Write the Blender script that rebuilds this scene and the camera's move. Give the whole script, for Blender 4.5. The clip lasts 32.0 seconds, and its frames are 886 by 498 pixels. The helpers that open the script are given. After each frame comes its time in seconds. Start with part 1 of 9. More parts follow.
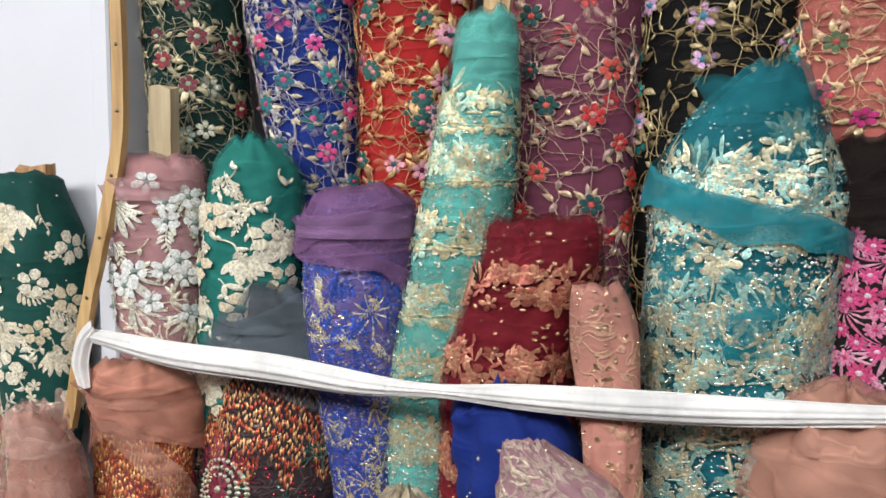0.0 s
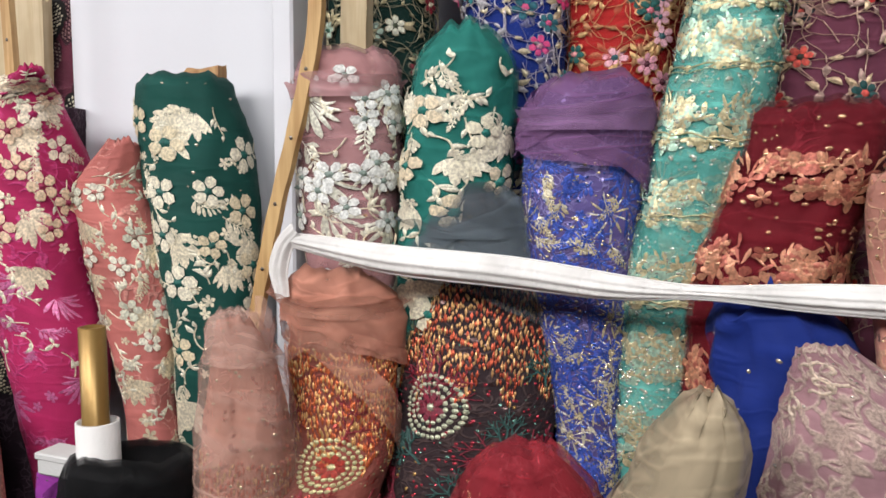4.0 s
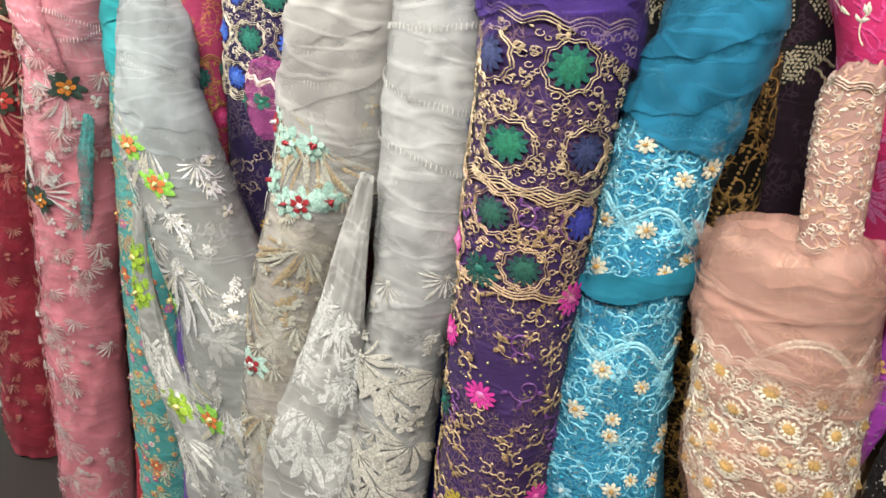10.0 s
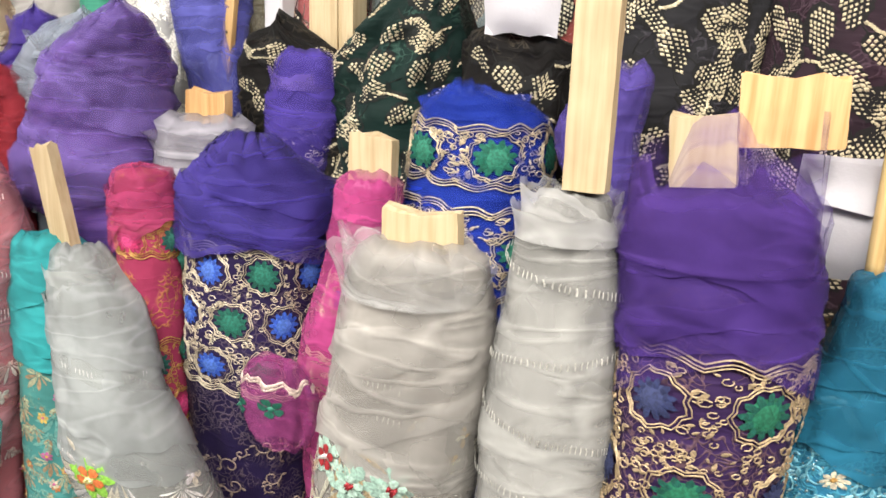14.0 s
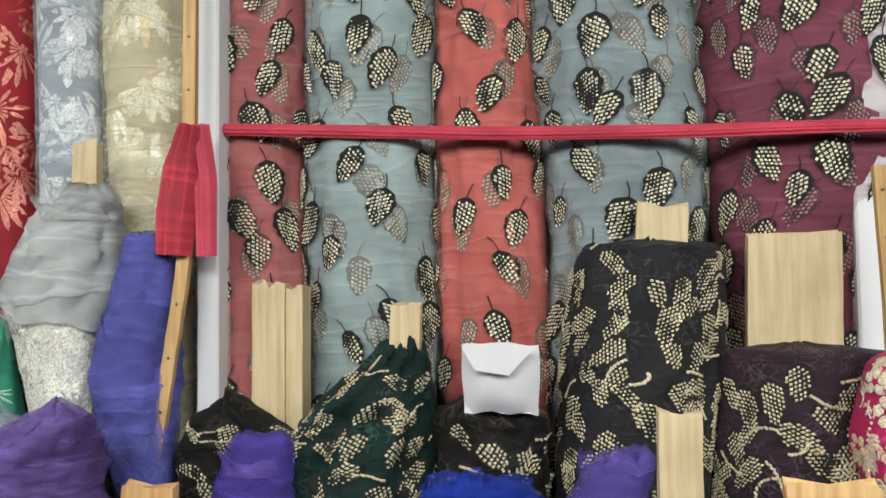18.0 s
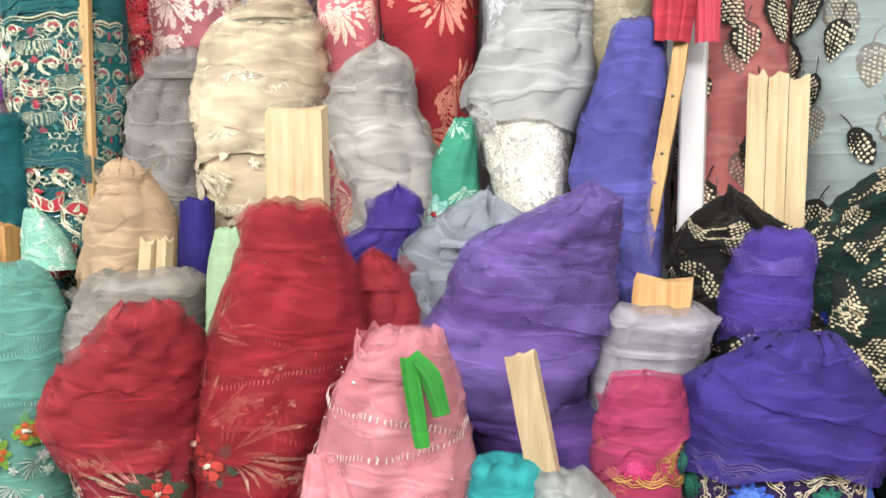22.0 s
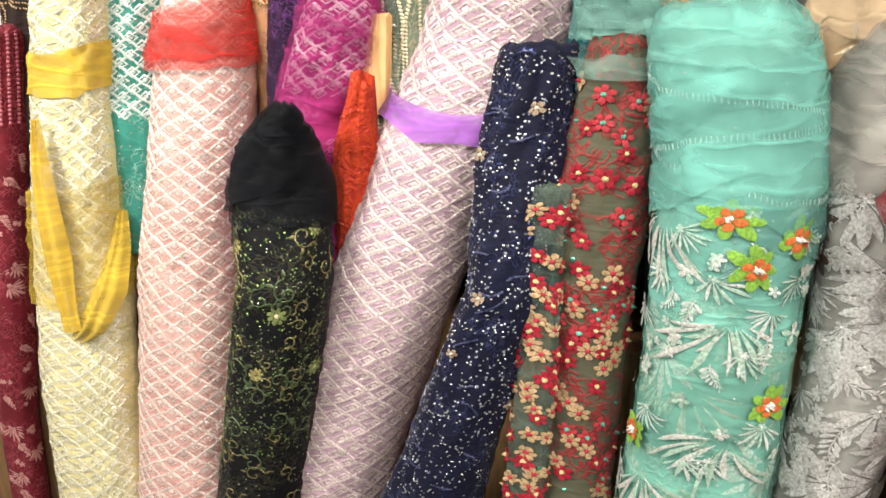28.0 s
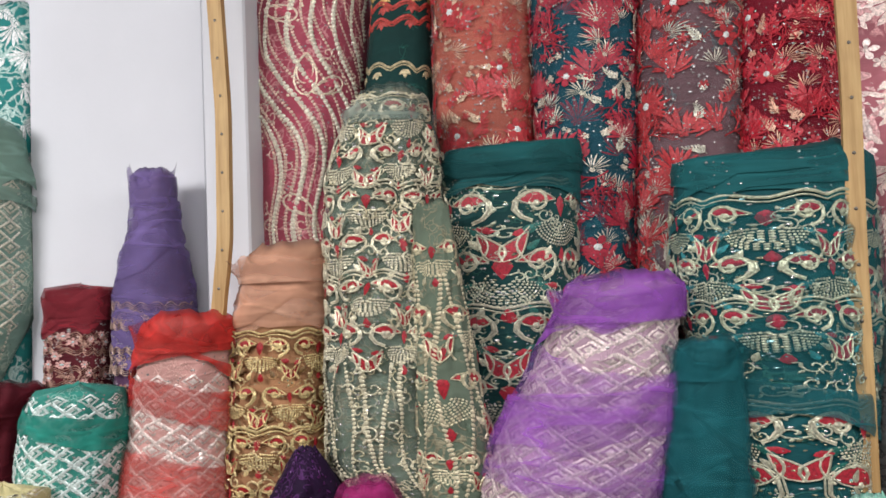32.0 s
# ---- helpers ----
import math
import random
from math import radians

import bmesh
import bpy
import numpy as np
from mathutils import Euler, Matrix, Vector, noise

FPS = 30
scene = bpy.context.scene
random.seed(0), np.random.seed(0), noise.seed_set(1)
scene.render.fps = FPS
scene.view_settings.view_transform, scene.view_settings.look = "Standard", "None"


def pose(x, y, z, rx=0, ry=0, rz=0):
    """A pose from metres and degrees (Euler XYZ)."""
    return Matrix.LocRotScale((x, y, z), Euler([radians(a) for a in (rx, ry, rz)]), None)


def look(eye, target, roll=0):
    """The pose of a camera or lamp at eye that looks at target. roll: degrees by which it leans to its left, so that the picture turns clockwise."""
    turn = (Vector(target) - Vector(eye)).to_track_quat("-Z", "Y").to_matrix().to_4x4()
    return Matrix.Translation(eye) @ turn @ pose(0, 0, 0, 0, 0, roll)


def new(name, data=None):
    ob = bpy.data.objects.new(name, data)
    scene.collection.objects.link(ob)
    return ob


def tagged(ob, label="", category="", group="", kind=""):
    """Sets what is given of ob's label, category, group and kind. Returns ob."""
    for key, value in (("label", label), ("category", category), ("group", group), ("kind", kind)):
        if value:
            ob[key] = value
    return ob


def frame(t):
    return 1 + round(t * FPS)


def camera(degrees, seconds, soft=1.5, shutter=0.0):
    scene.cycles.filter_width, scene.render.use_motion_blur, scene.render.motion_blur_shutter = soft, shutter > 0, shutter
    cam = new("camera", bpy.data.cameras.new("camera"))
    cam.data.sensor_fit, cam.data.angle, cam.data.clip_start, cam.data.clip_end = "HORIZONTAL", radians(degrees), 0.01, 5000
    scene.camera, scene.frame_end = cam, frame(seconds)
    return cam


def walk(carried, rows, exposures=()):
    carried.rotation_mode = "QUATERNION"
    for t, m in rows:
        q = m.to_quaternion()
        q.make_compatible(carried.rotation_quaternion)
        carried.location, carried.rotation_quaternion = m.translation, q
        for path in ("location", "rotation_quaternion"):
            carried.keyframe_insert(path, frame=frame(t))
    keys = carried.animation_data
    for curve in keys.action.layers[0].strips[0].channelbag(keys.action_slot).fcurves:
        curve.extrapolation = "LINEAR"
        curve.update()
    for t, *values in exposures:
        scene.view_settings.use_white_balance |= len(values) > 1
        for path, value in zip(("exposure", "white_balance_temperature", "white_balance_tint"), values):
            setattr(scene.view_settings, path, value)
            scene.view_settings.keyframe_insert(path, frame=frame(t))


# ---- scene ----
cam = camera(57.2, 32.0, soft=1.6)
METRES, EYE, TILT, LEAN, TURN = 5.6, 1.72, -4.5, 0.0, 19.0
EXPOSURES = [(0.0, 0.05, 6200, 8), (2.0, 0.15, 6200, 8), (4.0, 0.0, 6350, 10), (7.0, 0.88, 6800, 6), (8.0, 0.92, 6850, 6), (9.0, 0.88, 6650, 8), (11.0, 0.72, 6600, 6), (12.0, 0.82, 6700, 8), (13.0, 0.78, 6850, 10), (14.0, 0.66, 6900, 10), (15.5, 0.28, 6500, 8), (18.0, -0.05, 6500, 2), (19.0, 0.12, 6450, 2), (20.0, 0.48, 6450, 4), (21.0, 0.5, 6500, 6), (23.0, 0.85, 6850, 8), (25.0, 1.04, 6850, 8), (26.0, 1.0, 6700, 6), (29.0, 0.5, 7200, 10), (30.0, 0.0, 6850, 14), (31.0, -0.17, 6500, 12), (32.0, -0.25, 6400, 10)]
LAMPS = [(0.6, 42.0, (1.0, 0.99, 0.98)), (-1.1, 48.0, (1.0, 0.97, 0.94)), (-2.8, 42.0, (1.0, 0.98, 0.96)), (-4.4, 20.0, (1.0, 0.98, 0.97)), (-6.2, 84.0, (1.0, 0.98, 0.97))]
ROWS = [
    (0.0, 0.0, 0.0, 0.0, 0.0, 0.0, -0.0),
    (0.5, 0.0057, 0.0042, 0.0068, -0.42, 3.15, 0.49),
    (1.0, 0.013, 0.0132, 0.0124, 0.13, 5.57, 0.91),
    (1.5, 0.0149, 0.0196, 0.0137, 1.43, 6.94, 1.03),
    (2.0, 0.0136, 0.0225, 0.0143, 2.39, 7.56, 0.9),
    (2.5, 0.0034, 0.0229, 0.0134, 2.44, 6.75, 0.88),
    (3.0, -0.0156, 0.0218, 0.0059, 2.3, 4.83, 0.7),
    (3.5, -0.0317, 0.0197, -0.0052, 2.12, 1.74, 0.15),
    (4.0, -0.0479, 0.018, -0.0181, 2.08, -1.8, -0.51),
    (4.5, -0.0507, 0.0194, -0.026, 3.48, -4.02, -1.04),
    (6.5, -0.1002, 0.0151, -0.0596, 3.72, -12.93, -2.39),
    (7.0, -0.1141, 0.0136, -0.0644, 5.2, -14.54, -2.97),
    (7.5, -0.1266, 0.0114, -0.0665, 7.39, -15.82, -3.69),
    (8.0, -0.1428, 0.0065, -0.0648, 10.99, -16.75, -4.45),
    (8.5, -0.1553, 0.0075, -0.0649, 14.01, -17.31, -5.06),
    (9.0, -0.1659, 0.0149, -0.0633, 16.4, -17.95, -5.44),
    (9.5, -0.1828, 0.0252, -0.058, 18.71, -18.31, -5.27),
    (10.0, -0.2013, 0.0353, -0.0549, 21.27, -18.68, -5.14),
    (10.5, -0.2055, 0.0362, -0.052, 22.79, -18.54, -4.92),
    (11.0, -0.2145, 0.0441, -0.049, 22.4, -18.53, -4.86),
    (11.5, -0.2379, 0.0514, -0.0506, 21.15, -18.63, -5.07),
    (12.0, -0.2429, 0.0606, -0.0482, 18.04, -18.08, -5.26),
    (12.5, -0.2594, 0.0677, -0.0389, 14.4, -17.49, -4.35),
    (13.0, -0.2752, 0.0682, -0.0333, 10.79, -15.99, -3.38),
    (13.5, -0.2826, 0.0649, -0.0254, 7.97, -13.37, -2.68),
    (14.0, -0.2856, 0.0619, -0.0149, 6.02, -10.52, -2.12),
    (14.5, -0.2867, 0.0588, -0.01, 4.76, -7.92, -1.83),
    (15.0, -0.2858, 0.0567, -0.0032, 3.44, -5.08, -1.75),
    (15.5, -0.2867, 0.0592, 0.0005, 1.76, -2.82, -1.73),
    (17.5, -0.334, 0.0704, 0.0209, -7.91, 5.64, 1.42),
    (18.0, -0.3489, 0.0636, 0.0209, -10.44, 7.31, 1.54),
    (18.5, -0.3591, 0.0608, 0.0187, -11.46, 7.81, 1.51),
    (19.0, -0.3713, 0.0582, 0.0161, -10.44, 7.48, 1.35),
    (19.5, -0.3818, 0.0566, 0.0145, -8.11, 7.14, 0.94),
    (20.0, -0.3913, 0.0631, 0.0142, -4.54, 6.71, 0.39),
    (20.5, -0.4015, 0.0802, 0.0175, -0.98, 6.32, -0.07),
    (21.0, -0.4102, 0.0941, 0.0136, 2.26, 4.92, -0.29),
    (21.5, -0.4232, 0.0933, 0.007, 3.36, 2.41, -0.13),
    (22.0, -0.4414, 0.0881, -0.0031, 2.96, -0.97, -0.02),
    (22.5, -0.4554, 0.0829, -0.0183, 2.04, -5.05, 0.65),
    (23.0, -0.4663, 0.0756, -0.0316, 1.01, -9.02, 1.27),
    (23.5, -0.471, 0.0702, -0.0405, 0.33, -11.49, 1.06),
    (24.0, -0.4763, 0.0671, -0.0484, 0.2, -13.88, 0.79),
    (24.5, -0.4852, 0.0657, -0.052, 1.31, -15.45, 0.33),
    (25.0, -0.5045, 0.0746, -0.0535, 4.15, -16.81, 0.02),
    (25.5, -0.5322, 0.0952, -0.0475, 7.3, -17.3, -0.02),
    (26.0, -0.5582, 0.1095, -0.0415, 9.52, -17.42, -0.06),
    (26.5, -0.5894, 0.1126, -0.036, 9.85, -17.55, 0.47),
    (28.5, -0.6677, 0.1577, -0.0071, 8.67, -12.55, 0.69),
    (29.0, -0.6851, 0.1627, 0.0082, 7.23, -8.53, 1.56),
    (29.5, -0.7074, 0.1603, 0.0213, 4.94, -4.47, 2.41),
    (30.0, -0.7184, 0.1543, 0.0277, 2.02, -0.5, 3.03),
    (30.5, -0.7229, 0.153, 0.0322, -0.01, 2.28, 3.42),
    (31.0, -0.7233, 0.1662, 0.0383, -1.5, 5.23, 3.62),
    (31.5, -0.7217, 0.179, 0.0473, -2.02, 7.89, 3.29),
    (32.0, -0.7217, 0.1884, 0.0442, -2.29, 7.49, 2.55),
]
walk(cam, [(t, pose(0, 0, EYE, TILT, LEAN, TURN) @ pose(METRES * x, METRES * y, METRES * z, 90 + pitch, roll, yaw)) for t, x, y, z, yaw, pitch, roll in ROWS], EXPOSURES)

# ---- light: a closed shop room under ceiling tube lights ----
world = bpy.data.worlds.new("world")
scene.world = world
world.use_nodes = True
world.node_tree.nodes["Background"].inputs[0].default_value = (0.85, 0.9, 1.0, 1)
world.node_tree.nodes["Background"].inputs[1].default_value = 0.05


def area(name, x, y, z, sx, sy, watts, colour, aim):
    d = bpy.data.lights.new(name, "AREA")
    d.shape, d.size, d.size_y, d.energy, d.color = "RECTANGLE", sx, sy, watts, colour
    ob = new(name, d)
    ob.matrix_world = look((x, y, z), aim)
    return ob


for lx, watts, tone in LAMPS:
    area("panel_lamp", lx, -1.15, 2.8, 1.2, 0.6, watts, tone, (lx, 0.6, 0.9))


# ---- materials ----
def lin(h):
    """Linear colour from a hex tone."""
    v = [int(h[i:i + 2], 16) / 255 for i in (0, 2, 4)]
    return tuple(c / 12.92 if c <= 0.04045 else ((c + 0.055) / 1.055) ** 2.4 for c in v) + (1.0,)


def shade(c, k):
    return tuple(min(1.0, a * k) for a in c[:3]) + (1.0,)


class Nodes:
    def __init__(self, name):
        self.m = bpy.data.materials.new(name)
        self.m.use_nodes = True
        self.t = self.m.node_tree
        self.b = self.t.nodes["Principled BSDF"]

    def add(self, kind, **kw):
        n = self.t.nodes.new(kind)
        for k, v in kw.items():
            if k in n.inputs:
                n.inputs[k].default_value = v
        return n

    def link(self, a, b):
        self.t.links.new(a, b)

    def math(self, op, a, b=0.0, clamp=False):
        n = self.t.nodes.new("ShaderNodeMath")
        n.operation, n.use_clamp = op, clamp
        for i, v in enumerate((a, b)):
            if isinstance(v, (int, float)):
                n.inputs[i].default_value = v
            else:
                self.link(v, n.inputs[i])
        return n.outputs[0]

    def mix(self, f, a, b):
        n = self.t.nodes.new("ShaderNodeMix")
        n.data_type = "RGBA"
        for i, v in ((0, f), (6, a), (7, b)):
            if isinstance(v, (int, float, tuple)):
                n.inputs[i].default_value = v
            else:
                self.link(v, n.inputs[i])
        return n.outputs[2]

    def ramp(self, v, lo, hi):
        n = self.t.nodes.new("ShaderNodeMapRange")
        n.interpolation_type = "SMOOTHSTEP"
        n.inputs[1].default_value, n.inputs[2].default_value = lo, hi
        self.link(v, n.inputs[0])
        return n.outputs[0]

    def noise(self, vec, scale, detail=3.0, rough=0.55):
        n = self.add("ShaderNodeTexNoise", Scale=scale, Detail=detail, Roughness=rough)
        self.link(vec, n.inputs["Vector"])
        return n

    def voronoi(self, vec, scale, feature="F1"):
        n = self.add("ShaderNodeTexVoronoi", Scale=scale)
        n.feature = feature
        self.link(vec, n.inputs["Vector"])
        return n

    def bump(self, h, strength, dist):
        n = self.add("ShaderNodeBump", Strength=strength, Distance=dist)
        self.link(h, n.inputs["Height"])
        return n


MATS = {}


def fabric(col, thread=None, tscale=45, dens=0.5, width=0.12, sheer=1.0, glitter=0.0, rough=0.75, warp=0.02, metal=0.35, under=None, crush=0.2):
    """Net or tulle: a weave, soft stains of tone, optional fine embroidery in a thread tone, optional sequins. sheer: its cover."""
    key = ("f", col, thread, tscale, dens, width, sheer, glitter, rough, warp, metal, under, crush)
    if key in MATS:
        return MATS[key]
    n = Nodes("fabric")
    uv = n.add("ShaderNodeTexCoord").outputs["UV"]
    big = n.noise(uv, 7.0, 3)
    fine = n.noise(uv, 260.0, 2)
    c = tuple(v ** 1.1 for v in lin(col))
    grey = 0.3 * c[0] + 0.6 * c[1] + 0.1 * c[2]
    c = tuple(0.9 * v + 0.1 * grey for v in c)
    tone = n.mix(n.ramp(big.outputs[0], 0.3, 0.7), shade(c, 0.74), shade(c, 1.12))

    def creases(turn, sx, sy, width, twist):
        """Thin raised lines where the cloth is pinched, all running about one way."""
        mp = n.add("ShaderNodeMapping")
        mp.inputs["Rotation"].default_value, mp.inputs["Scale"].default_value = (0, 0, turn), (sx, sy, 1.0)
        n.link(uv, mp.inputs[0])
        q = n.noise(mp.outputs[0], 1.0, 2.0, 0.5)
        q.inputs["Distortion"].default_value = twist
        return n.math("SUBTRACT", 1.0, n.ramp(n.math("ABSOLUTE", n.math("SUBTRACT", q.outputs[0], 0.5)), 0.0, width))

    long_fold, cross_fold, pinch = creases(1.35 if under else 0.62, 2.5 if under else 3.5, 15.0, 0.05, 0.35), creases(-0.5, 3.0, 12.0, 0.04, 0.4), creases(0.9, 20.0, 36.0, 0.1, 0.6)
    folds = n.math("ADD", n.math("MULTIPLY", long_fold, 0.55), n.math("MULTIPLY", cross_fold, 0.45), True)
    crumple = n.math("ADD", folds, n.math("MULTIPLY", pinch, 0.12 if thread else 0.05))
    loose = sheer < 1.0 or crush > 0.3
    # Folds paler as doubled net; pinch lines darkened, crease shade put into the colour.
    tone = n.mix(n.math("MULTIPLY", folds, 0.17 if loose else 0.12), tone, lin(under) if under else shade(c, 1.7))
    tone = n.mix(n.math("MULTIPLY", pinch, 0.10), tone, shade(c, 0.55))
    weave = n.add("ShaderNodeTexWave", Scale=420.0, Distortion=1.5)
    n.link(uv, weave.inputs["Vector"])
    height = n.math("ADD", n.math("MULTIPLY", weave.outputs["Fac"], 0.12), n.math("MULTIPLY", fine.outputs[0], 0.3))
    metallic = None
    if thread:
        w = n.noise(uv, 16.0, 2)
        off = n.t.nodes.new("ShaderNodeVectorMath")
        off.operation = "SCALE"
        n.link(w.outputs["Color"], off.inputs[0])
        off.inputs["Scale"].default_value = warp * 8
        wuv = n.t.nodes.new("ShaderNodeVectorMath")
        n.link(uv, wuv.inputs[0])
        n.link(off.outputs[0], wuv.inputs[1])
        edge = n.voronoi(wuv.outputs[0], tscale, "DISTANCE_TO_EDGE")
        line = n.math("SUBTRACT", 1.0, n.ramp(edge.outputs["Distance"], width * 0.3, width * 0.9))
        where = n.ramp(n.noise(uv, 11.0, 2).outputs[0], 0.66 - dens * 0.45, 0.72 - dens * 0.45)
        mask = n.math("MULTIPLY", line, where)
        tc = n.mix(n.ramp(fine.outputs[0], 0.3, 0.7), shade(lin(thread), 0.6), shade(lin(thread), 1.25))
        tone = n.mix(n.math("MULTIPLY", mask, 0.6), tone, tc)
        height = n.math("ADD", height, n.math("MULTIPLY", mask, 1.8))
        metallic = n.math("MULTIPLY", mask, metal)
    if glitter:
        v = n.voronoi(uv, 190.0)
        sep = n.t.nodes.new("ShaderNodeSeparateColor")
        n.link(v.outputs["Color"], sep.inputs[0])
        g = n.math("GREATER_THAN", sep.outputs[0], 1.0 - glitter)
        tone = n.mix(g, tone, shade(lin(thread or col), 1.6))
        metallic = n.math("MAXIMUM", g, metallic) if metallic else g
        height = n.math("ADD", height, n.math("MULTIPLY", n.math("MULTIPLY", g, sep.outputs[1]), 3.0))
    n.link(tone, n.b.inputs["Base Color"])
    n.b.inputs["Roughness"].default_value = rough
    if metallic:
        n.link(metallic, n.b.inputs["Metallic"])
        n.link(n.math("SUBTRACT", rough, n.math("MULTIPLY", metallic, rough - 0.3)), n.b.inputs["Roughness"])
    n.b.inputs["Specular IOR Level"].default_value = 0.22
    n.b.inputs["Sheen Weight"].default_value = 0.03
    n.b.inputs["Sheen Roughness"].default_value = 0.4
    coarse = n.bump(crumple, 0.22 if sheer < 1.0 else 0.12 + 0.35 * crush, 0.006)
    top = n.bump(height, 0.55, 0.0012)
    n.link(coarse.outputs[0], top.inputs["Normal"])
    n.link(top.outputs[0], n.b.inputs["Normal"])
    if sheer < 1.0:
        n.link(n.math("ADD", n.math("MULTIPLY", folds, 0.3), n.math("ADD", n.math("MULTIPLY", big.outputs[0], 0.2), sheer - 0.16), True), n.b.inputs["Alpha"])
    MATS[key] = n.m
    return n.m


def thread_mat(col, metal=0.3, rough=0.45, vary=0.35):
    """Embroidery thread, sequin or petal cloth: fine stitch lines and a tone that shifts from piece to piece."""
    key = ("t", col, metal, rough)
    if key in MATS:
        return MATS[key]
    n = Nodes("thread")
    co = n.add("ShaderNodeTexCoord").outputs["Object"]
    g = n.noise(co, 240.0, 2)
    isl = n.add("ShaderNodeNewGeometry").outputs["Random Per Island"]
    c = lin(col)
    tone = n.mix(n.ramp(g.outputs[0], 0.3, 0.7), shade(c, 0.6), shade(c, 1.2))
    tone = n.mix(n.math("MULTIPLY", isl, vary), tone, shade(c, 0.45))
    n.link(tone, n.b.inputs["Base Color"])
    n.b.inputs["Metallic"].default_value, n.b.inputs["Roughness"].default_value = metal, rough
    st = n.add("ShaderNodeTexWave", Scale=260.0, Distortion=3.0)
    n.link(co, st.inputs["Vector"])
    n.link(n.bump(st.outputs["Fac"], 0.5, 0.0008).outputs[0], n.b.inputs["Normal"])
    MATS[key] = n.m
    return n.m


def wood_mat(a, b, scale=1.0):
    key = ("w", a, b, scale)
    if key in MATS:
        return MATS[key]
    n = Nodes("wood")
    co = n.add("ShaderNodeTexCoord").outputs["Object"]
    mp = n.add("ShaderNodeMapping")
    mp.inputs["Scale"].default_value = (1.0, 1.0, 0.06)
    n.link(co, mp.inputs[0])
    w = n.noise(mp.outputs[0], 95 * scale, 4)
    s = n.noise(co, 9.0, 3)
    tone = n.mix(n.ramp(w.outputs[0], 0.3, 0.8), lin(a), lin(b))
    tone = n.mix(n.math("MULTIPLY", n.ramp(s.outputs[0], 0.45, 0.75), 0.35), tone, shade(lin(b), 0.7))
    n.link(tone, n.b.inputs["Base Color"])
    n.b.inputs["Roughness"].default_value = 0.62
    n.link(n.bump(w.outputs[0], 0.4, 0.001).outputs[0], n.b.inputs["Normal"])
    MATS[key] = n.m
    return n.m


def plain_mat(name, col, rough=0.7, scale=14.0, bump=0.15, metal=0.0, vary=0.85):
    key = ("p", name, col)
    if key in MATS:
        return MATS[key]
    n = Nodes(name)
    co = n.add("ShaderNodeTexCoord").outputs["Object"]
    a, f = n.noise(co, scale * 0.15, 4), n.noise(co, scale * 6, 3)
    n.link(n.mix(n.ramp(a.outputs[0], 0.35, 0.7), shade(lin(col), vary), lin(col)), n.b.inputs["Base Color"])
    n.b.inputs["Roughness"].default_value, n.b.inputs["Metallic"].default_value = rough, metal
    n.link(n.bump(f.outputs[0], bump, 0.002).outputs[0], n.b.inputs["Normal"])
    MATS[key] = n.m
    return n.m


# ---- meshes ----
def link_mesh(name, V, faces, mats, parent=None, uv=None, idx=None, smooth=True, label=""):
    """One mesh object; V in world places, put under parent (or at the origin)."""
    V = np.asarray(V, float)
    if parent is not None:
        V = V - np.array(ORIGIN[parent.name])
    me = bpy.data.meshes.new(name)
    me.from_pydata(V.tolist(), [], faces if isinstance(faces, list) else faces.tolist())
    for m in mats:
        me.materials.append(m)
    if uv is not None:
        lay = me.uv_layers.new(name="UVMap")
        li = np.empty(len(me.loops), np.int32)
        me.loops.foreach_get("vertex_index", li)
        lay.data.foreach_set("uv", np.asarray(uv, np.float32)[li].ravel())
    if idx is not None:
        me.polygons.foreach_set("material_index", np.asarray(idx, np.int32))
    if smooth:
        me.polygons.foreach_set("use_smooth", np.ones(len(me.polygons), bool))
    me.update()
    ob = new(name, me)
    if parent is not None:
        ob.parent = parent
        ORIGIN[ob.name] = ORIGIN[parent.name]
    if label:
        tagged(ob, label)
    return ob


ORIGIN = {}


def thing(name, at, label, category, group="", kind=""):
    ob = new(name)
    ob.location = at
    ORIGIN[ob.name] = tuple(at)
    return tagged(ob, label, category, group, kind)


def vnoise(u, v, seed):
    """Smooth value noise of two arrays, -1 to 1."""
    def h(i, j):
        a = np.sin(i * 127.1 + j * 311.7 + seed * 74.7) * 43758.5453
        return (a - np.floor(a)) * 2 - 1
    i, j = np.floor(u), np.floor(v)
    a, b = u - i, v - j
    a, b = a * a * (3 - 2 * a), b * b * (3 - 2 * b)
    return (h(i, j) * (1 - a) + h(i + 1, j) * a) * (1 - b) + (h(i, j + 1) * (1 - a) + h(i + 1, j + 1) * a) * b


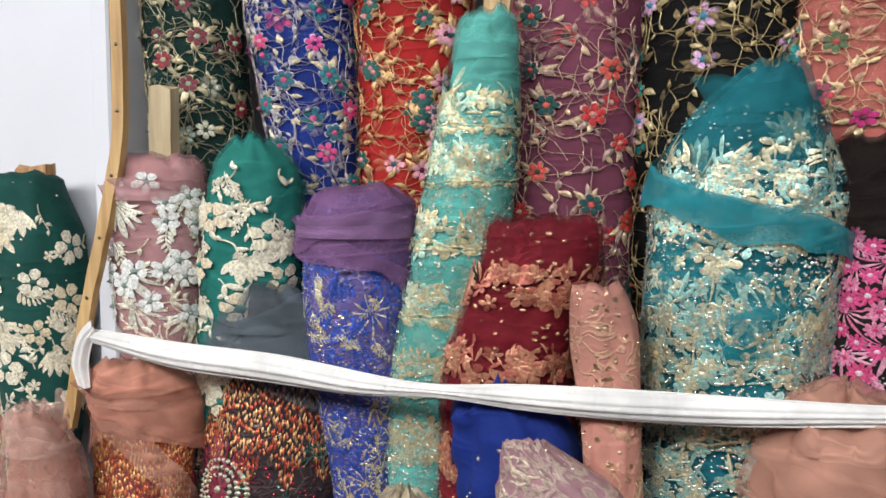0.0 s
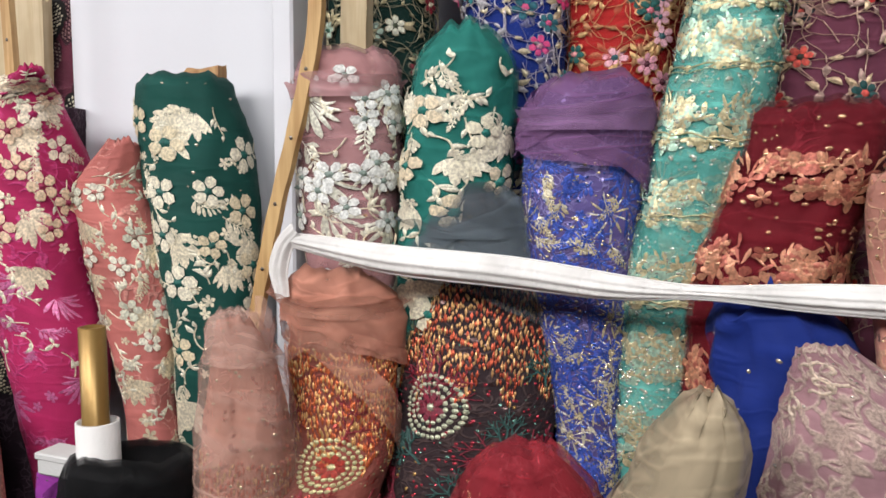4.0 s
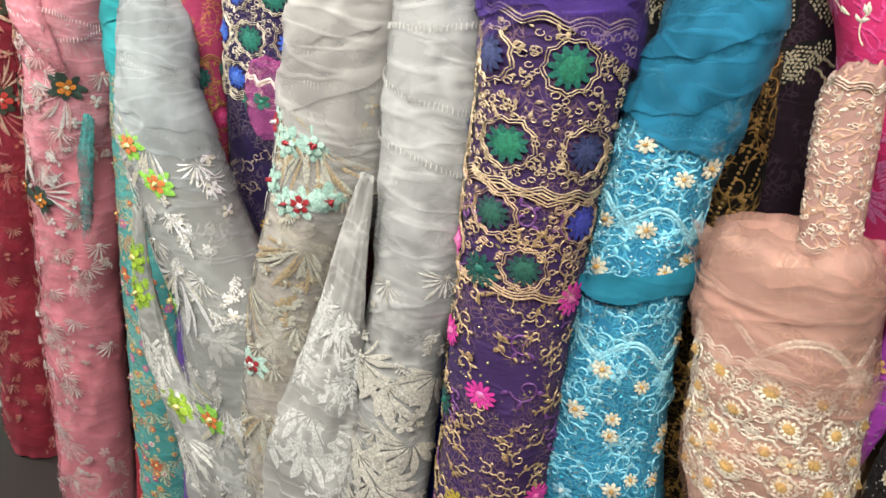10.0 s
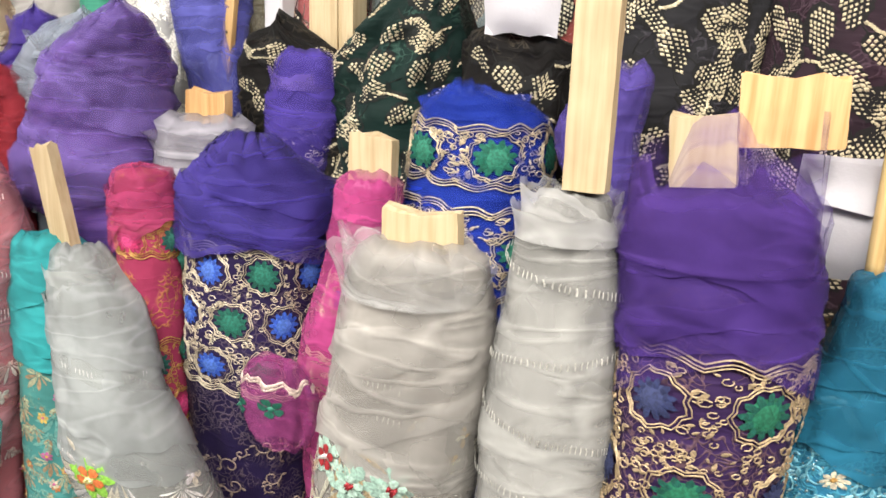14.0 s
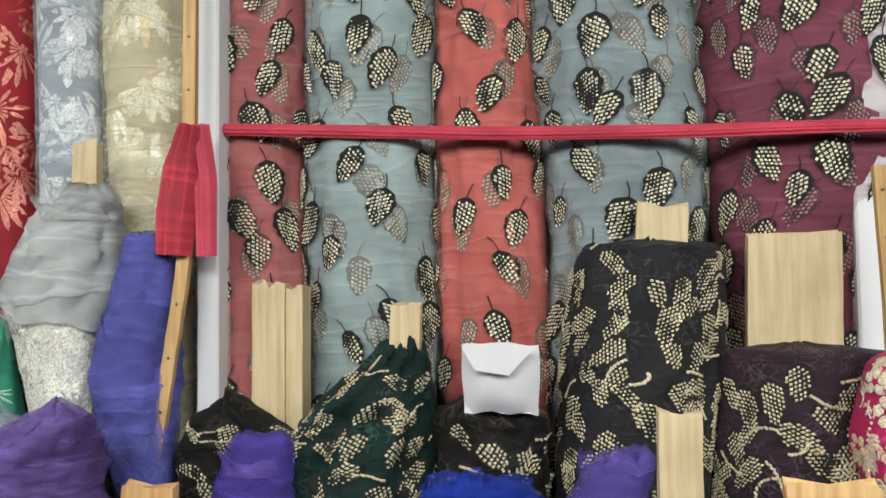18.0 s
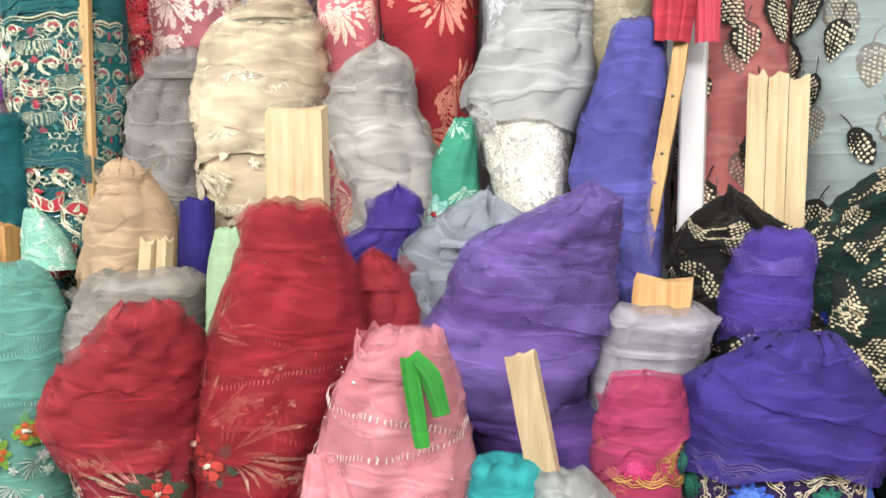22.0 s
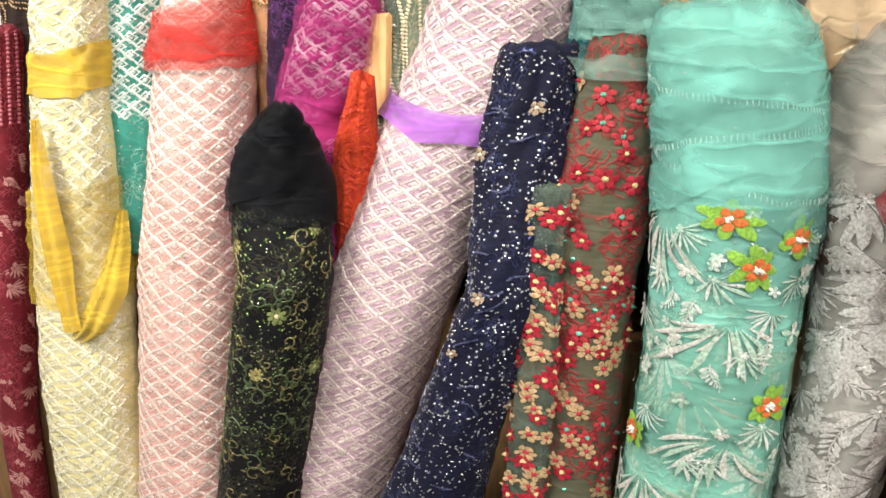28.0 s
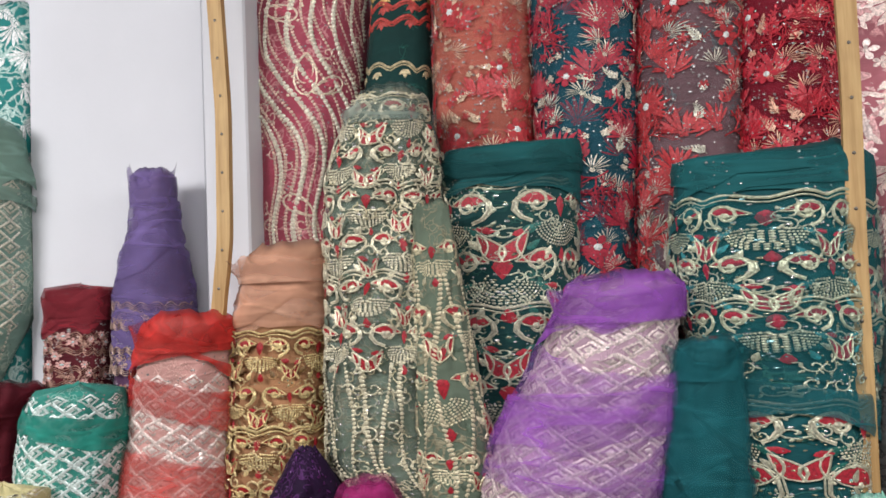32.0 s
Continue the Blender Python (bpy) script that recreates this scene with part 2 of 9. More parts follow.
class Surf:
    """The wrapped outside of a bolt of cloth. st: places and half widths down its axis, from the top."""

    def __init__(self, st, flat=0.8, fold=0.004, wrap=0.004, pitch=0.11, lean=0.5, seed=1, step=0.0115, cols=40, grow=0.0, square=2.2, ripple=9, cap=-0.7, rag=0.004, drape=0.0, slope=1.0):
        st = np.array(st, float)
        d = np.r_[0, np.cumsum(np.linalg.norm(np.diff(st[:, :3], axis=0), axis=1))]
        even = np.linspace(0, d[-1], max(8, int(d[-1] / 0.0095)))
        A = np.stack([np.interp(even, d, st[:, k]) for k in range(4)], 1)
        k = 4
        pad = np.pad(A, ((k, k), (0, 0)), mode="edge")
        w = np.hanning(2 * k + 3)[1:-1]
        A = np.stack([np.convolve(pad[:, c], w / w.sum(), "valid") for c in range(4)], 1)
        fine = min(d[-1], 0.45)
        h = np.linspace(0, fine, max(8, int(fine / step)))
        if d[-1] > fine + 0.05:
            h = np.r_[h, np.linspace(fine, d[-1], max(3, int((d[-1] - fine) / 0.03)))[1:]]
        n = len(h)
        A = np.stack([np.interp(h, even, A[:, k]) for k in range(4)], 1)
        self.u = np.linspace(-1, 1, cols + 1)
        th = math.pi * (1.5 + 0.55 * self.u + 0.45 * self.u ** 3)
        H, T = np.meshgrid(h, th, indexing="ij")
        r = A[:, 3:4] + grow
        tn = (T - 1.5 * math.pi)
        rel = np.clip(r / 0.08, 0.3, 1.5)
        disp = 0.66 * fold * rel * (0.7 * vnoise(tn * 2.2 + H * lean * 9, H * 7 + tn * 1.3, seed) + 0.6 * vnoise(tn * 5 + H * lean * 16, H * 15 - tn * 2, seed + 3)
                       + 0.7 * (1 - np.abs(np.sin(tn * ripple * 0.5 + H * lean * 60 + 3 * vnoise(H * 9, tn * 2, seed + 21)))) ** 3 * (0.5 + vnoise(tn, H * 6, seed + 22)) + 0.25 * np.sin(tn * ripple + H * lean * 40 + 3 * vnoise(H * 4, tn, seed + 5)))
        disp = disp + 0.0012 * rel * (1 - np.abs(np.sin(H * 70 + tn * 2.4 * (-1) ** int(seed) + 2.5 * vnoise(tn * 2, H * 11, seed + 41)))) ** 4 * (0.3 + vnoise(tn * 1.6, H * 9, seed + 42))
        phase = H / pitch + tn * 0.4 * (-1) ** int(seed) + 0.25 * vnoise(tn * 1.5, H * 6, seed + 8)
        disp = disp + 0.4 * wrap * rel * ((phase - np.floor(phase)) ** 1.5 - 0.4)
        if drape:
            q = H * 46 + tn * 2.1 * slope + 1.5 * vnoise(tn * 0.9 + 2, H * 6, seed + 13) + 0.5 * vnoise(tn * 2, H * 14, seed + 14)
            q2 = H * 95 - tn * 3.1 * slope + 2.8 * vnoise(tn * 1.9, H * 14, seed + 16)
            disp = disp + drape * rel * ((np.abs(np.sin(q)) ** 0.9 - 0.5) * (0.4 + 0.5 * np.abs(vnoise(tn * 1.1, H * 8, seed + 15))) + 0.22 * (np.abs(np.sin(q2)) ** 0.9 - 0.6) * np.maximum(0, 0.3 + vnoise(tn * 1.3, H * 10, seed + 17)))
        e = 2.0 / square
        ct, sn = np.cos(T), np.sin(T)
        X = A[:, 0:1] + (r + disp) * np.sign(ct) * np.abs(ct) ** e
        Y = A[:, 1:2] + (r * flat + disp) * np.sign(sn) * np.abs(sn) ** e
        Z = np.repeat(A[:, 2:3], cols + 1, 1) + 0.4 * fold * vnoise(tn * 4, H * 3, seed + 11)
        rim = np.exp(-H / 0.025)
        Z = Z + rag * rim * (vnoise(tn * 2.4, tn * 0 + 3, seed + 2) + 0.5 * vnoise(tn * 6, tn * 0 + 5, seed + 4))
        X, Y = X + (X - A[:, 0:1]) * rim * 0.06 * vnoise(tn * 3, H * 20, seed + 6), Y + (Y - A[:, 1:2]) * rim * 0.06 * vnoise(tn * 3, H * 20, seed + 7)
        m = 6
        caps = []
        for i in range(m, 0, -1):
            u = i / m
            q = math.sin(u * math.pi / 2 * 0.97) if cap > 0 else u * 0.94
            c = A[0, :3]
            if cap > 0:
                up = A[0, 3] * cap * math.sin(u * math.pi / 2) * (1 + 0.25 * vnoise(th * 2, th * 0 + i, seed))
            else:
                up = A[0, 3] * (0.16 * math.sin(min(1.0, u * 3) * math.pi) + cap * max(0.0, u - 0.12)) + 0.006 * np.sin(u * 16 + th) * (u < 0.95) + 0.003 * vnoise(th * 4, th * 0 + i * 1.7, seed + 9)
            caps.append(np.stack([c[0] + (X[0] - c[0]) * (1 - q), c[1] + (Y[0] - c[1]) * (1 - q), Z[0] + up], 1))
        C = np.stack(caps)
        X, Y, Z = np.vstack([C[:, :, 0], X]), np.vstack([C[:, :, 1], Y]), np.vstack([C[:, :, 2], Z])
        self.lift = m
        self.P = np.stack([X, Y, Z], 2)
        self.P[:, -1] = self.P[:, 0]
        gh, gt = np.gradient(self.P, axis=0), np.gradient(self.P, axis=1)
        N = np.cross(gt, gh)
        self.N = -N / np.maximum(np.linalg.norm(N, axis=2, keepdims=True), 1e-9)
        mid = self.P[-1].mean(0)
        if ((self.P[-1] - mid) * self.N[-1]).sum() < 0:
            self.N = -self.N
        self.h, self.r, self.len, self.cols, self.n = h, A[:, 3] + grow, d[-1], cols, n
        self.flat, self.seed, self.top, self.rise = flat, seed, A[0], 0.0

    def mesh(self, name, mat, parent, h0=None, h1=None, label=""):
        a = 0 if h0 is None else self.lift + int(np.interp(h0, self.h, np.arange(self.n)))
        b = len(self.P) if h1 is None else self.lift + int(np.interp(h1, self.h, np.arange(self.n))) + 1
        P = self.P[a:b]
        n, m = P.shape[:2]
        hh = np.r_[-np.arange(self.lift, 0, -1) * 0.01, self.h][a:b]
        rr = np.r_[np.full(self.lift, self.r[0]), self.r][a:b].mean()
        U = np.repeat((math.pi * (0.55 * self.u + 0.45 * self.u ** 3) * rr)[None], n, 0) + self.seed * 1.37
        Vv = np.repeat(-hh[:, None], m, 1) + self.seed * 0.71
        i = np.arange(n * m).reshape(n, m)
        F = np.stack([i[:-1, :-1], i[1:, :-1], i[1:, 1:], i[:-1, 1:]], 2).reshape(-1, 4)
        return link_mesh(name, P.reshape(-1, 3), F, [mat], parent, np.stack([U.ravel(), Vv.ravel()], 1), label=label)

    def veil(self, name, mat, parent, v0, v1, lift=0.004, fold=0.012, slope=1.0, hem=0.014, slant=0.0, upright=False):
        """A layer of cloth over part of the height: it follows the bolt, stands off it in diagonal folds, and ends in an uneven hem."""
        m = int(self.cols * 1.2) + 1
        sd = self.seed + 31
        h0, h1 = self.len * v0, self.len * v1
        n = max(6, int((h1 - h0) / (0.011 if h1 - h0 < 0.4 else 0.018)))
        u = np.linspace(-1, 1, m)
        th = math.pi * (0.55 * u + 0.45 * u ** 3)
        low = np.minimum(h1 + hem * (vnoise(th * 1.2, th * 0 + 1, sd) + 0.5 * vnoise(th * 3.1, th * 0 + 2, sd)), self.len - 0.002)
        tilt = slant * np.clip(th, -1.9, 1.9)
        low = np.clip(low + tilt, h0 + 0.01, self.len - 0.002)
        up = np.full(m, h0) + (tilt + 0.5 * hem * vnoise(th * 2, th * 0 + 7, sd) if v0 else 0)
        h = np.maximum(up[None] + (low - up)[None] * np.linspace(0, 1, n)[:, None], 0.0)
        T = np.repeat(th[None], n, 0)
        fi = np.clip(np.interp(h, self.h, np.arange(self.n)), 0, self.n - 1.001)
        fj = np.repeat((np.arange(m) / (m - 1) * self.cols)[None], n, 0).clip(0, self.cols - 0.001)
        i, j = fi.astype(int), fj.astype(int)
        a, b = (fi - i)[:, :, None], (fj - j)[:, :, None]
        i = i + self.lift
        def g(Q):
            return (Q[i, j] * (1 - b) + Q[i, j + 1] * b) * (1 - a) + (Q[i + 1, j] * (1 - b) + Q[i + 1, j + 1] * b) * a
        q = h * 40 + T * 3.4 * slope + 1.6 * vnoise(T * 1.3 + 2, h * 7, sd + 13) + 0.4 * vnoise(T * 3, h * 18, sd + 14)
        ridge = 1.25 * (1 - np.abs(np.sin(q))) ** 3.2 * (0.2 + 0.8 * np.abs(vnoise(T * 1.1, h * 7, sd + 15)))
        q2 = h * 34 - T * 4.4 * slope + 3 * vnoise(T * 1.7, h * 6, sd + 17)
        ridge = ridge + 0.7 * (1 - np.abs(np.sin(q2))) ** 4 * np.maximum(0, vnoise(T * 0.9, h * 5, sd + 18))
        ply = h * 19 + T * 0.95 * slope + 0.45 * vnoise(T * 0.9, h * 4, sd + 19) + 0.25 * sd
        ply = ply - np.floor(ply)
        if upright:
            q = T * 4.6 + h * 2.2 * slope + 1.8 * vnoise(T * 0.8, h * 2.5, sd + 13)
            ridge = 1.3 * (1 - np.abs(np.sin(q))) ** 5 * (0.2 + 0.8 * np.abs(vnoise(T * 1.3, h * 3, sd + 15)))
            ply = T * 0.9 + h * 0.8 * slope + 0.4 * vnoise(T, h * 2, sd + 19)
            ply = ply - np.floor(ply)
        q3 = h * 105 + T * 2.2 * slope + 2.4 * vnoise(T * 1.6, h * 12, sd + 23)
        ridge = ridge + (0.0 if upright else 0.25) * (1 - np.abs(np.sin(q3))) ** 3 * np.maximum(0, 0.2 + vnoise(T * 1.4 + 5, h * 9, sd + 24))
        off = lift + 0.62 * fold * (0.2 * (vnoise(T * 1.8 + h * 6 * slope, h * 5, sd) + 1) + ridge * 0.6 + 0.38 * ply ** 1.4)
        P = g(self.P) + g(self.N) * off[:, :, None]
        if not v0:
            C = self.P[:self.lift]
            jj = fj[0].astype(int)
            bb = (fj[0] - jj)[None, :, None]
            C2 = C[:, jj] * (1 - bb) + C[:, jj + 1] * bb
            C2[:, :, 2] += lift + fold * 0.4
            P, h = np.concatenate([C2, P]), np.concatenate([np.repeat(-np.arange(self.lift, 0, -1)[:, None] * 0.01, m, 1), h])
        n = len(P)
        U = np.repeat((th * self.r.mean())[None], n, 0) + self.seed * 1.37
        k = np.arange(n * m).reshape(n, m)
        F = np.stack([k[:-1, :-1], k[1:, :-1], k[1:, 1:], k[:-1, 1:]], 2).reshape(-1, 4)
        return link_mesh(name, P.reshape(-1, 3), F, [mat], parent, np.stack([U.ravel(), -h.ravel() + self.seed * 0.71], 1))

    def collar(self, name, mat, parent, tall, flare=0.12, seed=1, span=1.0, lift=0.006):
        """A loose sheer edge that stands up round the top, torn and uneven, and leans out in places."""
        m, n = 61, 9
        u = np.linspace(-span, span, m)
        th = 1.5 * math.pi + math.pi * u
        r, c = self.r[min(4, self.n - 1)] + lift, self.P[self.lift + min(4, self.n - 1)].mean(0)
        top = tall * (0.75 + 0.35 * vnoise(u * 3.1, u * 0 + 1, seed) + 0.18 * vnoise(u * 9, u * 0 + 2, seed) + 0.1 * vnoise(u * 23, u * 0 + 3, seed))
        V, uv = [], []
        for i in range(n):
            v = i / (n - 1)
            out = 1 + flare * v * v * (1 + 0.8 * vnoise(u * 2.3, u * 0 + 4, seed)) + 0.05 * v * np.sin(th * 7 + 3 * vnoise(u * 2, u * 0 + v, seed + 1))
            V.append(np.stack([c[0] + r * out * np.cos(th), c[1] + r * self.flat * out * np.sin(th), c[2] - 0.012 + v * (top + 0.012)], 1))
            uv.append(np.stack([th * r, np.full(m, v * tall)], 1))
        k = np.arange(n * m).reshape(n, m)
        F = np.stack([k[:-1, :-1], k[1:, :-1], k[1:, 1:], k[:-1, 1:]], 2).reshape(-1, 4)
        return link_mesh(name, np.concatenate(V), F, [mat], parent, np.concatenate(uv))

    def place(self, s, h, off):
        """World places of points s along the girth from the front and h down from the top, lifted off the cloth."""
        fi = np.clip(np.interp(h, self.h, np.arange(self.n)), 0, self.n - 1.001)
        rr = np.interp(h, self.h, self.r) * (0.5 + 0.5 * self.flat)
        fj = np.clip(np.interp(s / rr / math.pi, 0.55 * self.u + 0.45 * self.u ** 3, np.arange(self.cols + 1)), 0, self.cols - 0.001)
        i, j = fi.astype(int), fj.astype(int)
        a, b = (fi - i)[:, None], (fj - j)[:, None]
        i = i + self.lift
        def g(Q):
            i2 = np.minimum(i + 1, len(Q) - 1)
            return (Q[i, j] * (1 - b) + Q[i, j + 1] * b) * (1 - a) + (Q[i2, j] * (1 - b) + Q[i2, j + 1] * b) * a
        return g(self.P) + g(self.N) * (np.asarray(off) + self.rise)[:, None]

    def girth(self, h):
        """Half the girth that faces the aisle, at h."""
        return float(np.interp(h, self.h, self.r)) * (0.5 + 0.5 * self.flat) * 1.6


class Stitch:
    """Collects flat pieces of embroidery in (s, h) and lays them on a Surf as one mesh."""

    def __init__(self):
        self.v, self.f, self.m, self.n = [], [], [], 0

    def put(self, xy, z, faces, mat, at, turn=0.0):
        c, s = math.cos(turn), math.sin(turn)
        xy = np.asarray(xy, float)
        q = np.empty((len(xy), 3))
        q[:, :2] = xy @ np.array(((c, s), (-s, c))) + at if turn else xy + at
        q[:, 2] = z
        self.v.append(q)
        self.f += [tuple(i + self.n for i in f) for f in faces]
        self.m += [mat] * len(faces)
        self.n += len(q)

    def leaf(self, at, turn, L, W, mat, z=0.0015, bend=0.0):
        k = 5
        xy, zz = [(0, 0)], [z * 0.4]
        for i in range(1, k):
            u = i / k
            w = W * math.sin(math.pi * u ** 0.8) * 0.5
            y = bend * math.sin(math.pi * u) * L
            xy += [(u * L, y - w), (u * L, y), (u * L, y + w)]
            zz += [z * 0.3, z * 1.5, z * 0.3]
        xy.append((L, 0))
        zz.append(z * 0.4)
        fs = [(0, 1, 2), (0, 2, 3)]
        for i in range(k - 2):
            a = 1 + 3 * i
            fs += [(a, a + 3, a + 4, a + 1), (a + 1, a + 4, a + 5, a + 2)]
        a = 1 + 3 * (k - 2)
        fs += [(a, len(xy) - 1, a + 1), (a + 1, len(xy) - 1, a + 2)]
        self.put(xy, zz, fs, mat, at, turn)

    def blade(self, at, turn, L, W, mat, z=0.002, bend=0.0):
        """A satin-stitched petal: narrow foot, full belly, blunt tip, raised along the middle."""
        us = (0.24, 0.6, 0.86)
        ws = (0.5, 1.0, 0.7)
        xy, zz = [(0, 0)], [z * 0.5]
        for u, w in zip(us, ws):
            y = bend * u * u * L
            xy += [(u * L, y - w * W / 2), (u * L, y), (u * L, y + w * W / 2)]
            zz += [z * 0.4, z * 0.8, z * 0.4]
        xy.append((L, bend * L))
        zz.append(z * 0.5)
        fs = [(0, 1, 2), (0, 2, 3)]
        for a in (1, 4):
            fs += [(a, a + 3, a + 4, a + 1), (a + 1, a + 4, a + 5, a + 2)]
        self.put(xy, zz, fs + [(7, 10, 8), (8, 10, 9)], mat, at, turn)

    def corded(self, at, turn, L, W, mat, cord, z=0.002, bend=0.0, w=0.0026):
        """A petal of silk with a cord laid round its edge."""
        self.blade(at, turn, L, W, mat, z, bend)
        c, s = math.cos(turn), math.sin(turn)
        for side in (-1, 1):
            p = [(u * L, bend * u * u * L + side * f * W * 0.56) for u, f in ((0, 0), (0.2, 0.45), (0.45, 0.88), (0.68, 1.05), (0.86, 0.75), (1.04, 0))]
            self.strip([(at[0] + x * c - y * s, at[1] + x * s + y * c) for x, y in p], w, cord, z * 1.3)

    def grain(self, at, turn, L, W, mat, z=0.003):
        self.put([(L / 2, 0), (0, 0), (L * 0.45, -W / 2), (L, 0), (L * 0.45, W / 2)], [z * 1.5, z * 0.4, z * 0.4, z * 0.4, z * 0.4], [(0, 1, 2), (0, 2, 3), (0, 3, 4), (0, 4, 1)], mat, at, turn)

    def dot(self, at, R, mat, z=0.002, sides=6):
        a = np.arange(sides) / sides * 2 * math.pi
        xy = np.vstack([[0, 0], np.stack([np.cos(a), np.sin(a)], 1) * R])
        self.put(xy, [z * 1.6] + [z * 0.2] * sides, [(0, 1 + i, 1 + (i + 1) % sides) for i in range(sides)], mat, at)

    def flower(self, at, R, mat, eye, petals=5, turn=0.0, z=0.002, core=0.3):
        for i in range(petals):
            t = turn + i * 2 * math.pi / petals
            c, s = math.cos(t), math.sin(t)
            w = R * 1.9 / petals
            pts = [(R * 0.12, 0), (R * 0.5, -w * 0.85), (R * 0.85, -w * 0.8), (R * 1.0, 0), (R * 0.85, w * 0.8), (R * 0.5, w * 0.85), (R * 0.6, 0)]
            xy = [(x * c - y * s, x * s + y * c) for x, y in pts]
            zz = [z * 0.7, z * 0.9, z, z * 0.8, z, z * 0.9, z * 1.2]
            self.put(xy, zz, [(6, k, (k + 1) % 6) for k in range(6)], mat, at)
        self.dot(at, R * core, eye, z * 1.9)

    def strip(self, pts, w, mat, z=0.0012):
        p = np.asarray(pts, float)
        if len(p) < 2:
            return
        g = np.gradient(p, axis=0)
        nrm = np.stack([-g[:, 1], g[:, 0]], 1) / np.maximum(np.linalg.norm(g, axis=1, keepdims=True), 1e-9)
        k = len(p)
        xy = np.vstack([p - nrm * w / 2, p, p + nrm * w / 2])
        zz = [z * 0.2] * k + [z * 1.5] * k + [z * 0.2] * k
        fs = [(i, i + 1, k + i + 1, k + i) for i in range(k - 1)] + [(k + i, k + i + 1, 2 * k + i + 1, 2 * k + i) for i in range(k - 1)]
        self.put(xy, zz, fs, mat, (0, 0))

    def done(self, surf, name, parent, mats, label="", stuff=True):
        if not self.v:
            return None
        q = np.vstack(self.v)
        V = surf.place(q[:, 0], q[:, 1], q[:, 2])
        ok = V[:, 2] > np.interp(V[:, 0], (-2.5, -2.0, -1.0, -0.5, 0.0), (-0.42, -0.25, 0.1, 0.3, 0.9))
        if not ok.all():
            keep = [all(ok[i] for i in f) for f in self.f]
            self.f, self.m = [f for f, k in zip(self.f, keep) if k], [m for m, k in zip(self.m, keep) if k]
            new_i = np.cumsum(ok) - 1
            V, self.f = V[ok], [tuple(int(new_i[i]) for i in f) for f in self.f]
            if not self.f:
                return None
        ob = link_mesh(name, V, self.f, mats, parent, idx=self.m, smooth=True, label=label)
        if stuff:
            tagged(ob, kind="stuff")
        return ob


# ---- embroidery: each function lays one kind of needlework on a bolt ----
def spread(rng, surf, n, h0, h1, gap):
    """n places over the side of the bolt that faces the aisle, kept apart by gap."""
    out, tries = [], 0
    while len(out) < n and tries < n * 30:
        tries += 1
        h = rng.uniform(h0, h1)
        g = surf.girth(h)
        s = rng.uniform(-g, g)
        if all((s - a) ** 2 + (h - b) ** 2 > gap * gap for a, b in out):
            out.append((s, h))
    return out


def span(surf, h0, h1):
    return (surf.len * h0 if h0 <= 1 else h0), min(surf.len * h1, surf.len - 0.01)


def curl(rng, at, turn, L, bend, k=9):
    p, (x, y) = [], at
    b = bend
    for i in range(k):
        p.append((x, y))
        x += math.cos(turn) * L / k
        y += math.sin(turn) * L / k
        turn += b / k
        b += rng.uniform(-1.2, 1.2) * 0.5
    return p


def vines(thread, leaf, n=26, L=0.16, w=0.0016, leafL=0.02, h0=0.0, h1=1.0, metal=0.35, per=4):
    def lay(surf, parent, rng):
        st = Stitch()
        a, b = span(surf, h0, h1)
        for s, h in spread(rng, surf, int(n * 1.4), a, b, 0.016):
            p = curl(rng, (s, h), rng.uniform(0, 6.28), L * rng.uniform(0.6, 1.2), rng.uniform(-2.6, 2.6))
            st.strip(p, w, 0)
            for _ in range(per):
                i = rng.randrange(2, len(p))
                t = math.atan2(p[i][1] - p[i - 1][1], p[i][0] - p[i - 1][0]) + rng.choice((-0.8, 0.8))
                st.leaf(p[i], t, leafL * rng.uniform(0.7, 1.3), leafL * 0.45, 1, bend=rng.uniform(-0.15, 0.15))
        st.done(surf, "embroidered_vine", parent, [thread_mat(thread, metal), thread_mat(leaf, metal)])
    return lay


def blooms(R, tones, n=20, h0=0.0, h1=1.0, petals=5, gap=0.04, lift=0.003, each=True, metal=0.0, line=None, core=0.3, rim=False):
    """Flowers. tones: (petal, eye) pairs. line: keep them to lines down the bolt. each: every flower a piece of its own."""
    def lay(surf, parent, rng):
        a, b = span(surf, h0, h1)
        spots = spread(rng, surf, n, a, b, gap)
        if line:
            spots = [(line[i % len(line)] * surf.girth(h) + rng.uniform(-0.008, 0.008), h) for i, (s, h) in enumerate(spots)]
        st = Stitch()
        for i, p in enumerate(spots):
            petal, eye = tones[i % len(tones)]
            if each:
                one = Stitch()
                rr, ph = R * rng.uniform(0.85, 1.15), rng.uniform(0, 6)
                if rim:
                    one.flower(p, rr * 1.2, 1, 1, petals, ph, lift * 0.6, core)
                one.flower(p, rr, 0, 1, petals, ph, lift, core)
                one.done(surf, "embroidered_flower", parent, [thread_mat(petal, metal, 0.6), thread_mat(eye, 0.2, 0.5)], stuff=False)
            else:
                k = i % len(tones)
                st.flower(p, R * rng.uniform(0.85, 1.15), 2 * k, 2 * k + 1, petals, rng.uniform(0, 6), lift, core)
        st.done(surf, "embroidered_flower", parent, [thread_mat(c, metal, 0.6) for pair in tones for c in pair])
    return lay


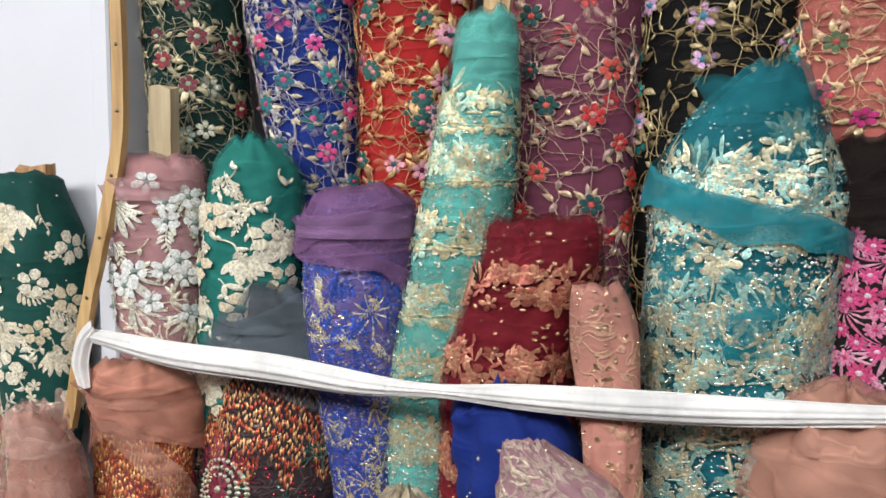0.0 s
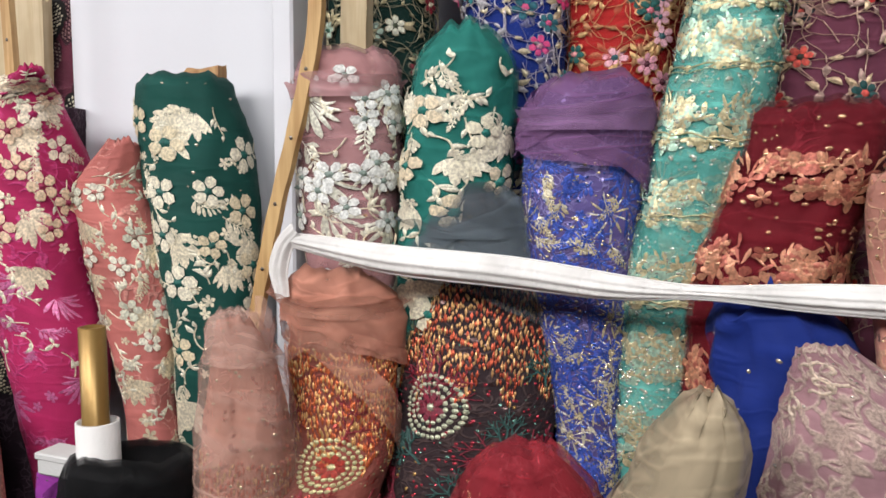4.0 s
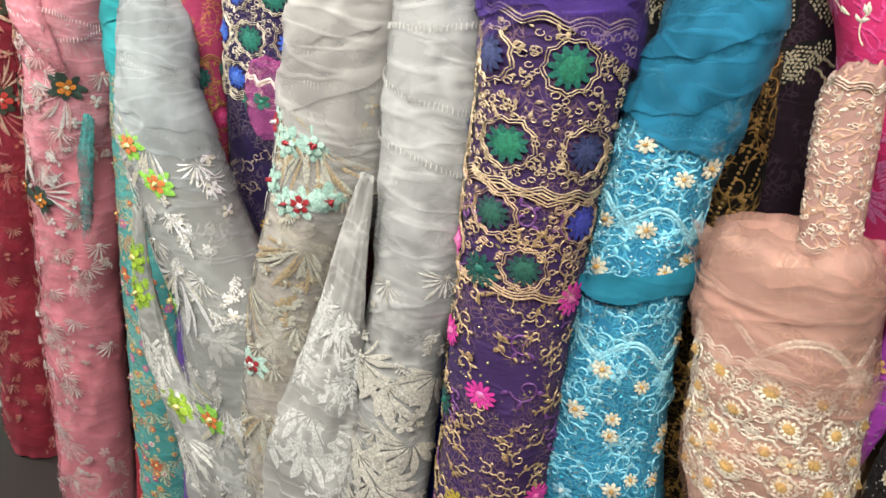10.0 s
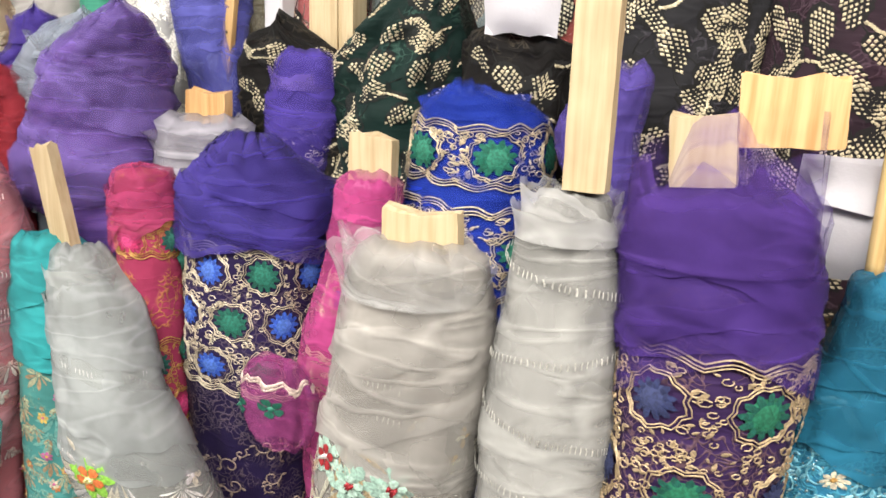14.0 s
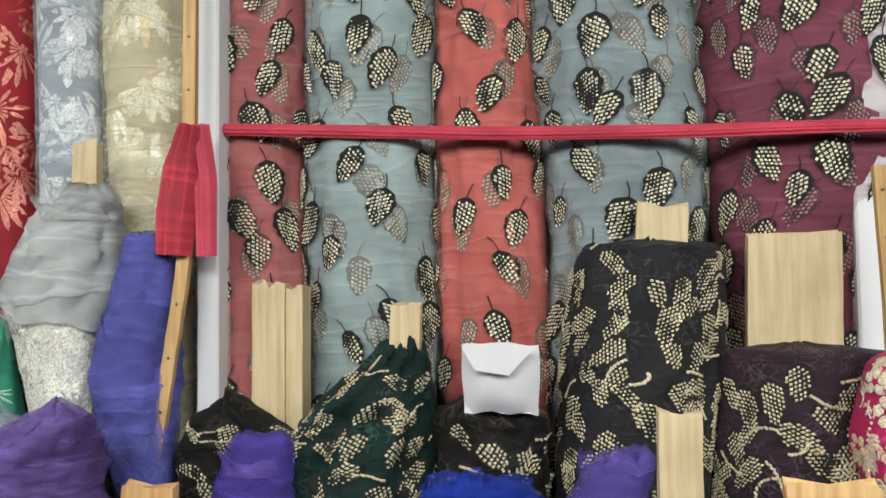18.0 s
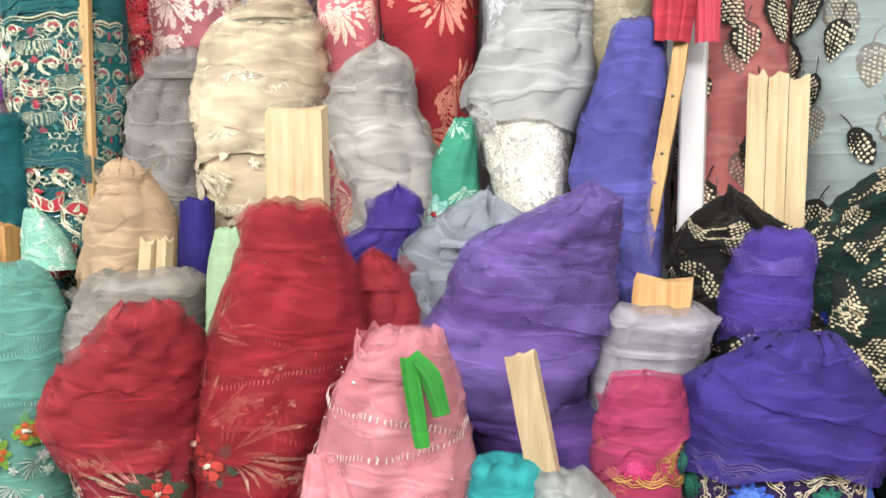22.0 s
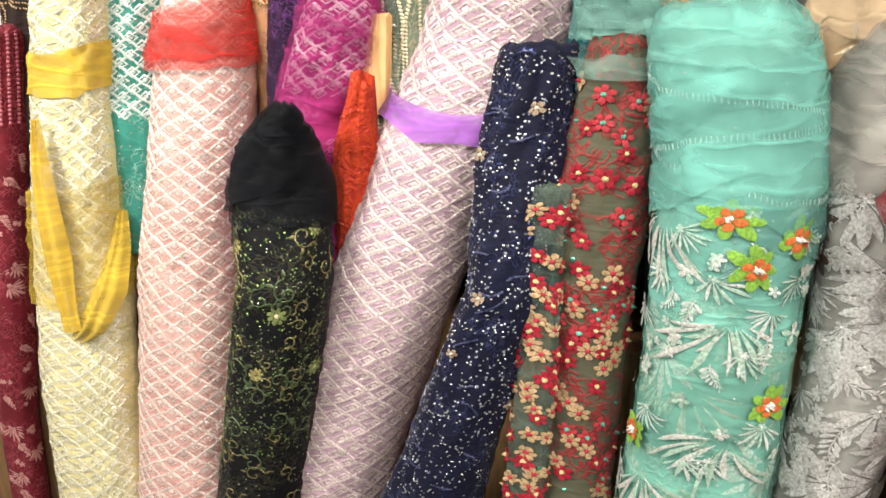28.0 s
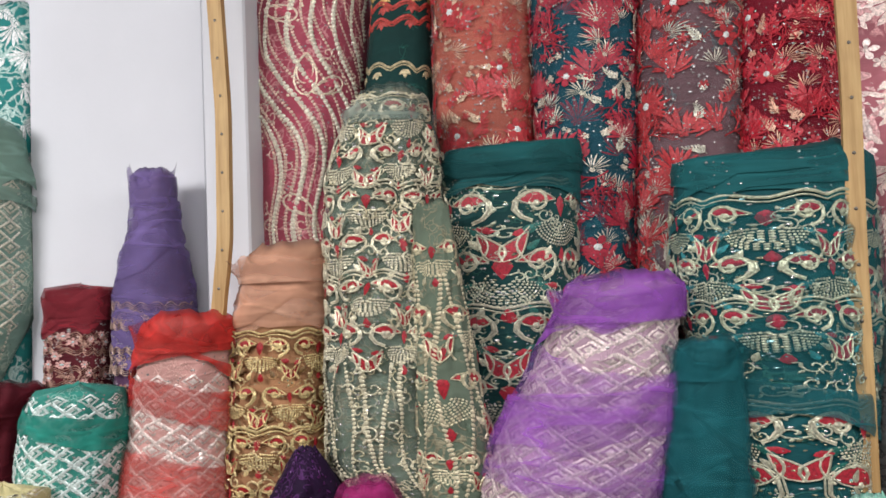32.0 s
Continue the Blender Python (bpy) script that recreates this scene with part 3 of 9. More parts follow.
def leaves_grain(dark, grain, pitch=0.105, L=0.082, h0=0.0, h1=1.0, crowd=1.0, each=True, G=0.0052):
    """Large scalloped leaves cut out of dark net, filled with slanting rows of small beads."""
    def lay(surf, parent, rng):
        a, b = span(surf, h0, h1)
        h, row = a + L * 0.3, 0
        mats = [thread_mat(dark, 0.0, 0.85), thread_mat(grain, 0.3, 0.36)]
        whole = Stitch()
        while h < b - 0.02:
            g = surf.girth(h)
            s = -g + (pitch * 0.5 if row % 2 else 0.0) + rng.uniform(-0.02, 0.02)
            while s < g:
                one = Stitch() if each else whole
                at = (s + rng.uniform(-0.018, 0.018), h + rng.uniform(-0.024, 0.024))
                turn = math.pi / 2 + rng.uniform(-0.45, 0.45) * (1.0 if crowd < 1.1 else 2.4)
                LL = L * rng.uniform(0.78, 1.15)
                W = LL * rng.uniform(0.46, 0.58)
                c, sn = math.cos(turn), math.sin(turn)
                k = 19
                def half(u):
                    return W * 0.5 * math.sin(math.pi * u ** 0.72) ** 0.8
                rim = [(0, 0)]
                for i in range(1, k + 1):
                    u = i / (k + 1)
                    rim.append((u * LL, half(u) * (0.94 + 0.16 * abs(math.sin(u * math.pi * 4.5)))))
                rim.append((LL, 0))
                rim += [(x, -y) for x, y in rim[k:0:-1]]
                one.put([(LL * 0.45, 0)] + rim, [0.0014] + [0.0009] * len(rim), [(0, i, i % len(rim) + 1) for i in range(1, len(rim) + 1)], 0, at, turn)
                bend = rng.uniform(-0.5, 0.5)
                one.strip([(at[0] - c * q * 0.013 - sn * bend * q * q * 0.006, at[1] - sn * q * 0.013 + c * bend * q * q * 0.006) for q in (0, 0.7, 1.4, 2.0)], 0.002, 0, 0.001)
                slant = rng.choice((-1, 1)) * 0.55
                y = -W / 2
                while y < W / 2:
                    x = LL * 0.1
                    while x < LL * 0.93:
                        px = x + slant * y
                        u = px / LL
                        if 0.07 < u < 0.94 and abs(y) < half(u) * 0.84:
                            one.grain((at[0] + px * c - y * sn, at[1] + px * sn + y * c), turn + slant + rng.uniform(-0.25, 0.25), G * 1.45 * rng.uniform(0.8, 1.1), G * 0.95, 1, 0.0022)
                        x += G * 1.42
                    y += G * 1.12
                if each:
                    one.done(surf, "embroidered_leaf", parent, mats, stuff=False)
                s += pitch * rng.uniform(0.8, 1.2) / crowd
            h += pitch * 0.78 / crowd
            row += 1
        if not each:
            whole.done(surf, "embroidered_leaf", parent, mats)
    return lay


def ladder(col, rows, L=0.009, step=0.0058, metal=0.2):
    """Selvage of the net: rows of short upright stitches that follow the hem. rows: (depth at the front, slope, sway)."""
    def lay(surf, parent, rng):
        st = Stitch()
        for h, slope, sway in rows:
            g = surf.girth(min(h, surf.len))
            for s in np.arange(-g, g, step):
                q = h + slope * s + sway * math.sin(s * 24 + h * 30)
                if 0.01 < q < surf.len - 0.02:
                    st.strip([(s + 0.001 * math.sin(s * 200), q), (s, q + L * 0.5), (s, q + L)], 0.0014, 0, 0.0006)
        st.done(surf, "ladder_stitching", parent, [thread_mat(col, metal, 0.4)])
    return lay


def trailing(thread, leaf, leaf2, flowers, stems=70, n=26, R=0.0185, h0=0.0, h1=0.62, gap=0.055, line=None, metal=0.4):
    """Long crossing tendrils of metal thread with leaves at their ends, and silk flowers, each outlined, in a spray of larger leaves."""
    def lay(surf, parent, rng):
        st = Stitch()
        a, b = span(surf, h0, h1)
        tones = [thread_mat(thread, metal, 0.34), thread_mat(leaf, metal, 0.3), thread_mat(leaf2, metal, 0.36)]
        for s, h in spread(rng, surf, stems, a, b, 0.016):
            way = rng.choice((0.5, 0.9, 2.4, 3.6, 4.2, 5.6)) + rng.uniform(-0.4, 0.4)
            ph, amp, q, p = rng.uniform(0, 6), rng.uniform(0.5, 1.1), rng.uniform(0.09, 0.19) / 12, [(s, h)]
            for k in range(12):
                t = way + amp * math.sin(ph + k * 0.75)
                p.append((p[-1][0] + q * math.cos(t), p[-1][1] + q * math.sin(t)))
            st.strip(p, 0.0012, 0, 0.0011)
            for i, k in ((12, 1), (10, 0), (8, 1), (6, 0), (3, 1)):
                if rng.random() < 0.55:
                    t = math.atan2(p[i][1] - p[i - 1][1], p[i][0] - p[i - 1][0]) + rng.choice((-0.7, 0.0, 0.7))
                    q = rng.uniform(0.009, 0.017)
                    st.leaf(p[i], t, q, q * 0.46, 1 + k, 0.0016, rng.uniform(-0.15, 0.15))
        spots = spread(rng, surf, n, a, b, gap)
        if line:
            spots = [(line[i % len(line)] * surf.girth(h) + rng.uniform(-0.014, 0.014), h) for i, (s, h) in enumerate(spots)]
        for i, at in enumerate(spots):
            petal, eye = flowers[i % len(flowers)]
            way = rng.uniform(0, 6.28)
            for k in range(rng.choice((2, 3, 3, 4))):
                t, q = way + k * 0.55 + rng.uniform(-0.15, 0.15), rng.uniform(0.016, 0.026)
                st.leaf((at[0] + math.cos(t) * R * 0.7, at[1] + math.sin(t) * R * 0.7), t, q, q * 0.42, 1 + k % 2, 0.0018, rng.uniform(-0.2, 0.2))
            one = Stitch()
            rr, ph = R * rng.uniform(0.85, 1.12), rng.uniform(0, 6)
            one.flower(at, rr * 1.14, 2, 2, 6, ph, 0.0016, 0.3)
            one.flower(at, rr, 0, 1, 6, ph, 0.0034, 0.36)
            one.done(surf, "embroidered_flower", parent, [thread_mat(petal, 0.0, 0.6), thread_mat(eye, 0.1, 0.55), tones[0]], stuff=False)
        st.done(surf, "embroidered_vine", parent, tones)
    return lay


def grain_lines(grain, n=40, L=0.06, h0=0.0, h1=1.0, dark=None):
    """Short curved rows of rice-like grains, as on crumpled leaf net."""
    def lay(surf, parent, rng):
        st = Stitch()
        a, b = span(surf, h0, h1)
        for s, h in spread(rng, surf, n, a, b, 0.012):
            p = curl(rng, (s, h), rng.uniform(-0.7, 0.7) + rng.choice((0, 3.14)), L * rng.uniform(0.6, 1.3), rng.uniform(-1.5, 1.5), 14)
            if dark:
                st.strip(p, 0.010, 1, 0.001)
            for i, q in enumerate(p):
                st.grain(q, rng.uniform(0.6, 1.6), 0.0066, 0.0054, 0, 0.003)
        st.done(surf, "beaded_trim", parent, [thread_mat(grain, 0.25, 0.4)] + ([thread_mat(dark, 0.0, 0.85)] if dark else []))
    return lay


def lattice(col, pitch=0.036, w=0.0042, h0=0.0, h1=1.0, eye=None, metal=0.25):
    """A trellis of wide satin bands, with a smaller diamond and a bead in each mesh."""
    def lay(surf, parent, rng):
        st = Stitch()
        a, b = span(surf, h0, h1)
        g = max(surf.girth(q) for q in (a, (a + b) / 2, b))
        for sign in (1, -1):
            c = a - 2 * g
            while c < b + 2 * g:
                p = []
                for s in np.arange(-g, g, 0.02):
                    h = c + sign * s * 0.72 + 0.002 * math.sin(s * 90)
                    if a <= h <= b and abs(s) < surf.girth(h):
                        p.append((s, h))
                if len(p) > 2:
                    st.strip(p, w, 0, 0.0018)
                c += pitch
        k, h = 0, a
        rx, ry = pitch * 0.69, pitch * 0.5
        while h < b:
            s = -g + (pitch * 0.69 if k % 2 else 0)
            while s < g:
                if abs(s) < surf.girth(h):
                    for o, q in ((0.74, 0.5), (0.3, 0.02)):
                        ring = [(rx * f * x, ry * f * y) for f in (o, q) for x, y in ((1, 0), (0, 1), (-1, 0), (0, -1))]
                        st.put(ring, [0.0008] * 4 + [0.002] * 4, [(i, (i + 1) % 4, 4 + (i + 1) % 4, 4 + i) for i in range(4)], 1, (s, h), rng.uniform(-0.1, 0.1))
                s += pitch * 1.39
            h += pitch * 0.5
            k += 1
        st.done(surf, "braid_lattice", parent, [thread_mat(col, metal, 0.4), thread_mat(eye or col, metal, 0.35)])
    return lay


def swirls(col, n=60, R=0.018, w=0.003, h0=0.0, h1=1.0, metal=0.5, leaf=None):
    def lay(surf, parent, rng):
        st = Stitch()
        a, b = span(surf, h0, h1)
        for s, h in spread(rng, surf, n, a, b, R * 1.1):
            t0, sg, k = rng.uniform(0, 6.28), rng.choice((-1, 1)), 14
            rr = R * rng.uniform(0.7, 1.3)
            p = [(s + rr * (0.15 + 0.85 * i / k) * math.cos(t0 + sg * i * 0.52), h + rr * (0.15 + 0.85 * i / k) * math.sin(t0 + sg * i * 0.52)) for i in range(k)]
            st.strip(p, w, 0, 0.0016)
            for i in (8, 11, 13):
                st.leaf(p[i], t0 + sg * i * 0.52 + rng.uniform(-0.4, 0.4), rr * 0.6, rr * 0.28, 1)
        st.done(surf, "embroidered_scroll", parent, [thread_mat(col, metal, 0.38), thread_mat(leaf or col, metal, 0.38)])
    return lay


def scallops(col, rows=((0.1, 0.05, 0.012),), w=0.004, metal=0.45, dots=None):
    """Scalloped borders round the bolt. rows: (depth below the top, pitch, drop)."""
    def lay(surf, parent, rng):
        st = Stitch()
        for h, pitch, drop in rows:
            if h > surf.len - 0.02:
                continue
            g = surf.girth(h)
            ss = np.arange(-g, g, pitch / 10)
            wob = [h + 0.006 * math.sin(s * 14 + h * 40) for s in ss]
            st.strip([(s, q - abs(math.sin(s / pitch * math.pi)) * drop) for s, q in zip(ss, wob)], w, 0, 0.002)
            st.strip([(s, q + 0.006 - abs(math.sin(s / pitch * math.pi)) * drop) for s, q in zip(ss, wob)], w * 0.6, 0, 0.0015)
            for s in np.arange(-g, g, pitch):
                st.leaf((s + pitch / 2, h), math.pi / 2, pitch * 0.35, pitch * 0.2, 1)
                st.leaf((s + pitch / 2, h), math.pi / 2 + 0.8, pitch * 0.32, pitch * 0.16, 1)
                st.leaf((s + pitch / 2, h), math.pi / 2 - 0.8, pitch * 0.32, pitch * 0.16, 1)
        st.done(surf, "scalloped_border", parent, [thread_mat(col, metal, 0.4), thread_mat(dots or col, metal, 0.4)])
    return lay


def sprays(col, n=8, L=0.07, blades=9, h0=0.0, h1=1.0, metal=0.3, W=0.2, fan=2.2, gap=0.08, col2=None, down=True, z=0.0011):
    """Satin-stitch foliage: feathered fans of blades, sprigs of paired leaflets and small star flowers."""
    def lay(surf, parent, rng):
        st = Stitch()
        a, b = span(surf, h0, h1)
        base = math.pi / 2 if down else -math.pi / 2
        for s, h in spread(rng, surf, int(n * 2.0), a, b, gap * 0.62):
            t0, kind = base + rng.uniform(-0.9, 0.9), rng.random()
            tone = lambda: rng.randrange(2) if col2 else 0
            if kind < 0.42:
                sweep, many = rng.uniform(-0.3, 0.3), int(blades * 1.3)
                for i in range(many):
                    u = i / max(1, many - 1) - 0.5
                    q = L * rng.uniform(0.8, 1.15) * (1.1 - abs(u) * 0.7)
                    at = (s + math.cos(t0 + u * fan) * L * 0.12, h + math.sin(t0 + u * fan) * L * 0.12)
                    st.blade(at, t0 + u * fan + rng.uniform(-0.08, 0.08), q, q * W * rng.uniform(0.65, 1.0), tone(), z, sweep + 0.22 * u)
                if rng.random() < 0.6:
                    st.flower((s, h), L * 0.18, tone(), 0, 5, rng.uniform(0, 6), z * 1.4)
            elif kind < 0.75:
                p = curl(rng, (s, h), t0, L * 1.35, rng.uniform(-1.6, 1.6), 9)
                st.strip(p, 0.0018, 0, z * 0.7)
                for i in range(1, len(p)):
                    t = math.atan2(p[i][1] - p[i - 1][1], p[i][0] - p[i - 1][0])
                    q = L * 0.42 * (1.15 - i / 10)
                    for d in (-0.85, 0.85):
                        st.blade(p[i], t + d + rng.uniform(-0.15, 0.15), q * rng.uniform(0.8, 1.15), q * 0.36, tone(), z, -0.12 * d)
                st.blade(p[-1], t0, L * 0.25, L * 0.1, tone(), z)
            else:
                for _ in range(rng.randrange(1, 4)):
                    at, R = (s + rng.uniform(-0.4, 0.4) * L, h + rng.uniform(-0.4, 0.4) * L), L * rng.uniform(0.16, 0.26)
                    ph = rng.uniform(0, 6)
                    for i in range(5):
                        st.blade(at, ph + i * 1.257, R, R * 0.62, tone(), z)
                    st.dot(at, R * 0.2, 0, z * 1.6)
        st.done(surf, "embroidered_spray", parent, [thread_mat(col, metal, 0.36)] + ([thread_mat(col2, metal, 0.36)] if col2 else []))
    return lay


def bouquets(spots, col, col2, L=0.085, blades=15, fan=2.4, W=0.115, metal=0.4, z=0.0014):
    """Bursts of shining blades that sweep out from behind the silk flowers. spots: (share of girth, depth, way it points)."""
    def lay(surf, parent, rng):
        st = Stitch()
        for u, v, way in spots:
            s, h = u * surf.girth(v), v
            sweep = rng.choice((-1, 1)) * rng.uniform(0.1, 0.3)
            for i in range(blades):
                d = i / (blades - 1) - 0.5
                if rng.random() < 0.15:
                    continue
                q = L * rng.uniform(0.55, 1.2) * (1.1 - 0.6 * abs(d))
                t = way + d * fan + rng.uniform(-0.14, 0.14)
                foot = rng.uniform(0.012, 0.03)
                st.blade((s + math.cos(t) * foot + rng.uniform(-0.008, 0.008), h + math.sin(t) * foot), t, q, L * W * rng.uniform(0.5, 1.05), rng.randrange(2), z * rng.uniform(0.8, 1.6), sweep + 0.15 * d)
            for _ in range(6):
                t, q = way + rng.uniform(-2.2, 2.2), L * rng.uniform(0.8, 1.7)
                at, R, k = (s + math.cos(t) * q, h + math.sin(t) * q), rng.uniform(0.010, 0.018), rng.choice((4, 5, 5, 6))
                for i in range(k):
                    st.blade(at, t + i * 6.283 / k, R * rng.uniform(0.75, 1.2), R * 0.6, rng.randrange(2), z)
                st.dot(at, R * 0.22, 0, z * 1.4)
        st.done(surf, "leaf_bouquet", parent, [thread_mat(col, metal, 0.3), thread_mat(col2, metal, 0.36)])
    return lay


def lace(col, rows, tones=(), R=0.024, pitch=0.078, metal=0.5, fill=0.0095):
    """Bands of corded lace: scalloped edges, rings and loops packed close, with flowers of silk set in. rows: (from, to) in metres down."""
    def lay(surf, parent, rng):
        st, k0 = Stitch(), 0
        for h0, h1 in rows:
            h1 = min(h1, surf.len - 0.02)
            if h1 - h0 < 0.02:
                continue
            g = max(surf.girth(h0), surf.girth(h1))
            ss = np.arange(-g, g, pitch / 14)
            for q, sgn in ((h0, -1), (h1, 1)):
                for off, w in ((0, 0.0024), (0.005, 0.0014), (0.009, 0.0014)):
                    st.strip([(s, q + 0.004 * math.sin(s * 13) - sgn * off + sgn * abs(math.sin(s / pitch * math.pi * 2)) * 0.009) for s in ss], w, 0, 0.0024)
            discs = []
            n = max(1, int((h1 - h0) / (R * 2.9))) if tones else 0
            for r in range(n):
                h = h0 + (h1 - h0) * (r + 0.5) / n
                s = -g + pitch * (0.5 if (r + k0) % 2 else 0.1)
                while s < g:
                    discs.append((s, h))
                    s += pitch
            for i, (s, h) in enumerate(discs):
                petal, eye = tones[(i + k0) % len(tones)]
                one = Stitch()
                one.flower((s, h), R * rng.uniform(0.9, 1.1), 0, 1, 12, rng.uniform(0, 6), 0.0034, 0.8)
                one.done(surf, "embroidered_flower", parent, [thread_mat(petal, 0, 0.8), thread_mat(eye, 0, 0.8)], stuff=False)
                for rr, w in ((1.15, 0.0016), (1.3, 0.0013)):
                    st.strip([(s + R * rr * (1 + 0.08 * math.sin(t * 9)) * math.cos(t), h + R * rr * (1 + 0.08 * math.sin(t * 9)) * math.sin(t)) for t in np.linspace(0, 6.283, 28)], w, 0, 0.002)
            for _ in range(int((h1 - h0) * 2 * g / fill ** 2)):
                s, h = rng.uniform(-g, g), rng.uniform(h0 + 0.006, h1 - 0.006)
                if any((s - a) ** 2 + (h - b) ** 2 < (R * 1.2) ** 2 for a, b in discs):
                    continue
                rr, t0 = rng.uniform(0.003, 0.0062), rng.uniform(0, 6.28)
                if rng.random() < 0.6:
                    st.strip([(s + rr * math.cos(t0 + t), h + rr * 0.75 * math.sin(t0 + t)) for t in np.linspace(0, 5.6, 7)], 0.0015, 0, 0.0014)
                else:
                    st.blade((s, h), t0, rr * 2, rr * 0.9, 0, 0.002)
            k0 += 1
        st.done(surf, "lace_band", parent, [thread_mat(col, metal, 0.34)])
    return lay


def ornament(line, petal, rows, pitch=0.115, dark="2a5a50", metal=0.4, edge=True):
    """Mirrored scrolls with silk petals and fans of pearls, repeated round the bolt. rows: depths in metres."""
    def lay(surf, parent, rng):
        st = Stitch()
        for r, h0 in enumerate(rows):
            if h0 > surf.len - 0.07:
                continue
            g = surf.girth(h0)
            p = 2 * g / max(1, round(2 * g / pitch))
            if edge and r % 2 == 0:
                ss = np.arange(-g, g, 0.006)
                for off, w in ((0, 0.005), (0.007, 0.0028)):
                    st.strip([(s, h0 - p * 0.42 + off - abs(math.sin(s / p * math.pi * 2)) * 0.008) for s in ss], w, 0, 0.0022)
            k = 0
            s0 = -g + (p / 2 if r % 2 == 0 else 0)
            while s0 < g + p / 2:
                for rr in np.arange(0.05, 0.31, 0.034) * p:
                    m = max(3, int(rr * 3.0 / 0.0052))
                    for i in range(m + 1):
                        t = 0.15 + (math.pi - 0.3) * i / m
                        st.dot((s0 + rr * math.cos(t), h0 + rr * math.sin(t)), 0.0021, 0, 0.0016, 5)
                st.blade((s0, h0 - p * 0.02), -math.pi / 2, p * 0.24, p * 0.1, 1, 0.003)
                for t in np.arange(0.2, 3.0, 0.44):
                    st.blade((s0 + 0.31 * p * math.cos(t), h0 + 0.31 * p * math.sin(t)), t, p * 0.17, p * 0.085, (1, 0, 2)[int(t / 0.44) % 3], 0.0028)
                for sg in (-1, 1):
                    cx, cy = s0 + sg * 0.27 * p, h0 - 0.2 * p
                    st.strip([(cx + sg * p * (0.03 + 0.012 * i) * math.cos(0.55 * i), cy + p * (0.03 + 0.012 * i) * math.sin(0.55 * i)) for i in range(15)], 0.0046, 0, 0.0024)
                    st.strip([(cx + sg * p * (0.045 + 0.0125 * i) * math.cos(0.55 * i), cy + p * (0.045 + 0.0125 * i) * math.sin(0.55 * i)) for i in range(15)], 0.0022, 0, 0.002)
                    st.corded((s0 + sg * 0.06 * p, h0 - 0.22 * p), -math.pi / 2 + sg * 1.3, p * 0.36, p * 0.13, 1, 0, 0.0022, sg * 0.14)
                    st.blade((s0 + sg * 0.2 * p, h0 + 0.02 * p), sg * 0.5 + (0 if sg > 0 else math.pi), p * 0.24, p * 0.1, 2, 0.0026)
                    st.corded((s0 + sg * 0.34 * p, h0 + 0.12 * p), math.pi / 2 - sg * 0.6, p * 0.34, p * 0.12, 1, 0, 0.0022, sg * 0.15)
                    st.strip([(s0 + sg * p * (0.33 + 0.1 * math.sin(q * 3.0)), h0 + p * (0.06 + 0.4 * q)) for q in np.linspace(0, 1, 9)], 0.004, 0, 0.0022)
                    st.dot((cx, cy), 0.006, 0, 0.004)
                s0 += p
                k += 1
        st.done(surf, "beaded_ornament", parent, [thread_mat(line, metal, 0.32), thread_mat(petal, 0.0, 0.5), thread_mat(dark, 0.1, 0.5)])
    return lay


def beads(col, n=200, R=0.0024, h0=0.0, h1=1.0, metal=0.7, rough=0.2, col2=None):
    def lay(surf, parent, rng):
        st = Stitch()
        a, b = span(surf, h0, h1)
        for _ in range(int(n * 1.5)):
            h = rng.uniform(a, b)
            g = surf.girth(h)
            st.dot((rng.uniform(-g, g), h), R * rng.uniform(0.6, 1.3), rng.randrange(2) if col2 else 0, R * rng.uniform(0.4, 1.2), 5)
        st.done(surf, "sequin", parent, [thread_mat(col, metal, rough)] + ([thread_mat(col2, metal, rough)] if col2 else []))
    return lay


def pearl_rows(col, lines=5, step=0.008, R=0.0034, wave=0.012, h0=0.0, h1=1.0, metal=0.15, slant=0.0):
    """Strings of pearls down the bolt in slow waves."""
    def lay(surf, parent, rng):
        st = Stitch()
        a, b = span(surf, h0, h1)
        for i in range(lines):
            u = (i + 0.5) / lines * 2 - 1
            ph = rng.uniform(0, 6) if wave < 0.02 else 0.15 * i
            for h in np.arange(a, b, step):
                s = u * surf.girth(h) + wave * math.sin(h * 16 + ph) + slant * (h - a)
                if abs(s) < surf.girth(h):
                    st.dot((s, h), R, 0, R * 0.8, 6)
        st.done(surf, "pearl_string", parent, [thread_mat(col, metal, 0.3)])
    return lay


def cords(col, shares, h0=0.0, h1=1.0, w=0.004, sway=0.01, metal=0.4):
    """Braided cords that run down the bolt."""
    def lay(surf, parent, rng):
        st = Stitch()
        a, b = span(surf, h0, h1)
        for u in shares:
            st.strip([(u * surf.girth(q) + sway * math.sin(q * 14 + u), q) for q in np.arange(a, b, 0.012)], w, 0, 0.003)
        st.done(surf, "braided_cord", parent, [thread_mat(col, metal, 0.4)])
    return lay


def fringe(col, h0, h1, n=60, tooth=0.05, metal=0.5, col2=None):
    """A zigzag border whose teeth are filled with upright rows of sequins."""
    def lay(surf, parent, rng):
        st = Stitch()
        a, b = span(surf, h0, h1)
        g = surf.girth(a)
        for i in range(n):
            s = -g + 2 * g * (i + 0.5) / n
            drop = (b - a) * (0.62 + 0.38 * abs(((s / tooth) % 1.0) * 2 - 1))
            q = a + rng.uniform(0, 0.01)
            while q < a + drop:
                st.grain((s + rng.uniform(-0.001, 0.001), q), math.pi / 2, rng.uniform(0.006, 0.016), 0.0034, rng.randrange(2) if col2 else 0, 0.0018)
                q += rng.uniform(0.009, 0.02)
        st.done(surf, "sequin_fringe", parent, [thread_mat(col, metal, 0.3)] + ([thread_mat(col2, metal, 0.3)] if col2 else []))
    return lay


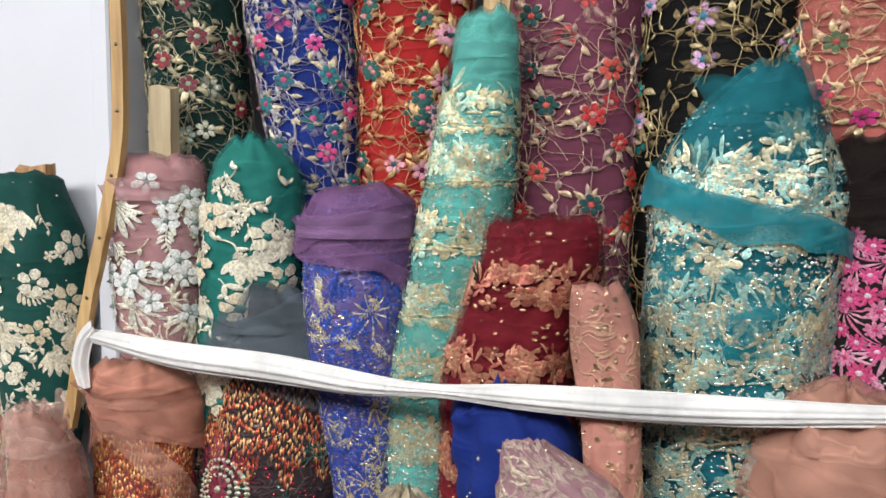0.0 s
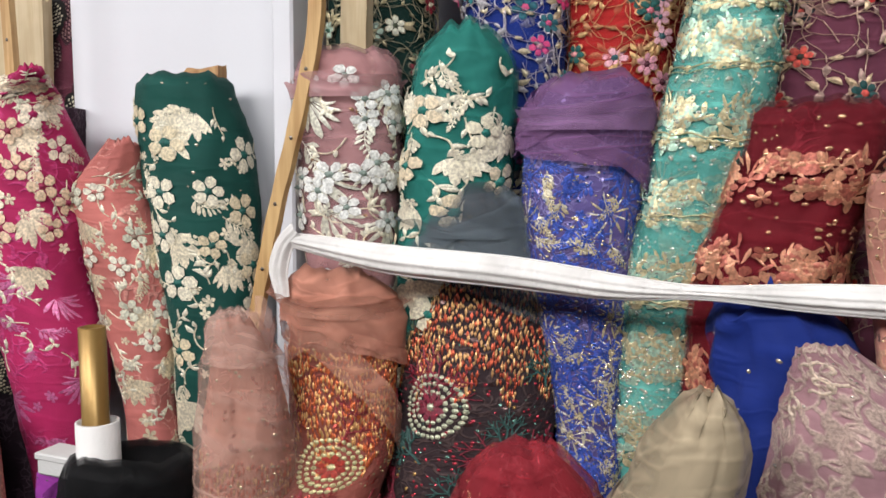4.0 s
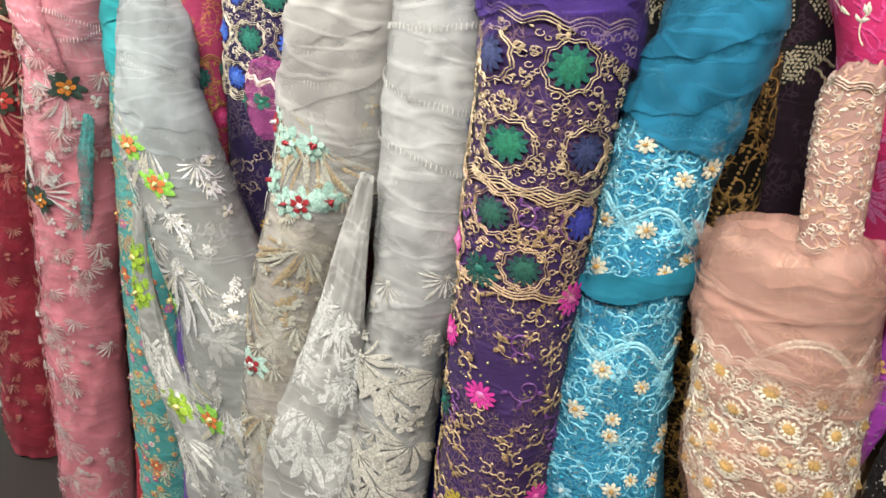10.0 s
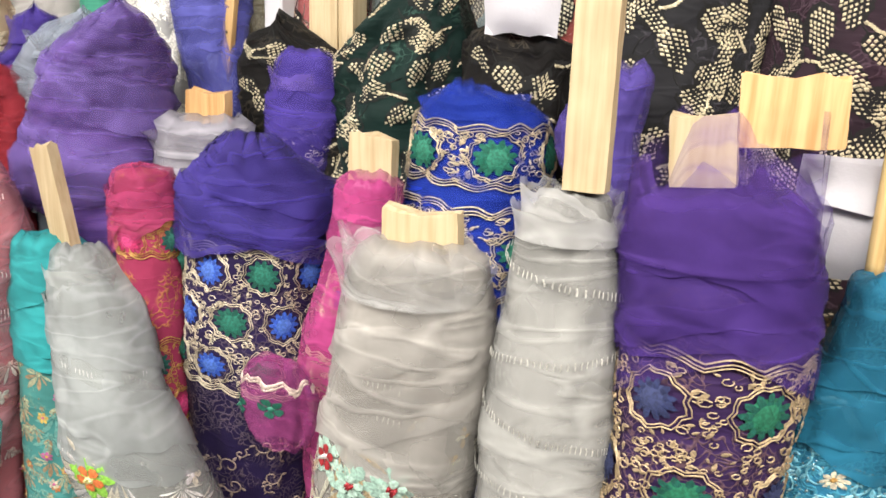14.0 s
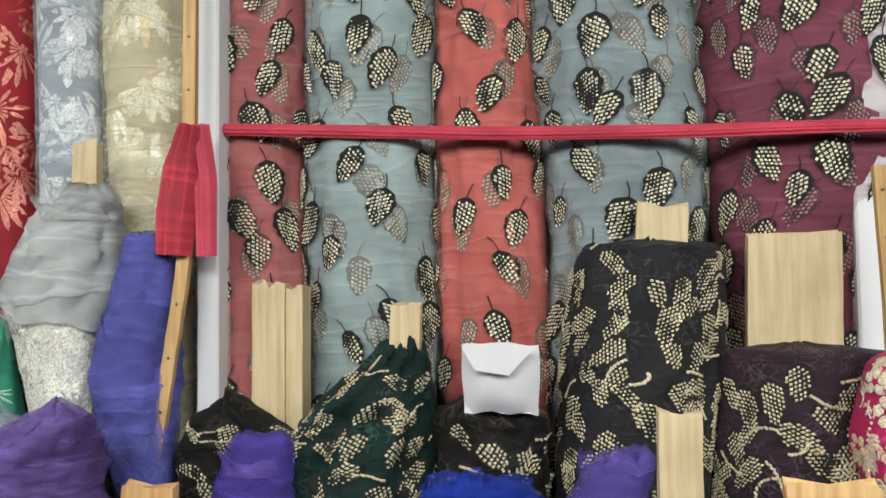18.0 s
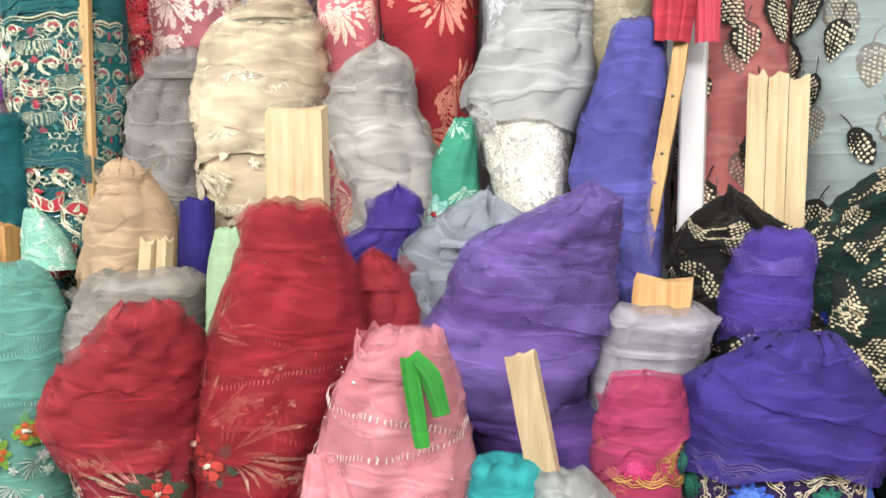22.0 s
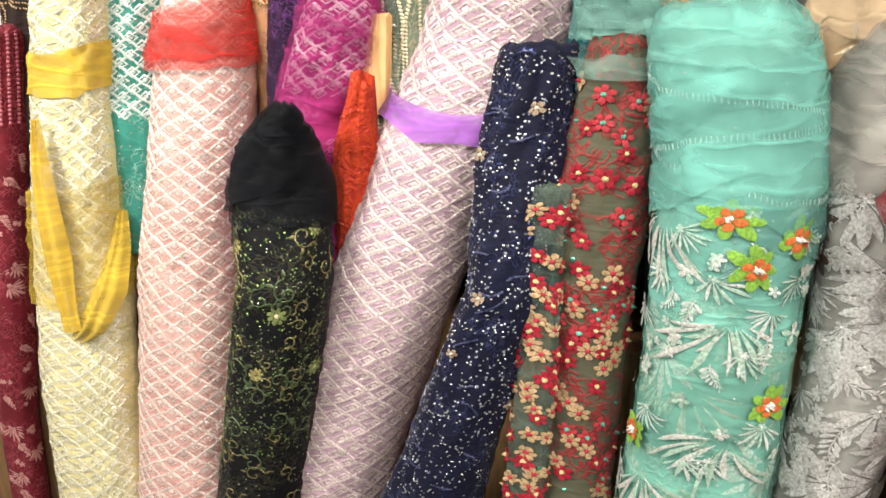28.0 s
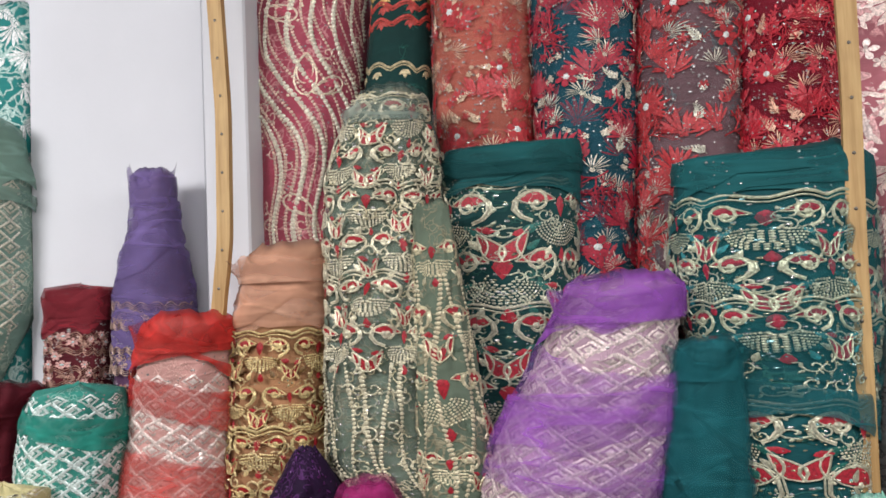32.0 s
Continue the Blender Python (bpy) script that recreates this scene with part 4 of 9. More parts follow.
def corals(col, n=5, L=0.1, h0=0.0, h1=1.0, metal=0.1, w=0.0035):
    """Branching coral trees in raised thread."""
    def lay(surf, parent, rng):
        st = Stitch()
        a, b = span(surf, h0, h1)
        for s, h in spread(rng, surf, n, a, b, L * 0.55):
            todo = [((s, h), rng.uniform(0, 6.28) if n > 6 else -math.pi / 2 + rng.uniform(-0.9, 0.9), L * 0.4, 0)]
            while todo:
                p, t, q, lev = todo.pop()
                line = curl(rng, p, t, q, rng.uniform(-0.6, 0.6), 5)
                st.strip(line, w * (1 - lev * 0.17), 0, 0.0022)
                if lev < 3:
                    for d in (-0.75, -0.1, 0.7):
                        todo.append((line[-1 if d == -0.1 else 3], t + d + rng.uniform(-0.2, 0.2), q * 0.72, lev + 1))
        st.done(surf, "coral_stitching", parent, [thread_mat(col, metal, 0.5)])
    return lay


def rosettes(col, eye, spots, R=0.035, metal=0.5, rings=2):
    """Round medallions of beads at given places. spots: (share of the girth, depth)."""
    def lay(surf, parent, rng):
        for u, h in spots:
            st = Stitch()
            at = (u * surf.girth(h), h)
            for k in range(rings):
                rr = R * (1 - 0.25 * k)
                m = int(rr * 2 * math.pi / 0.0075)
                for i in range(m):
                    st.dot((at[0] + rr * math.cos(i / m * 6.283), at[1] + rr * math.sin(i / m * 6.283)), 0.0036, 0, 0.003)
            st.flower(at, R * 0.5, 1, 0, 8, 0.2, 0.002)
            st.done(surf, "beaded_medallion", parent, [thread_mat(col, metal, 0.3), thread_mat(eye, 0.1, 0.5)])
    return lay


def paisleys(line, fill, n=10, L=0.06, h0=0.0, h1=1.0, extra=None, gap=0.05):
    """Teardrops outlined in metal thread, with a petal of silk in each."""
    def lay(surf, parent, rng):
        st = Stitch()
        a, b = span(surf, h0, h1)
        for s, h in spread(rng, surf, n, a, b, gap):
            t, q = rng.choice((0.3, 2.8, 1.57, -0.5, 3.6)) + rng.uniform(-0.2, 0.2), L * rng.uniform(0.8, 1.15)
            for sc, wd in ((1.0, 0.0042), (0.72, 0.003)):
                p = []
                for i in range(17):
                    u = i / 16 * 2 * math.pi
                    x, y = 0.5 * q * sc * (1 - math.cos(u)) , 0.3 * q * sc * math.sin(u) * math.sin(u / 2) ** 0.6 + 0.1 * q * math.sin(u / 2)
                    p.append((s + x * math.cos(t) - y * math.sin(t), h + x * math.sin(t) + y * math.cos(t)))
                st.strip(p, wd, 0, 0.0018)
            c = (s + 0.38 * q * math.cos(t), h + 0.38 * q * math.sin(t))
            st.leaf(c, t, q * 0.55, q * 0.3, 1, 0.0026)
            for k in range(7):
                st.dot((s + q * (1.1 + 0.0 * k) * math.cos(t + (k - 3) * 0.22), h + q * 1.1 * math.sin(t + (k - 3) * 0.22)), 0.003, 2 if extra else 0, 0.0026)
        st.done(surf, "embroidered_paisley", parent, [thread_mat(line, 0.4, 0.38), thread_mat(fill, 0.0, 0.6)] + ([thread_mat(extra, 0.5, 0.3)] if extra else []))
    return lay


def appliques(spots, petal, under, eye, R=0.024, lift=0.0045):
    """Loose silk flowers sewn on by their middle, with a rosette of leaves behind. spots: (share of girth, depth)."""
    def lay(surf, parent, rng):
        for u, h in spots:
            one = Stitch()
            at = (u * surf.girth(h), h)
            for i in range(7):
                one.blade(at, i * 0.9 + rng.uniform(-0.2, 0.2), R * 2.0 * rng.uniform(0.8, 1.1), R * 0.95, 2, lift * 0.5, rng.uniform(-0.2, 0.2))
            for k in range(1):
                one.flower((at[0] + (0.018 if k else -0.004), at[1] + (0.016 if k else 0)), R * 1.25, 2, 1, 5, rng.uniform(0, 6), lift * 0.4)
            one.flower(at, R * 1.05, 0, 1, 5, rng.uniform(0, 6), lift, 0.22)
            for _ in range(5):
                one.dot((at[0] + rng.uniform(-0.004, 0.004), at[1] + rng.uniform(-0.004, 0.004)), 0.0028, 1, lift * 2)
            one.done(surf, "applique_flower", parent, [thread_mat(petal, 0, 0.75), thread_mat(eye, 0.5, 0.3), thread_mat(under, 0, 0.75)], stuff=False)
    return lay


# ---- bolts of cloth ----
def plank(name, a, b, w, thick, mat, parent=None, label="", rough=0.003, seed=1, bow=0.0):
    """A sawn board from a to b (centre line), w wide across the aisle view, with worn, uneven ends."""
    rng = random.Random(seed)
    a, b = Vector(a), Vector(b)
    ax = (b - a).normalized()
    side = ax.cross(Vector((0, 1, 0))).normalized()
    out = side.cross(ax).normalized()
    n = 12
    V, F = [], []
    ring = [(-1, -1), (-0.5, -1.06), (0, -1), (0.5, -1.05), (1, -1), (1, 0), (1, 1), (0, 1), (-1, 1), (-1, 0)]
    for i in range(n + 1):
        u = i / n
        for x, y in ring:
            e = rng.uniform(-rough, rough) * (2.5 if i == 0 else 0.35)
            p = a + (b - a) * u + ax * (e if i in (0, n) else 0) + side * (x * w / 2 * (0.985 if i in (0, n) else 1) + rng.uniform(-1, 1) * rough * 0.15 + bow * math.sin(u * 3.14)) + out * (y * thick / 2)
            V.append(p)
    k = len(ring)
    for i in range(n):
        F += [(i * k + j, (i + 1) * k + j, (i + 1) * k + (j + 1) % k, i * k + (j + 1) % k) for j in range(k)]
    F += [tuple(range(k)), tuple(reversed(range(n * k, n * k + k)))]
    return link_mesh(name, [tuple(p) for p in V], F, [mat], parent, smooth=False, label=label)


COUNT = [0]


def bolt(label, *st, body, emb=(), veil=None, cores=(), layers=None, ghost=(), over=0.0, collar=None, upright=False, name="fabric_roll", group="fabric rolls standing along the wall", category="fabric roll", **kw):
    """A bolt of cloth as a thing: cloth, veils over it, needlework, and any wooden core that stands out of it.
    veil: (from, to, material, lift, folds) round part of its height. ghost: needlework under the veils; over: how far the rest stands off them.
    collar: (height, material, flare) of loose edges round the top. cores: (top, bottom, width, thickness)."""
    COUNT[0] += 1
    rng = random.Random(COUNT[0])
    base = thing(name, st[-1][:3], label, category, group)
    kw.setdefault("seed", COUNT[0])
    if category == "cloth bundle":
        kw.setdefault("cap", 0.4)
        kw.setdefault("drape", 0.005)
    surf = Surf(st, **kw)
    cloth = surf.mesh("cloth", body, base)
    for e in ghost:
        e(surf, cloth, rng)
    for v0, v1, mat, lift, fold in veil or ():
        surf.veil("sheer_wrap", mat, base, v0, v1, lift, fold, rng.choice((-1, 1)), slant=rng.choice((-1, 1)) * rng.uniform(0.008, 0.03) if v1 < 0.9 else 0.0, upright=upright)
        if not v0 and v1 * surf.len > 0.05 and v1 < 0.6:
            for a, b in ((0.3, 0.5), (0.6, 0.85)):
                surf.veil("sheer_wrap", mat, base, v1 * a, v1 * b, lift + 0.003, fold, rng.choice((-1, 1)), slant=rng.choice((-1, 1)) * rng.uniform(0.02, 0.05))
    if layers:
        k, mat, low = layers
        for i in range(k):
            a = low * i / k
            surf.veil("sheer_wrap", mat, base, a, min(0.97, a + low * 1.9 / k), 0.004 + 0.0022 * (i % 3), 0.0062, rng.choice((-1, 1)), slant=(-1) ** i * rng.uniform(0.025, 0.075), hem=0.006)
    surf.rise = over
    for e in emb:
        e(surf, cloth, rng)
    surf.rise = 0.0
    for i, (tall, mat, flare) in enumerate(collar or ()):
        surf.collar("loose_edge", mat, base, tall, flare, COUNT[0] + 17 * i, lift=0.006 + 0.006 * i)
    for i, (a, b, w, t, *rest) in enumerate(cores):
        plank("wooden_core", a, b, w, t, wood_mat(*(rest[0] if rest else ("c6b492", "ae9772"))), base, "bare sawn wooden board", seed=COUNT[0] + i)
    return base


# ---- the setting ----
def box(name, lo, hi, mat, label="", kind="structure", category="", parent=None):
    bm = bmesh.new()
    bmesh.ops.create_cube(bm, size=1.0)
    for v in bm.verts:
        v.co = [lo[k] + (v.co[k] + 0.5) * (hi[k] - lo[k]) for k in range(3)]
    bmesh.ops.bevel(bm, geom=bm.edges[:], offset=min(0.004, 0.2 * min(hi[k] - lo[k] for k in range(3))), segments=1, affect="EDGES")
    me = bpy.data.meshes.new(name)
    bm.to_mesh(me)
    bm.free()
    me.materials.append(mat)
    ob = new(name, me)
    if parent:
        ob.parent = parent
        ob.location = -Vector(ORIGIN[parent.name])
    return tagged(ob, label, category, "", kind)


wall_white = plain_mat("painted_plaster", "d2d2d7", 0.75, 12.0, 0.12, vary=0.93)
# The floor's dark tone stands in for shade at the foot of the rolls.
box("floor", (-8.0, -3.2, -0.52), (2.2, 1.5, -0.42), plain_mat("floor_tile", "2e2a27", 0.5, 6), "shop floor toned dark to pass for shadow", category="floor")
box("ceiling", (-8.0, -3.2, 3.0), (2.2, 1.5, 3.1), wall_white, "plain white shop ceiling", category="ceiling")
box("wall_back", (-8.0, 1.5, -0.52), (2.2, 1.62, 3.1), wall_white, "white painted shop wall behind the rolls", category="wall")
# Unseen walls close the room, dark like hung fabric to lower bounced fill.
box("wall_front", (-8.0, -3.32, -0.52), (2.2, -3.2, 3.1), plain_mat("unseen_dark_wall", "4a403e"), "unseen wall across the aisle, dark to cut bounce", category="wall")
box("wall_left", (-8.1, -3.2, -0.52), (-8.0, 1.5, 3.1), plain_mat("unseen_dark_wall", "4a403e"), "unseen end wall of the shop, dark to cut bounce", category="wall")
box("wall_right", (2.2, -3.2, -0.52), (2.3, 1.5, 3.1), plain_mat("unseen_dark_wall", "4a403e"), "unseen end wall of the shop, dark to cut bounce", category="wall")
box("display_step", (-7.9, 0.98, -0.42), (2.1, 1.5, 0.84), wood_mat("8a6a46", "5f452b"), "raised wooden display step under the upper rolls", category="step")


# ---- battens, sashes and packets ----
def smooth_line(pts, step=0.012):
    p = np.array(pts, float)
    d = np.r_[0, np.cumsum(np.linalg.norm(np.diff(p[:, :3], axis=0), axis=1))]
    n = max(8, int(d[-1] / step))
    h = np.linspace(0, d[-1], n)
    q = np.stack([np.interp(h, d, p[:, k]) for k in range(4)], 1)
    k = max(1, n // 14)
    w = np.hanning(2 * k + 3)[1:-1]
    pad = np.pad(q, ((k, k), (0, 0)), mode="reflect", reflect_type="odd")
    return np.stack([np.convolve(pad[:, c], w / w.sum(), "valid") for c in range(4)], 1), h


def batten(label, *pts, name="batten", rounded=False):
    """A thin strip of wood, bowed along its length; or a bamboo cane with joints."""
    q, h = smooth_line(pts)
    base = thing(name, q[-1, :3], label, name.replace("_", " "))
    ring = 10 if rounded else 4
    V, F = [], []
    for i, (x, y, z, w) in enumerate(q):
        for k in range(ring):
            if rounded:
                a = k / ring * 2 * math.pi
                V.append((x + math.cos(a) * w / 2, y + math.sin(a) * w / 2, z))
            else:
                sx, sy = ((-1, -1), (1, -1), (1, 1), (-1, 1))[k]
                V.append((x + sx * w / 2 * (0.94 if sy < 0 else 1), y + sy * 0.006, z + 0.002 * sx * math.sin(i)))
    n = len(q)
    F = [(i * ring + k, (i + 1) * ring + k, (i + 1) * ring + (k + 1) % ring, i * ring + (k + 1) % ring) for i in range(n - 1) for k in range(ring)]
    F += [tuple(range(ring)), tuple(reversed(range((n - 1) * ring, n * ring)))]
    strip = link_mesh("strip", V, F, [wood_mat("d6ba84", "b48c50") if rounded else wood_mat("c2a06c", "9a7444")], base, smooth=rounded)
    if not rounded:
        for i in range(3, n - 2, max(6, n // 9)):
            x, y, z, w = q[i]
            a = np.arange(8) / 8 * 2 * math.pi
            ring_v = [(x, y - 0.0085, z)] + [(x + 0.003 * math.cos(t), y - 0.0072, z + 0.003 * math.sin(t)) for t in a]
            link_mesh("nail_head", ring_v, [(0, 1 + k, 1 + (k + 1) % 8) for k in range(8)], [plain_mat("steel", "6a625a", 0.4, metal=0.8)], strip)
    return base


def sash(label, *pts, tone="e6e2de", ruffle=0.0022, sheer=1.0):
    """A strip of cloth, gathered lengthwise into pleats."""
    q, h = smooth_line(pts, 0.008)
    base = thing("sash", q[0, :3], label, "cloth sash", "sashes tied across the rolls")
    n, m = len(q), 17
    g = np.gradient(q[:, :3], axis=0)
    g /= np.linalg.norm(g, axis=1, keepdims=True)
    side = np.cross(g, np.array([0, -1.0, 0]))
    side /= np.linalg.norm(side, axis=1, keepdims=True)
    V = []
    for i in range(n):
        for k in range(m):
            u = k / (m - 1) * 2 - 1
            bulge = 0.35 * q[i, 3] * (1 - u * u)
            pleat = ruffle * math.sin(u * 9 + 2 * math.sin(h[i] * 7) + u * h[i] * 3) * min(1, q[i, 3] / 0.03)
            V.append(q[i, :3] + side[i] * (u * q[i, 3] / 2 + 0.15 * pleat) + np.array([0, -bulge - pleat * 0.6, 0]))
    F = [(i * m + k, (i + 1) * m + k, (i + 1) * m + k + 1, i * m + k + 1) for i in range(n - 1) for k in range(m - 1)]
    V = V + [v + np.array([0, 0.0015, 0]) for v in V]
    o = n * m
    F += [tuple(x + o for x in reversed(f)) for f in F]
    uv = [(k / m * 0.05, h[i]) for i in range(n) for k in range(m)] * 2
    cloth = link_mesh("cloth", V, F, [fabric(tone, rough=0.8, sheer=sheer)], base, np.array(uv))
    for k in (0, m - 1) if sheer == 1.0 else ():
        W = []
        for i in range(n):
            c = V[i * m + k]
            W += [c + side[i] * (0.0016 * math.cos(a)) + np.array([0, 0.0016 * math.sin(a), 0]) for a in (0.0, 1.57, 3.14, 4.71)]
        link_mesh("hem", W, [(i * 4 + j, (i + 1) * 4 + j, (i + 1) * 4 + (j + 1) % 4, i * 4 + (j + 1) % 4) for i in range(n - 1) for j in range(4)], [fabric(tone, rough=0.8)], cloth)
    return base


def packet(label, top, low, w, name="paper_packet"):
    """A folded paper packet with soft corners and a flap."""
    base = thing(name, low, label, "paper packet")
    rng = random.Random(len(label))
    x, y = (top[0] + low[0]) / 2, (top[1] + low[1]) / 2
    n, m = 9, 9
    paper = plain_mat("paper", "c6c4ca", 0.7, 30, 0.35, vary=0.9)
    V, F = [], []
    for side in (-1, 1):
        for i in range(n):
            for k in range(m):
                u, v = k / (m - 1) * 2 - 1, i / (n - 1)
                puff = 0.022 * (1 - abs(u) ** 3) * (1 - abs(v * 2 - 1) ** 3) + 0.004 * noise.noise((u * 3 + x * 9, v * 4, side))
                V.append((x + u * w / 2 * (0.97 + 0.03 * math.sin(v * 5)), y + side * puff + 0.012, top[2] + (low[2] - top[2]) * v + 0.006 * noise.noise((u * 2, v, x * 7))))
    for s in (0, n * m):
        F += [(s + i * m + k, s + (i + 1) * m + k, s + (i + 1) * m + k + 1, s + i * m + k + 1) for i in range(n - 1) for k in range(m - 1)]
    link_mesh("wrapper", V, F, [paper], base)
    hh = top[2] - low[2]
    link_mesh("flap", [(x - w * 0.48, y - 0.014, top[2] - 0.002), (x + w * 0.45, y - 0.016, top[2] - 0.004), (x + w * 0.12, y - 0.026, top[2] - hh * 0.42), (x - w * 0.3, y - 0.024, top[2] - hh * 0.35)], [(0, 1, 2, 3)], [paper], base, smooth=False)
    return base


def stack(label, top, low, w, n=3, tone=("c6b492", "ae9772")):
    base = thing("board_stack", low, label, "wooden boards")
    for i in range(n):
        f = (i + 0.5) / n - 0.5
        plank("board", (top[0] + f * w, top[1] - 0.004 * (i % 2), top[2] - 0.006 * i), (low[0] + f * w, low[1] - 0.004 * (i % 2), low[2] - 0.1), w / n * 0.97, 0.05, wood_mat(*tone), base, seed=i + 5)
    return base


def tube(label, top, low, w, name="cardboard_tube", tone=None):
    base = thing(name, low, label, name.replace("_", " "))
    k, V, F = 28, [], []
    a = np.arange(k) / k * 2 * math.pi
    for r, z in ((w / 2, low[2] - 0.1), (w / 2, top[2]), (w / 2 - 0.004, top[2] + 0.001), (w / 2 - 0.004, top[2] - 0.15)):
        V += [(top[0] + r * math.cos(t) + (low[0] - top[0]) * (top[2] - z) / max(0.01, top[2] - low[2]), top[1] + r * math.sin(t), z) for t in a]
    F = [(j * k + i, j * k + (i + 1) % k, (j + 1) * k + (i + 1) % k, (j + 1) * k + i) for j in range(3) for i in range(k)]
    link_mesh("wall", V, F, [plain_mat("paper", tone, 0.7, 30, 0.35, vary=0.9) if tone else plain_mat("gold_card", "9a7a44", 0.35, 20, 0.1, 0.5)], base)
    return base


def card(label, top, low, w):
    base = thing("card_box", low, label, "card box")
    y = top[1]
    box("carton", (top[0] - w / 2, y - 0.012, low[2]), (top[0] + w / 2, y + 0.03, top[2]), plain_mat("paper", "cac8c6", 0.7, 30, 0.3, vary=0.9), kind="", parent=base)
    box("lid", (top[0] - w / 2 - 0.001, y - 0.014, top[2] - 0.008), (top[0] + w / 2 + 0.001, y + 0.032, top[2] + 0.002), plain_mat("paper", "cac8c6", 0.7, 30, 0.3, vary=0.9), kind="", parent=base)
    return base


# ---- the rolls and bundles, along the wall ----
bolt("dark green net roll with cream vine embroidery and small flowers",
     (-0.900, 1.213, 2.425, 0.099), (-0.900, 1.213, 2.285, 0.099), (-0.862, 1.200, 1.997, 0.082), (-0.849, 1.202, 1.760, 0.084), (-0.828, 1.204, 0.850, 0.084),
     body=fabric("123a33", crush=.5), ghost=[trailing("b8ae90", "b8ae90", "b8ae90", [("e4e2cc","46503a"),("9a2a38","d8cdb0"),("cfe6d4","3a6a56"),("7d2636","b8c8a8")], 70, 26, .0165, 0, .6, .05)], veil=[(0,.99,fabric("123a33", sheer=.42, crush=.6),.0016,.007)], over=.0065, emb=[trailing("b8ae90", "d8c9a0", "a89c7c", [("e4e2cc","46503a"),("9a2a38","d8cdb0"),("cfe6d4","3a6a56"),("7d2636","b8c8a8")], 190, 45, .0145, 0, .62, .04)])
bolt("royal blue net roll with silver vines and small pink flowers",
     (-0.653, 1.189, 2.380, 0.092), (-0.653, 1.189, 2.240, 0.092), (-0.648, 1.185, 1.979, 0.086), (-0.613, 1.167, 1.727, 0.062), (-0.565, 1.141, 0.850, 0.062),
     body=fabric("1c3a90", crush=.5), ghost=[trailing("b0a8b0", "b0a8b0", "b0a8b0", [("e0489a","3a2a50"),("1f7f86","c8487a"),("d8407c","e8a0b0"),("16606e","d85a8a")], 70, 26, .0165, 0, .6, .05)], veil=[(0,.99,fabric("1c3a90", sheer=.42, crush=.6),.0016,.007)], over=.0065, emb=[trailing("b0a8b0", "d2c4a4", "a8a4a8", [("e0489a","3a2a50"),("1f7f86","c8487a"),("d8407c","e8a0b0"),("16606e","d85a8a")], 190, 45, .0145, 0, .62, .04)])
bolt("bright red net roll with gold vines and green flowers",
     (-0.461, 1.229, 2.365, 0.096), (-0.461, 1.229, 2.225, 0.096), (-0.469, 1.225, 1.972, 0.090), (-0.480, 1.216, 1.725, 0.078), (-0.497, 1.204, 0.850, 0.078),
     body=fabric("b81c18", crush=.5), ghost=[trailing("d0a070", "d0a070", "d0a070", [("145a54","e88090"),("f4b4c0","2a5a60"),("145a54","f0a0a0"),("e8a0b0","5a2030")], 70, 26, .0165, 0, .6, .05)], veil=[(0,.99,fabric("b81c18", sheer=.42, crush=.6),.0016,.007)], over=.0065, emb=[trailing("d0a070", "dcb47c", "b8845c", [("145a54","e88090"),("f4b4c0","2a5a60"),("145a54","f0a0a0"),("e8a0b0","5a2030")], 190, 45, .0145, 0, .62, .04, line=(.3,.55,-.3,.45))])
bolt("dusty mauve net roll with gold vines and red and green flowers",
     (-0.219, 1.203, 2.320, 0.124), (-0.219, 1.203, 2.180, 0.124), (-0.209, 1.180, 1.873, 0.092), (-0.208, 1.172, 1.586, 0.082), (-0.208, 1.164, 0.850, 0.082),
     body=fabric("88485f", crush=.5), ghost=[trailing("c8a894", "c8a894", "c8a894", [("0f4a48","e05a50"),("d83c2c","8a4030"),("0f4a48","e06a58"),("e0584a","404038"),("c42c2c","d8988c")], 70, 26, .0165, 0, .6, .05)], veil=[(0,.99,fabric("88485f", sheer=.42, crush=.6),.0016,.007)], over=.0065, emb=[trailing("c8a894", "dcc09c", "b8988c", [("0f4a48","e05a50"),("d83c2c","8a4030"),("0f4a48","e06a58"),("e0584a","404038"),("c42c2c","d8988c")], 190, 57, .0145, 0, .62, .04)])
bolt("black net roll with gold vines and pink and turquoise flowers",
     (0.008, 1.210, 2.288, 0.107), (0.008, 1.210, 2.148, 0.107), (-0.006, 1.212, 1.866, 0.110), (-0.025, 1.207, 1.658, 0.104), (-0.054, 1.200, 0.850, 0.104),
     body=fabric("0e0d0c", crush=.5), ghost=[trailing("bca474", "bca474", "bca474", [("3ac0bc","d84a70"),("e4b4dc","3a90a0"),("3ab0ac","e0d0c0")], 70, 26, .0165, 0, .6, .05)], veil=[(0,.99,fabric("0e0d0c", sheer=.42, crush=.6),.0016,.007)], over=.0065, emb=[trailing("bca474", "dcc898", "8c7850", [("3ac0bc","d84a70"),("e4b4dc","3a90a0"),("3ab0ac","e0d0c0")], 190, 33, .0145, 0, .62, .04, line=(-.75,-.68,.62,-.8,.7))])
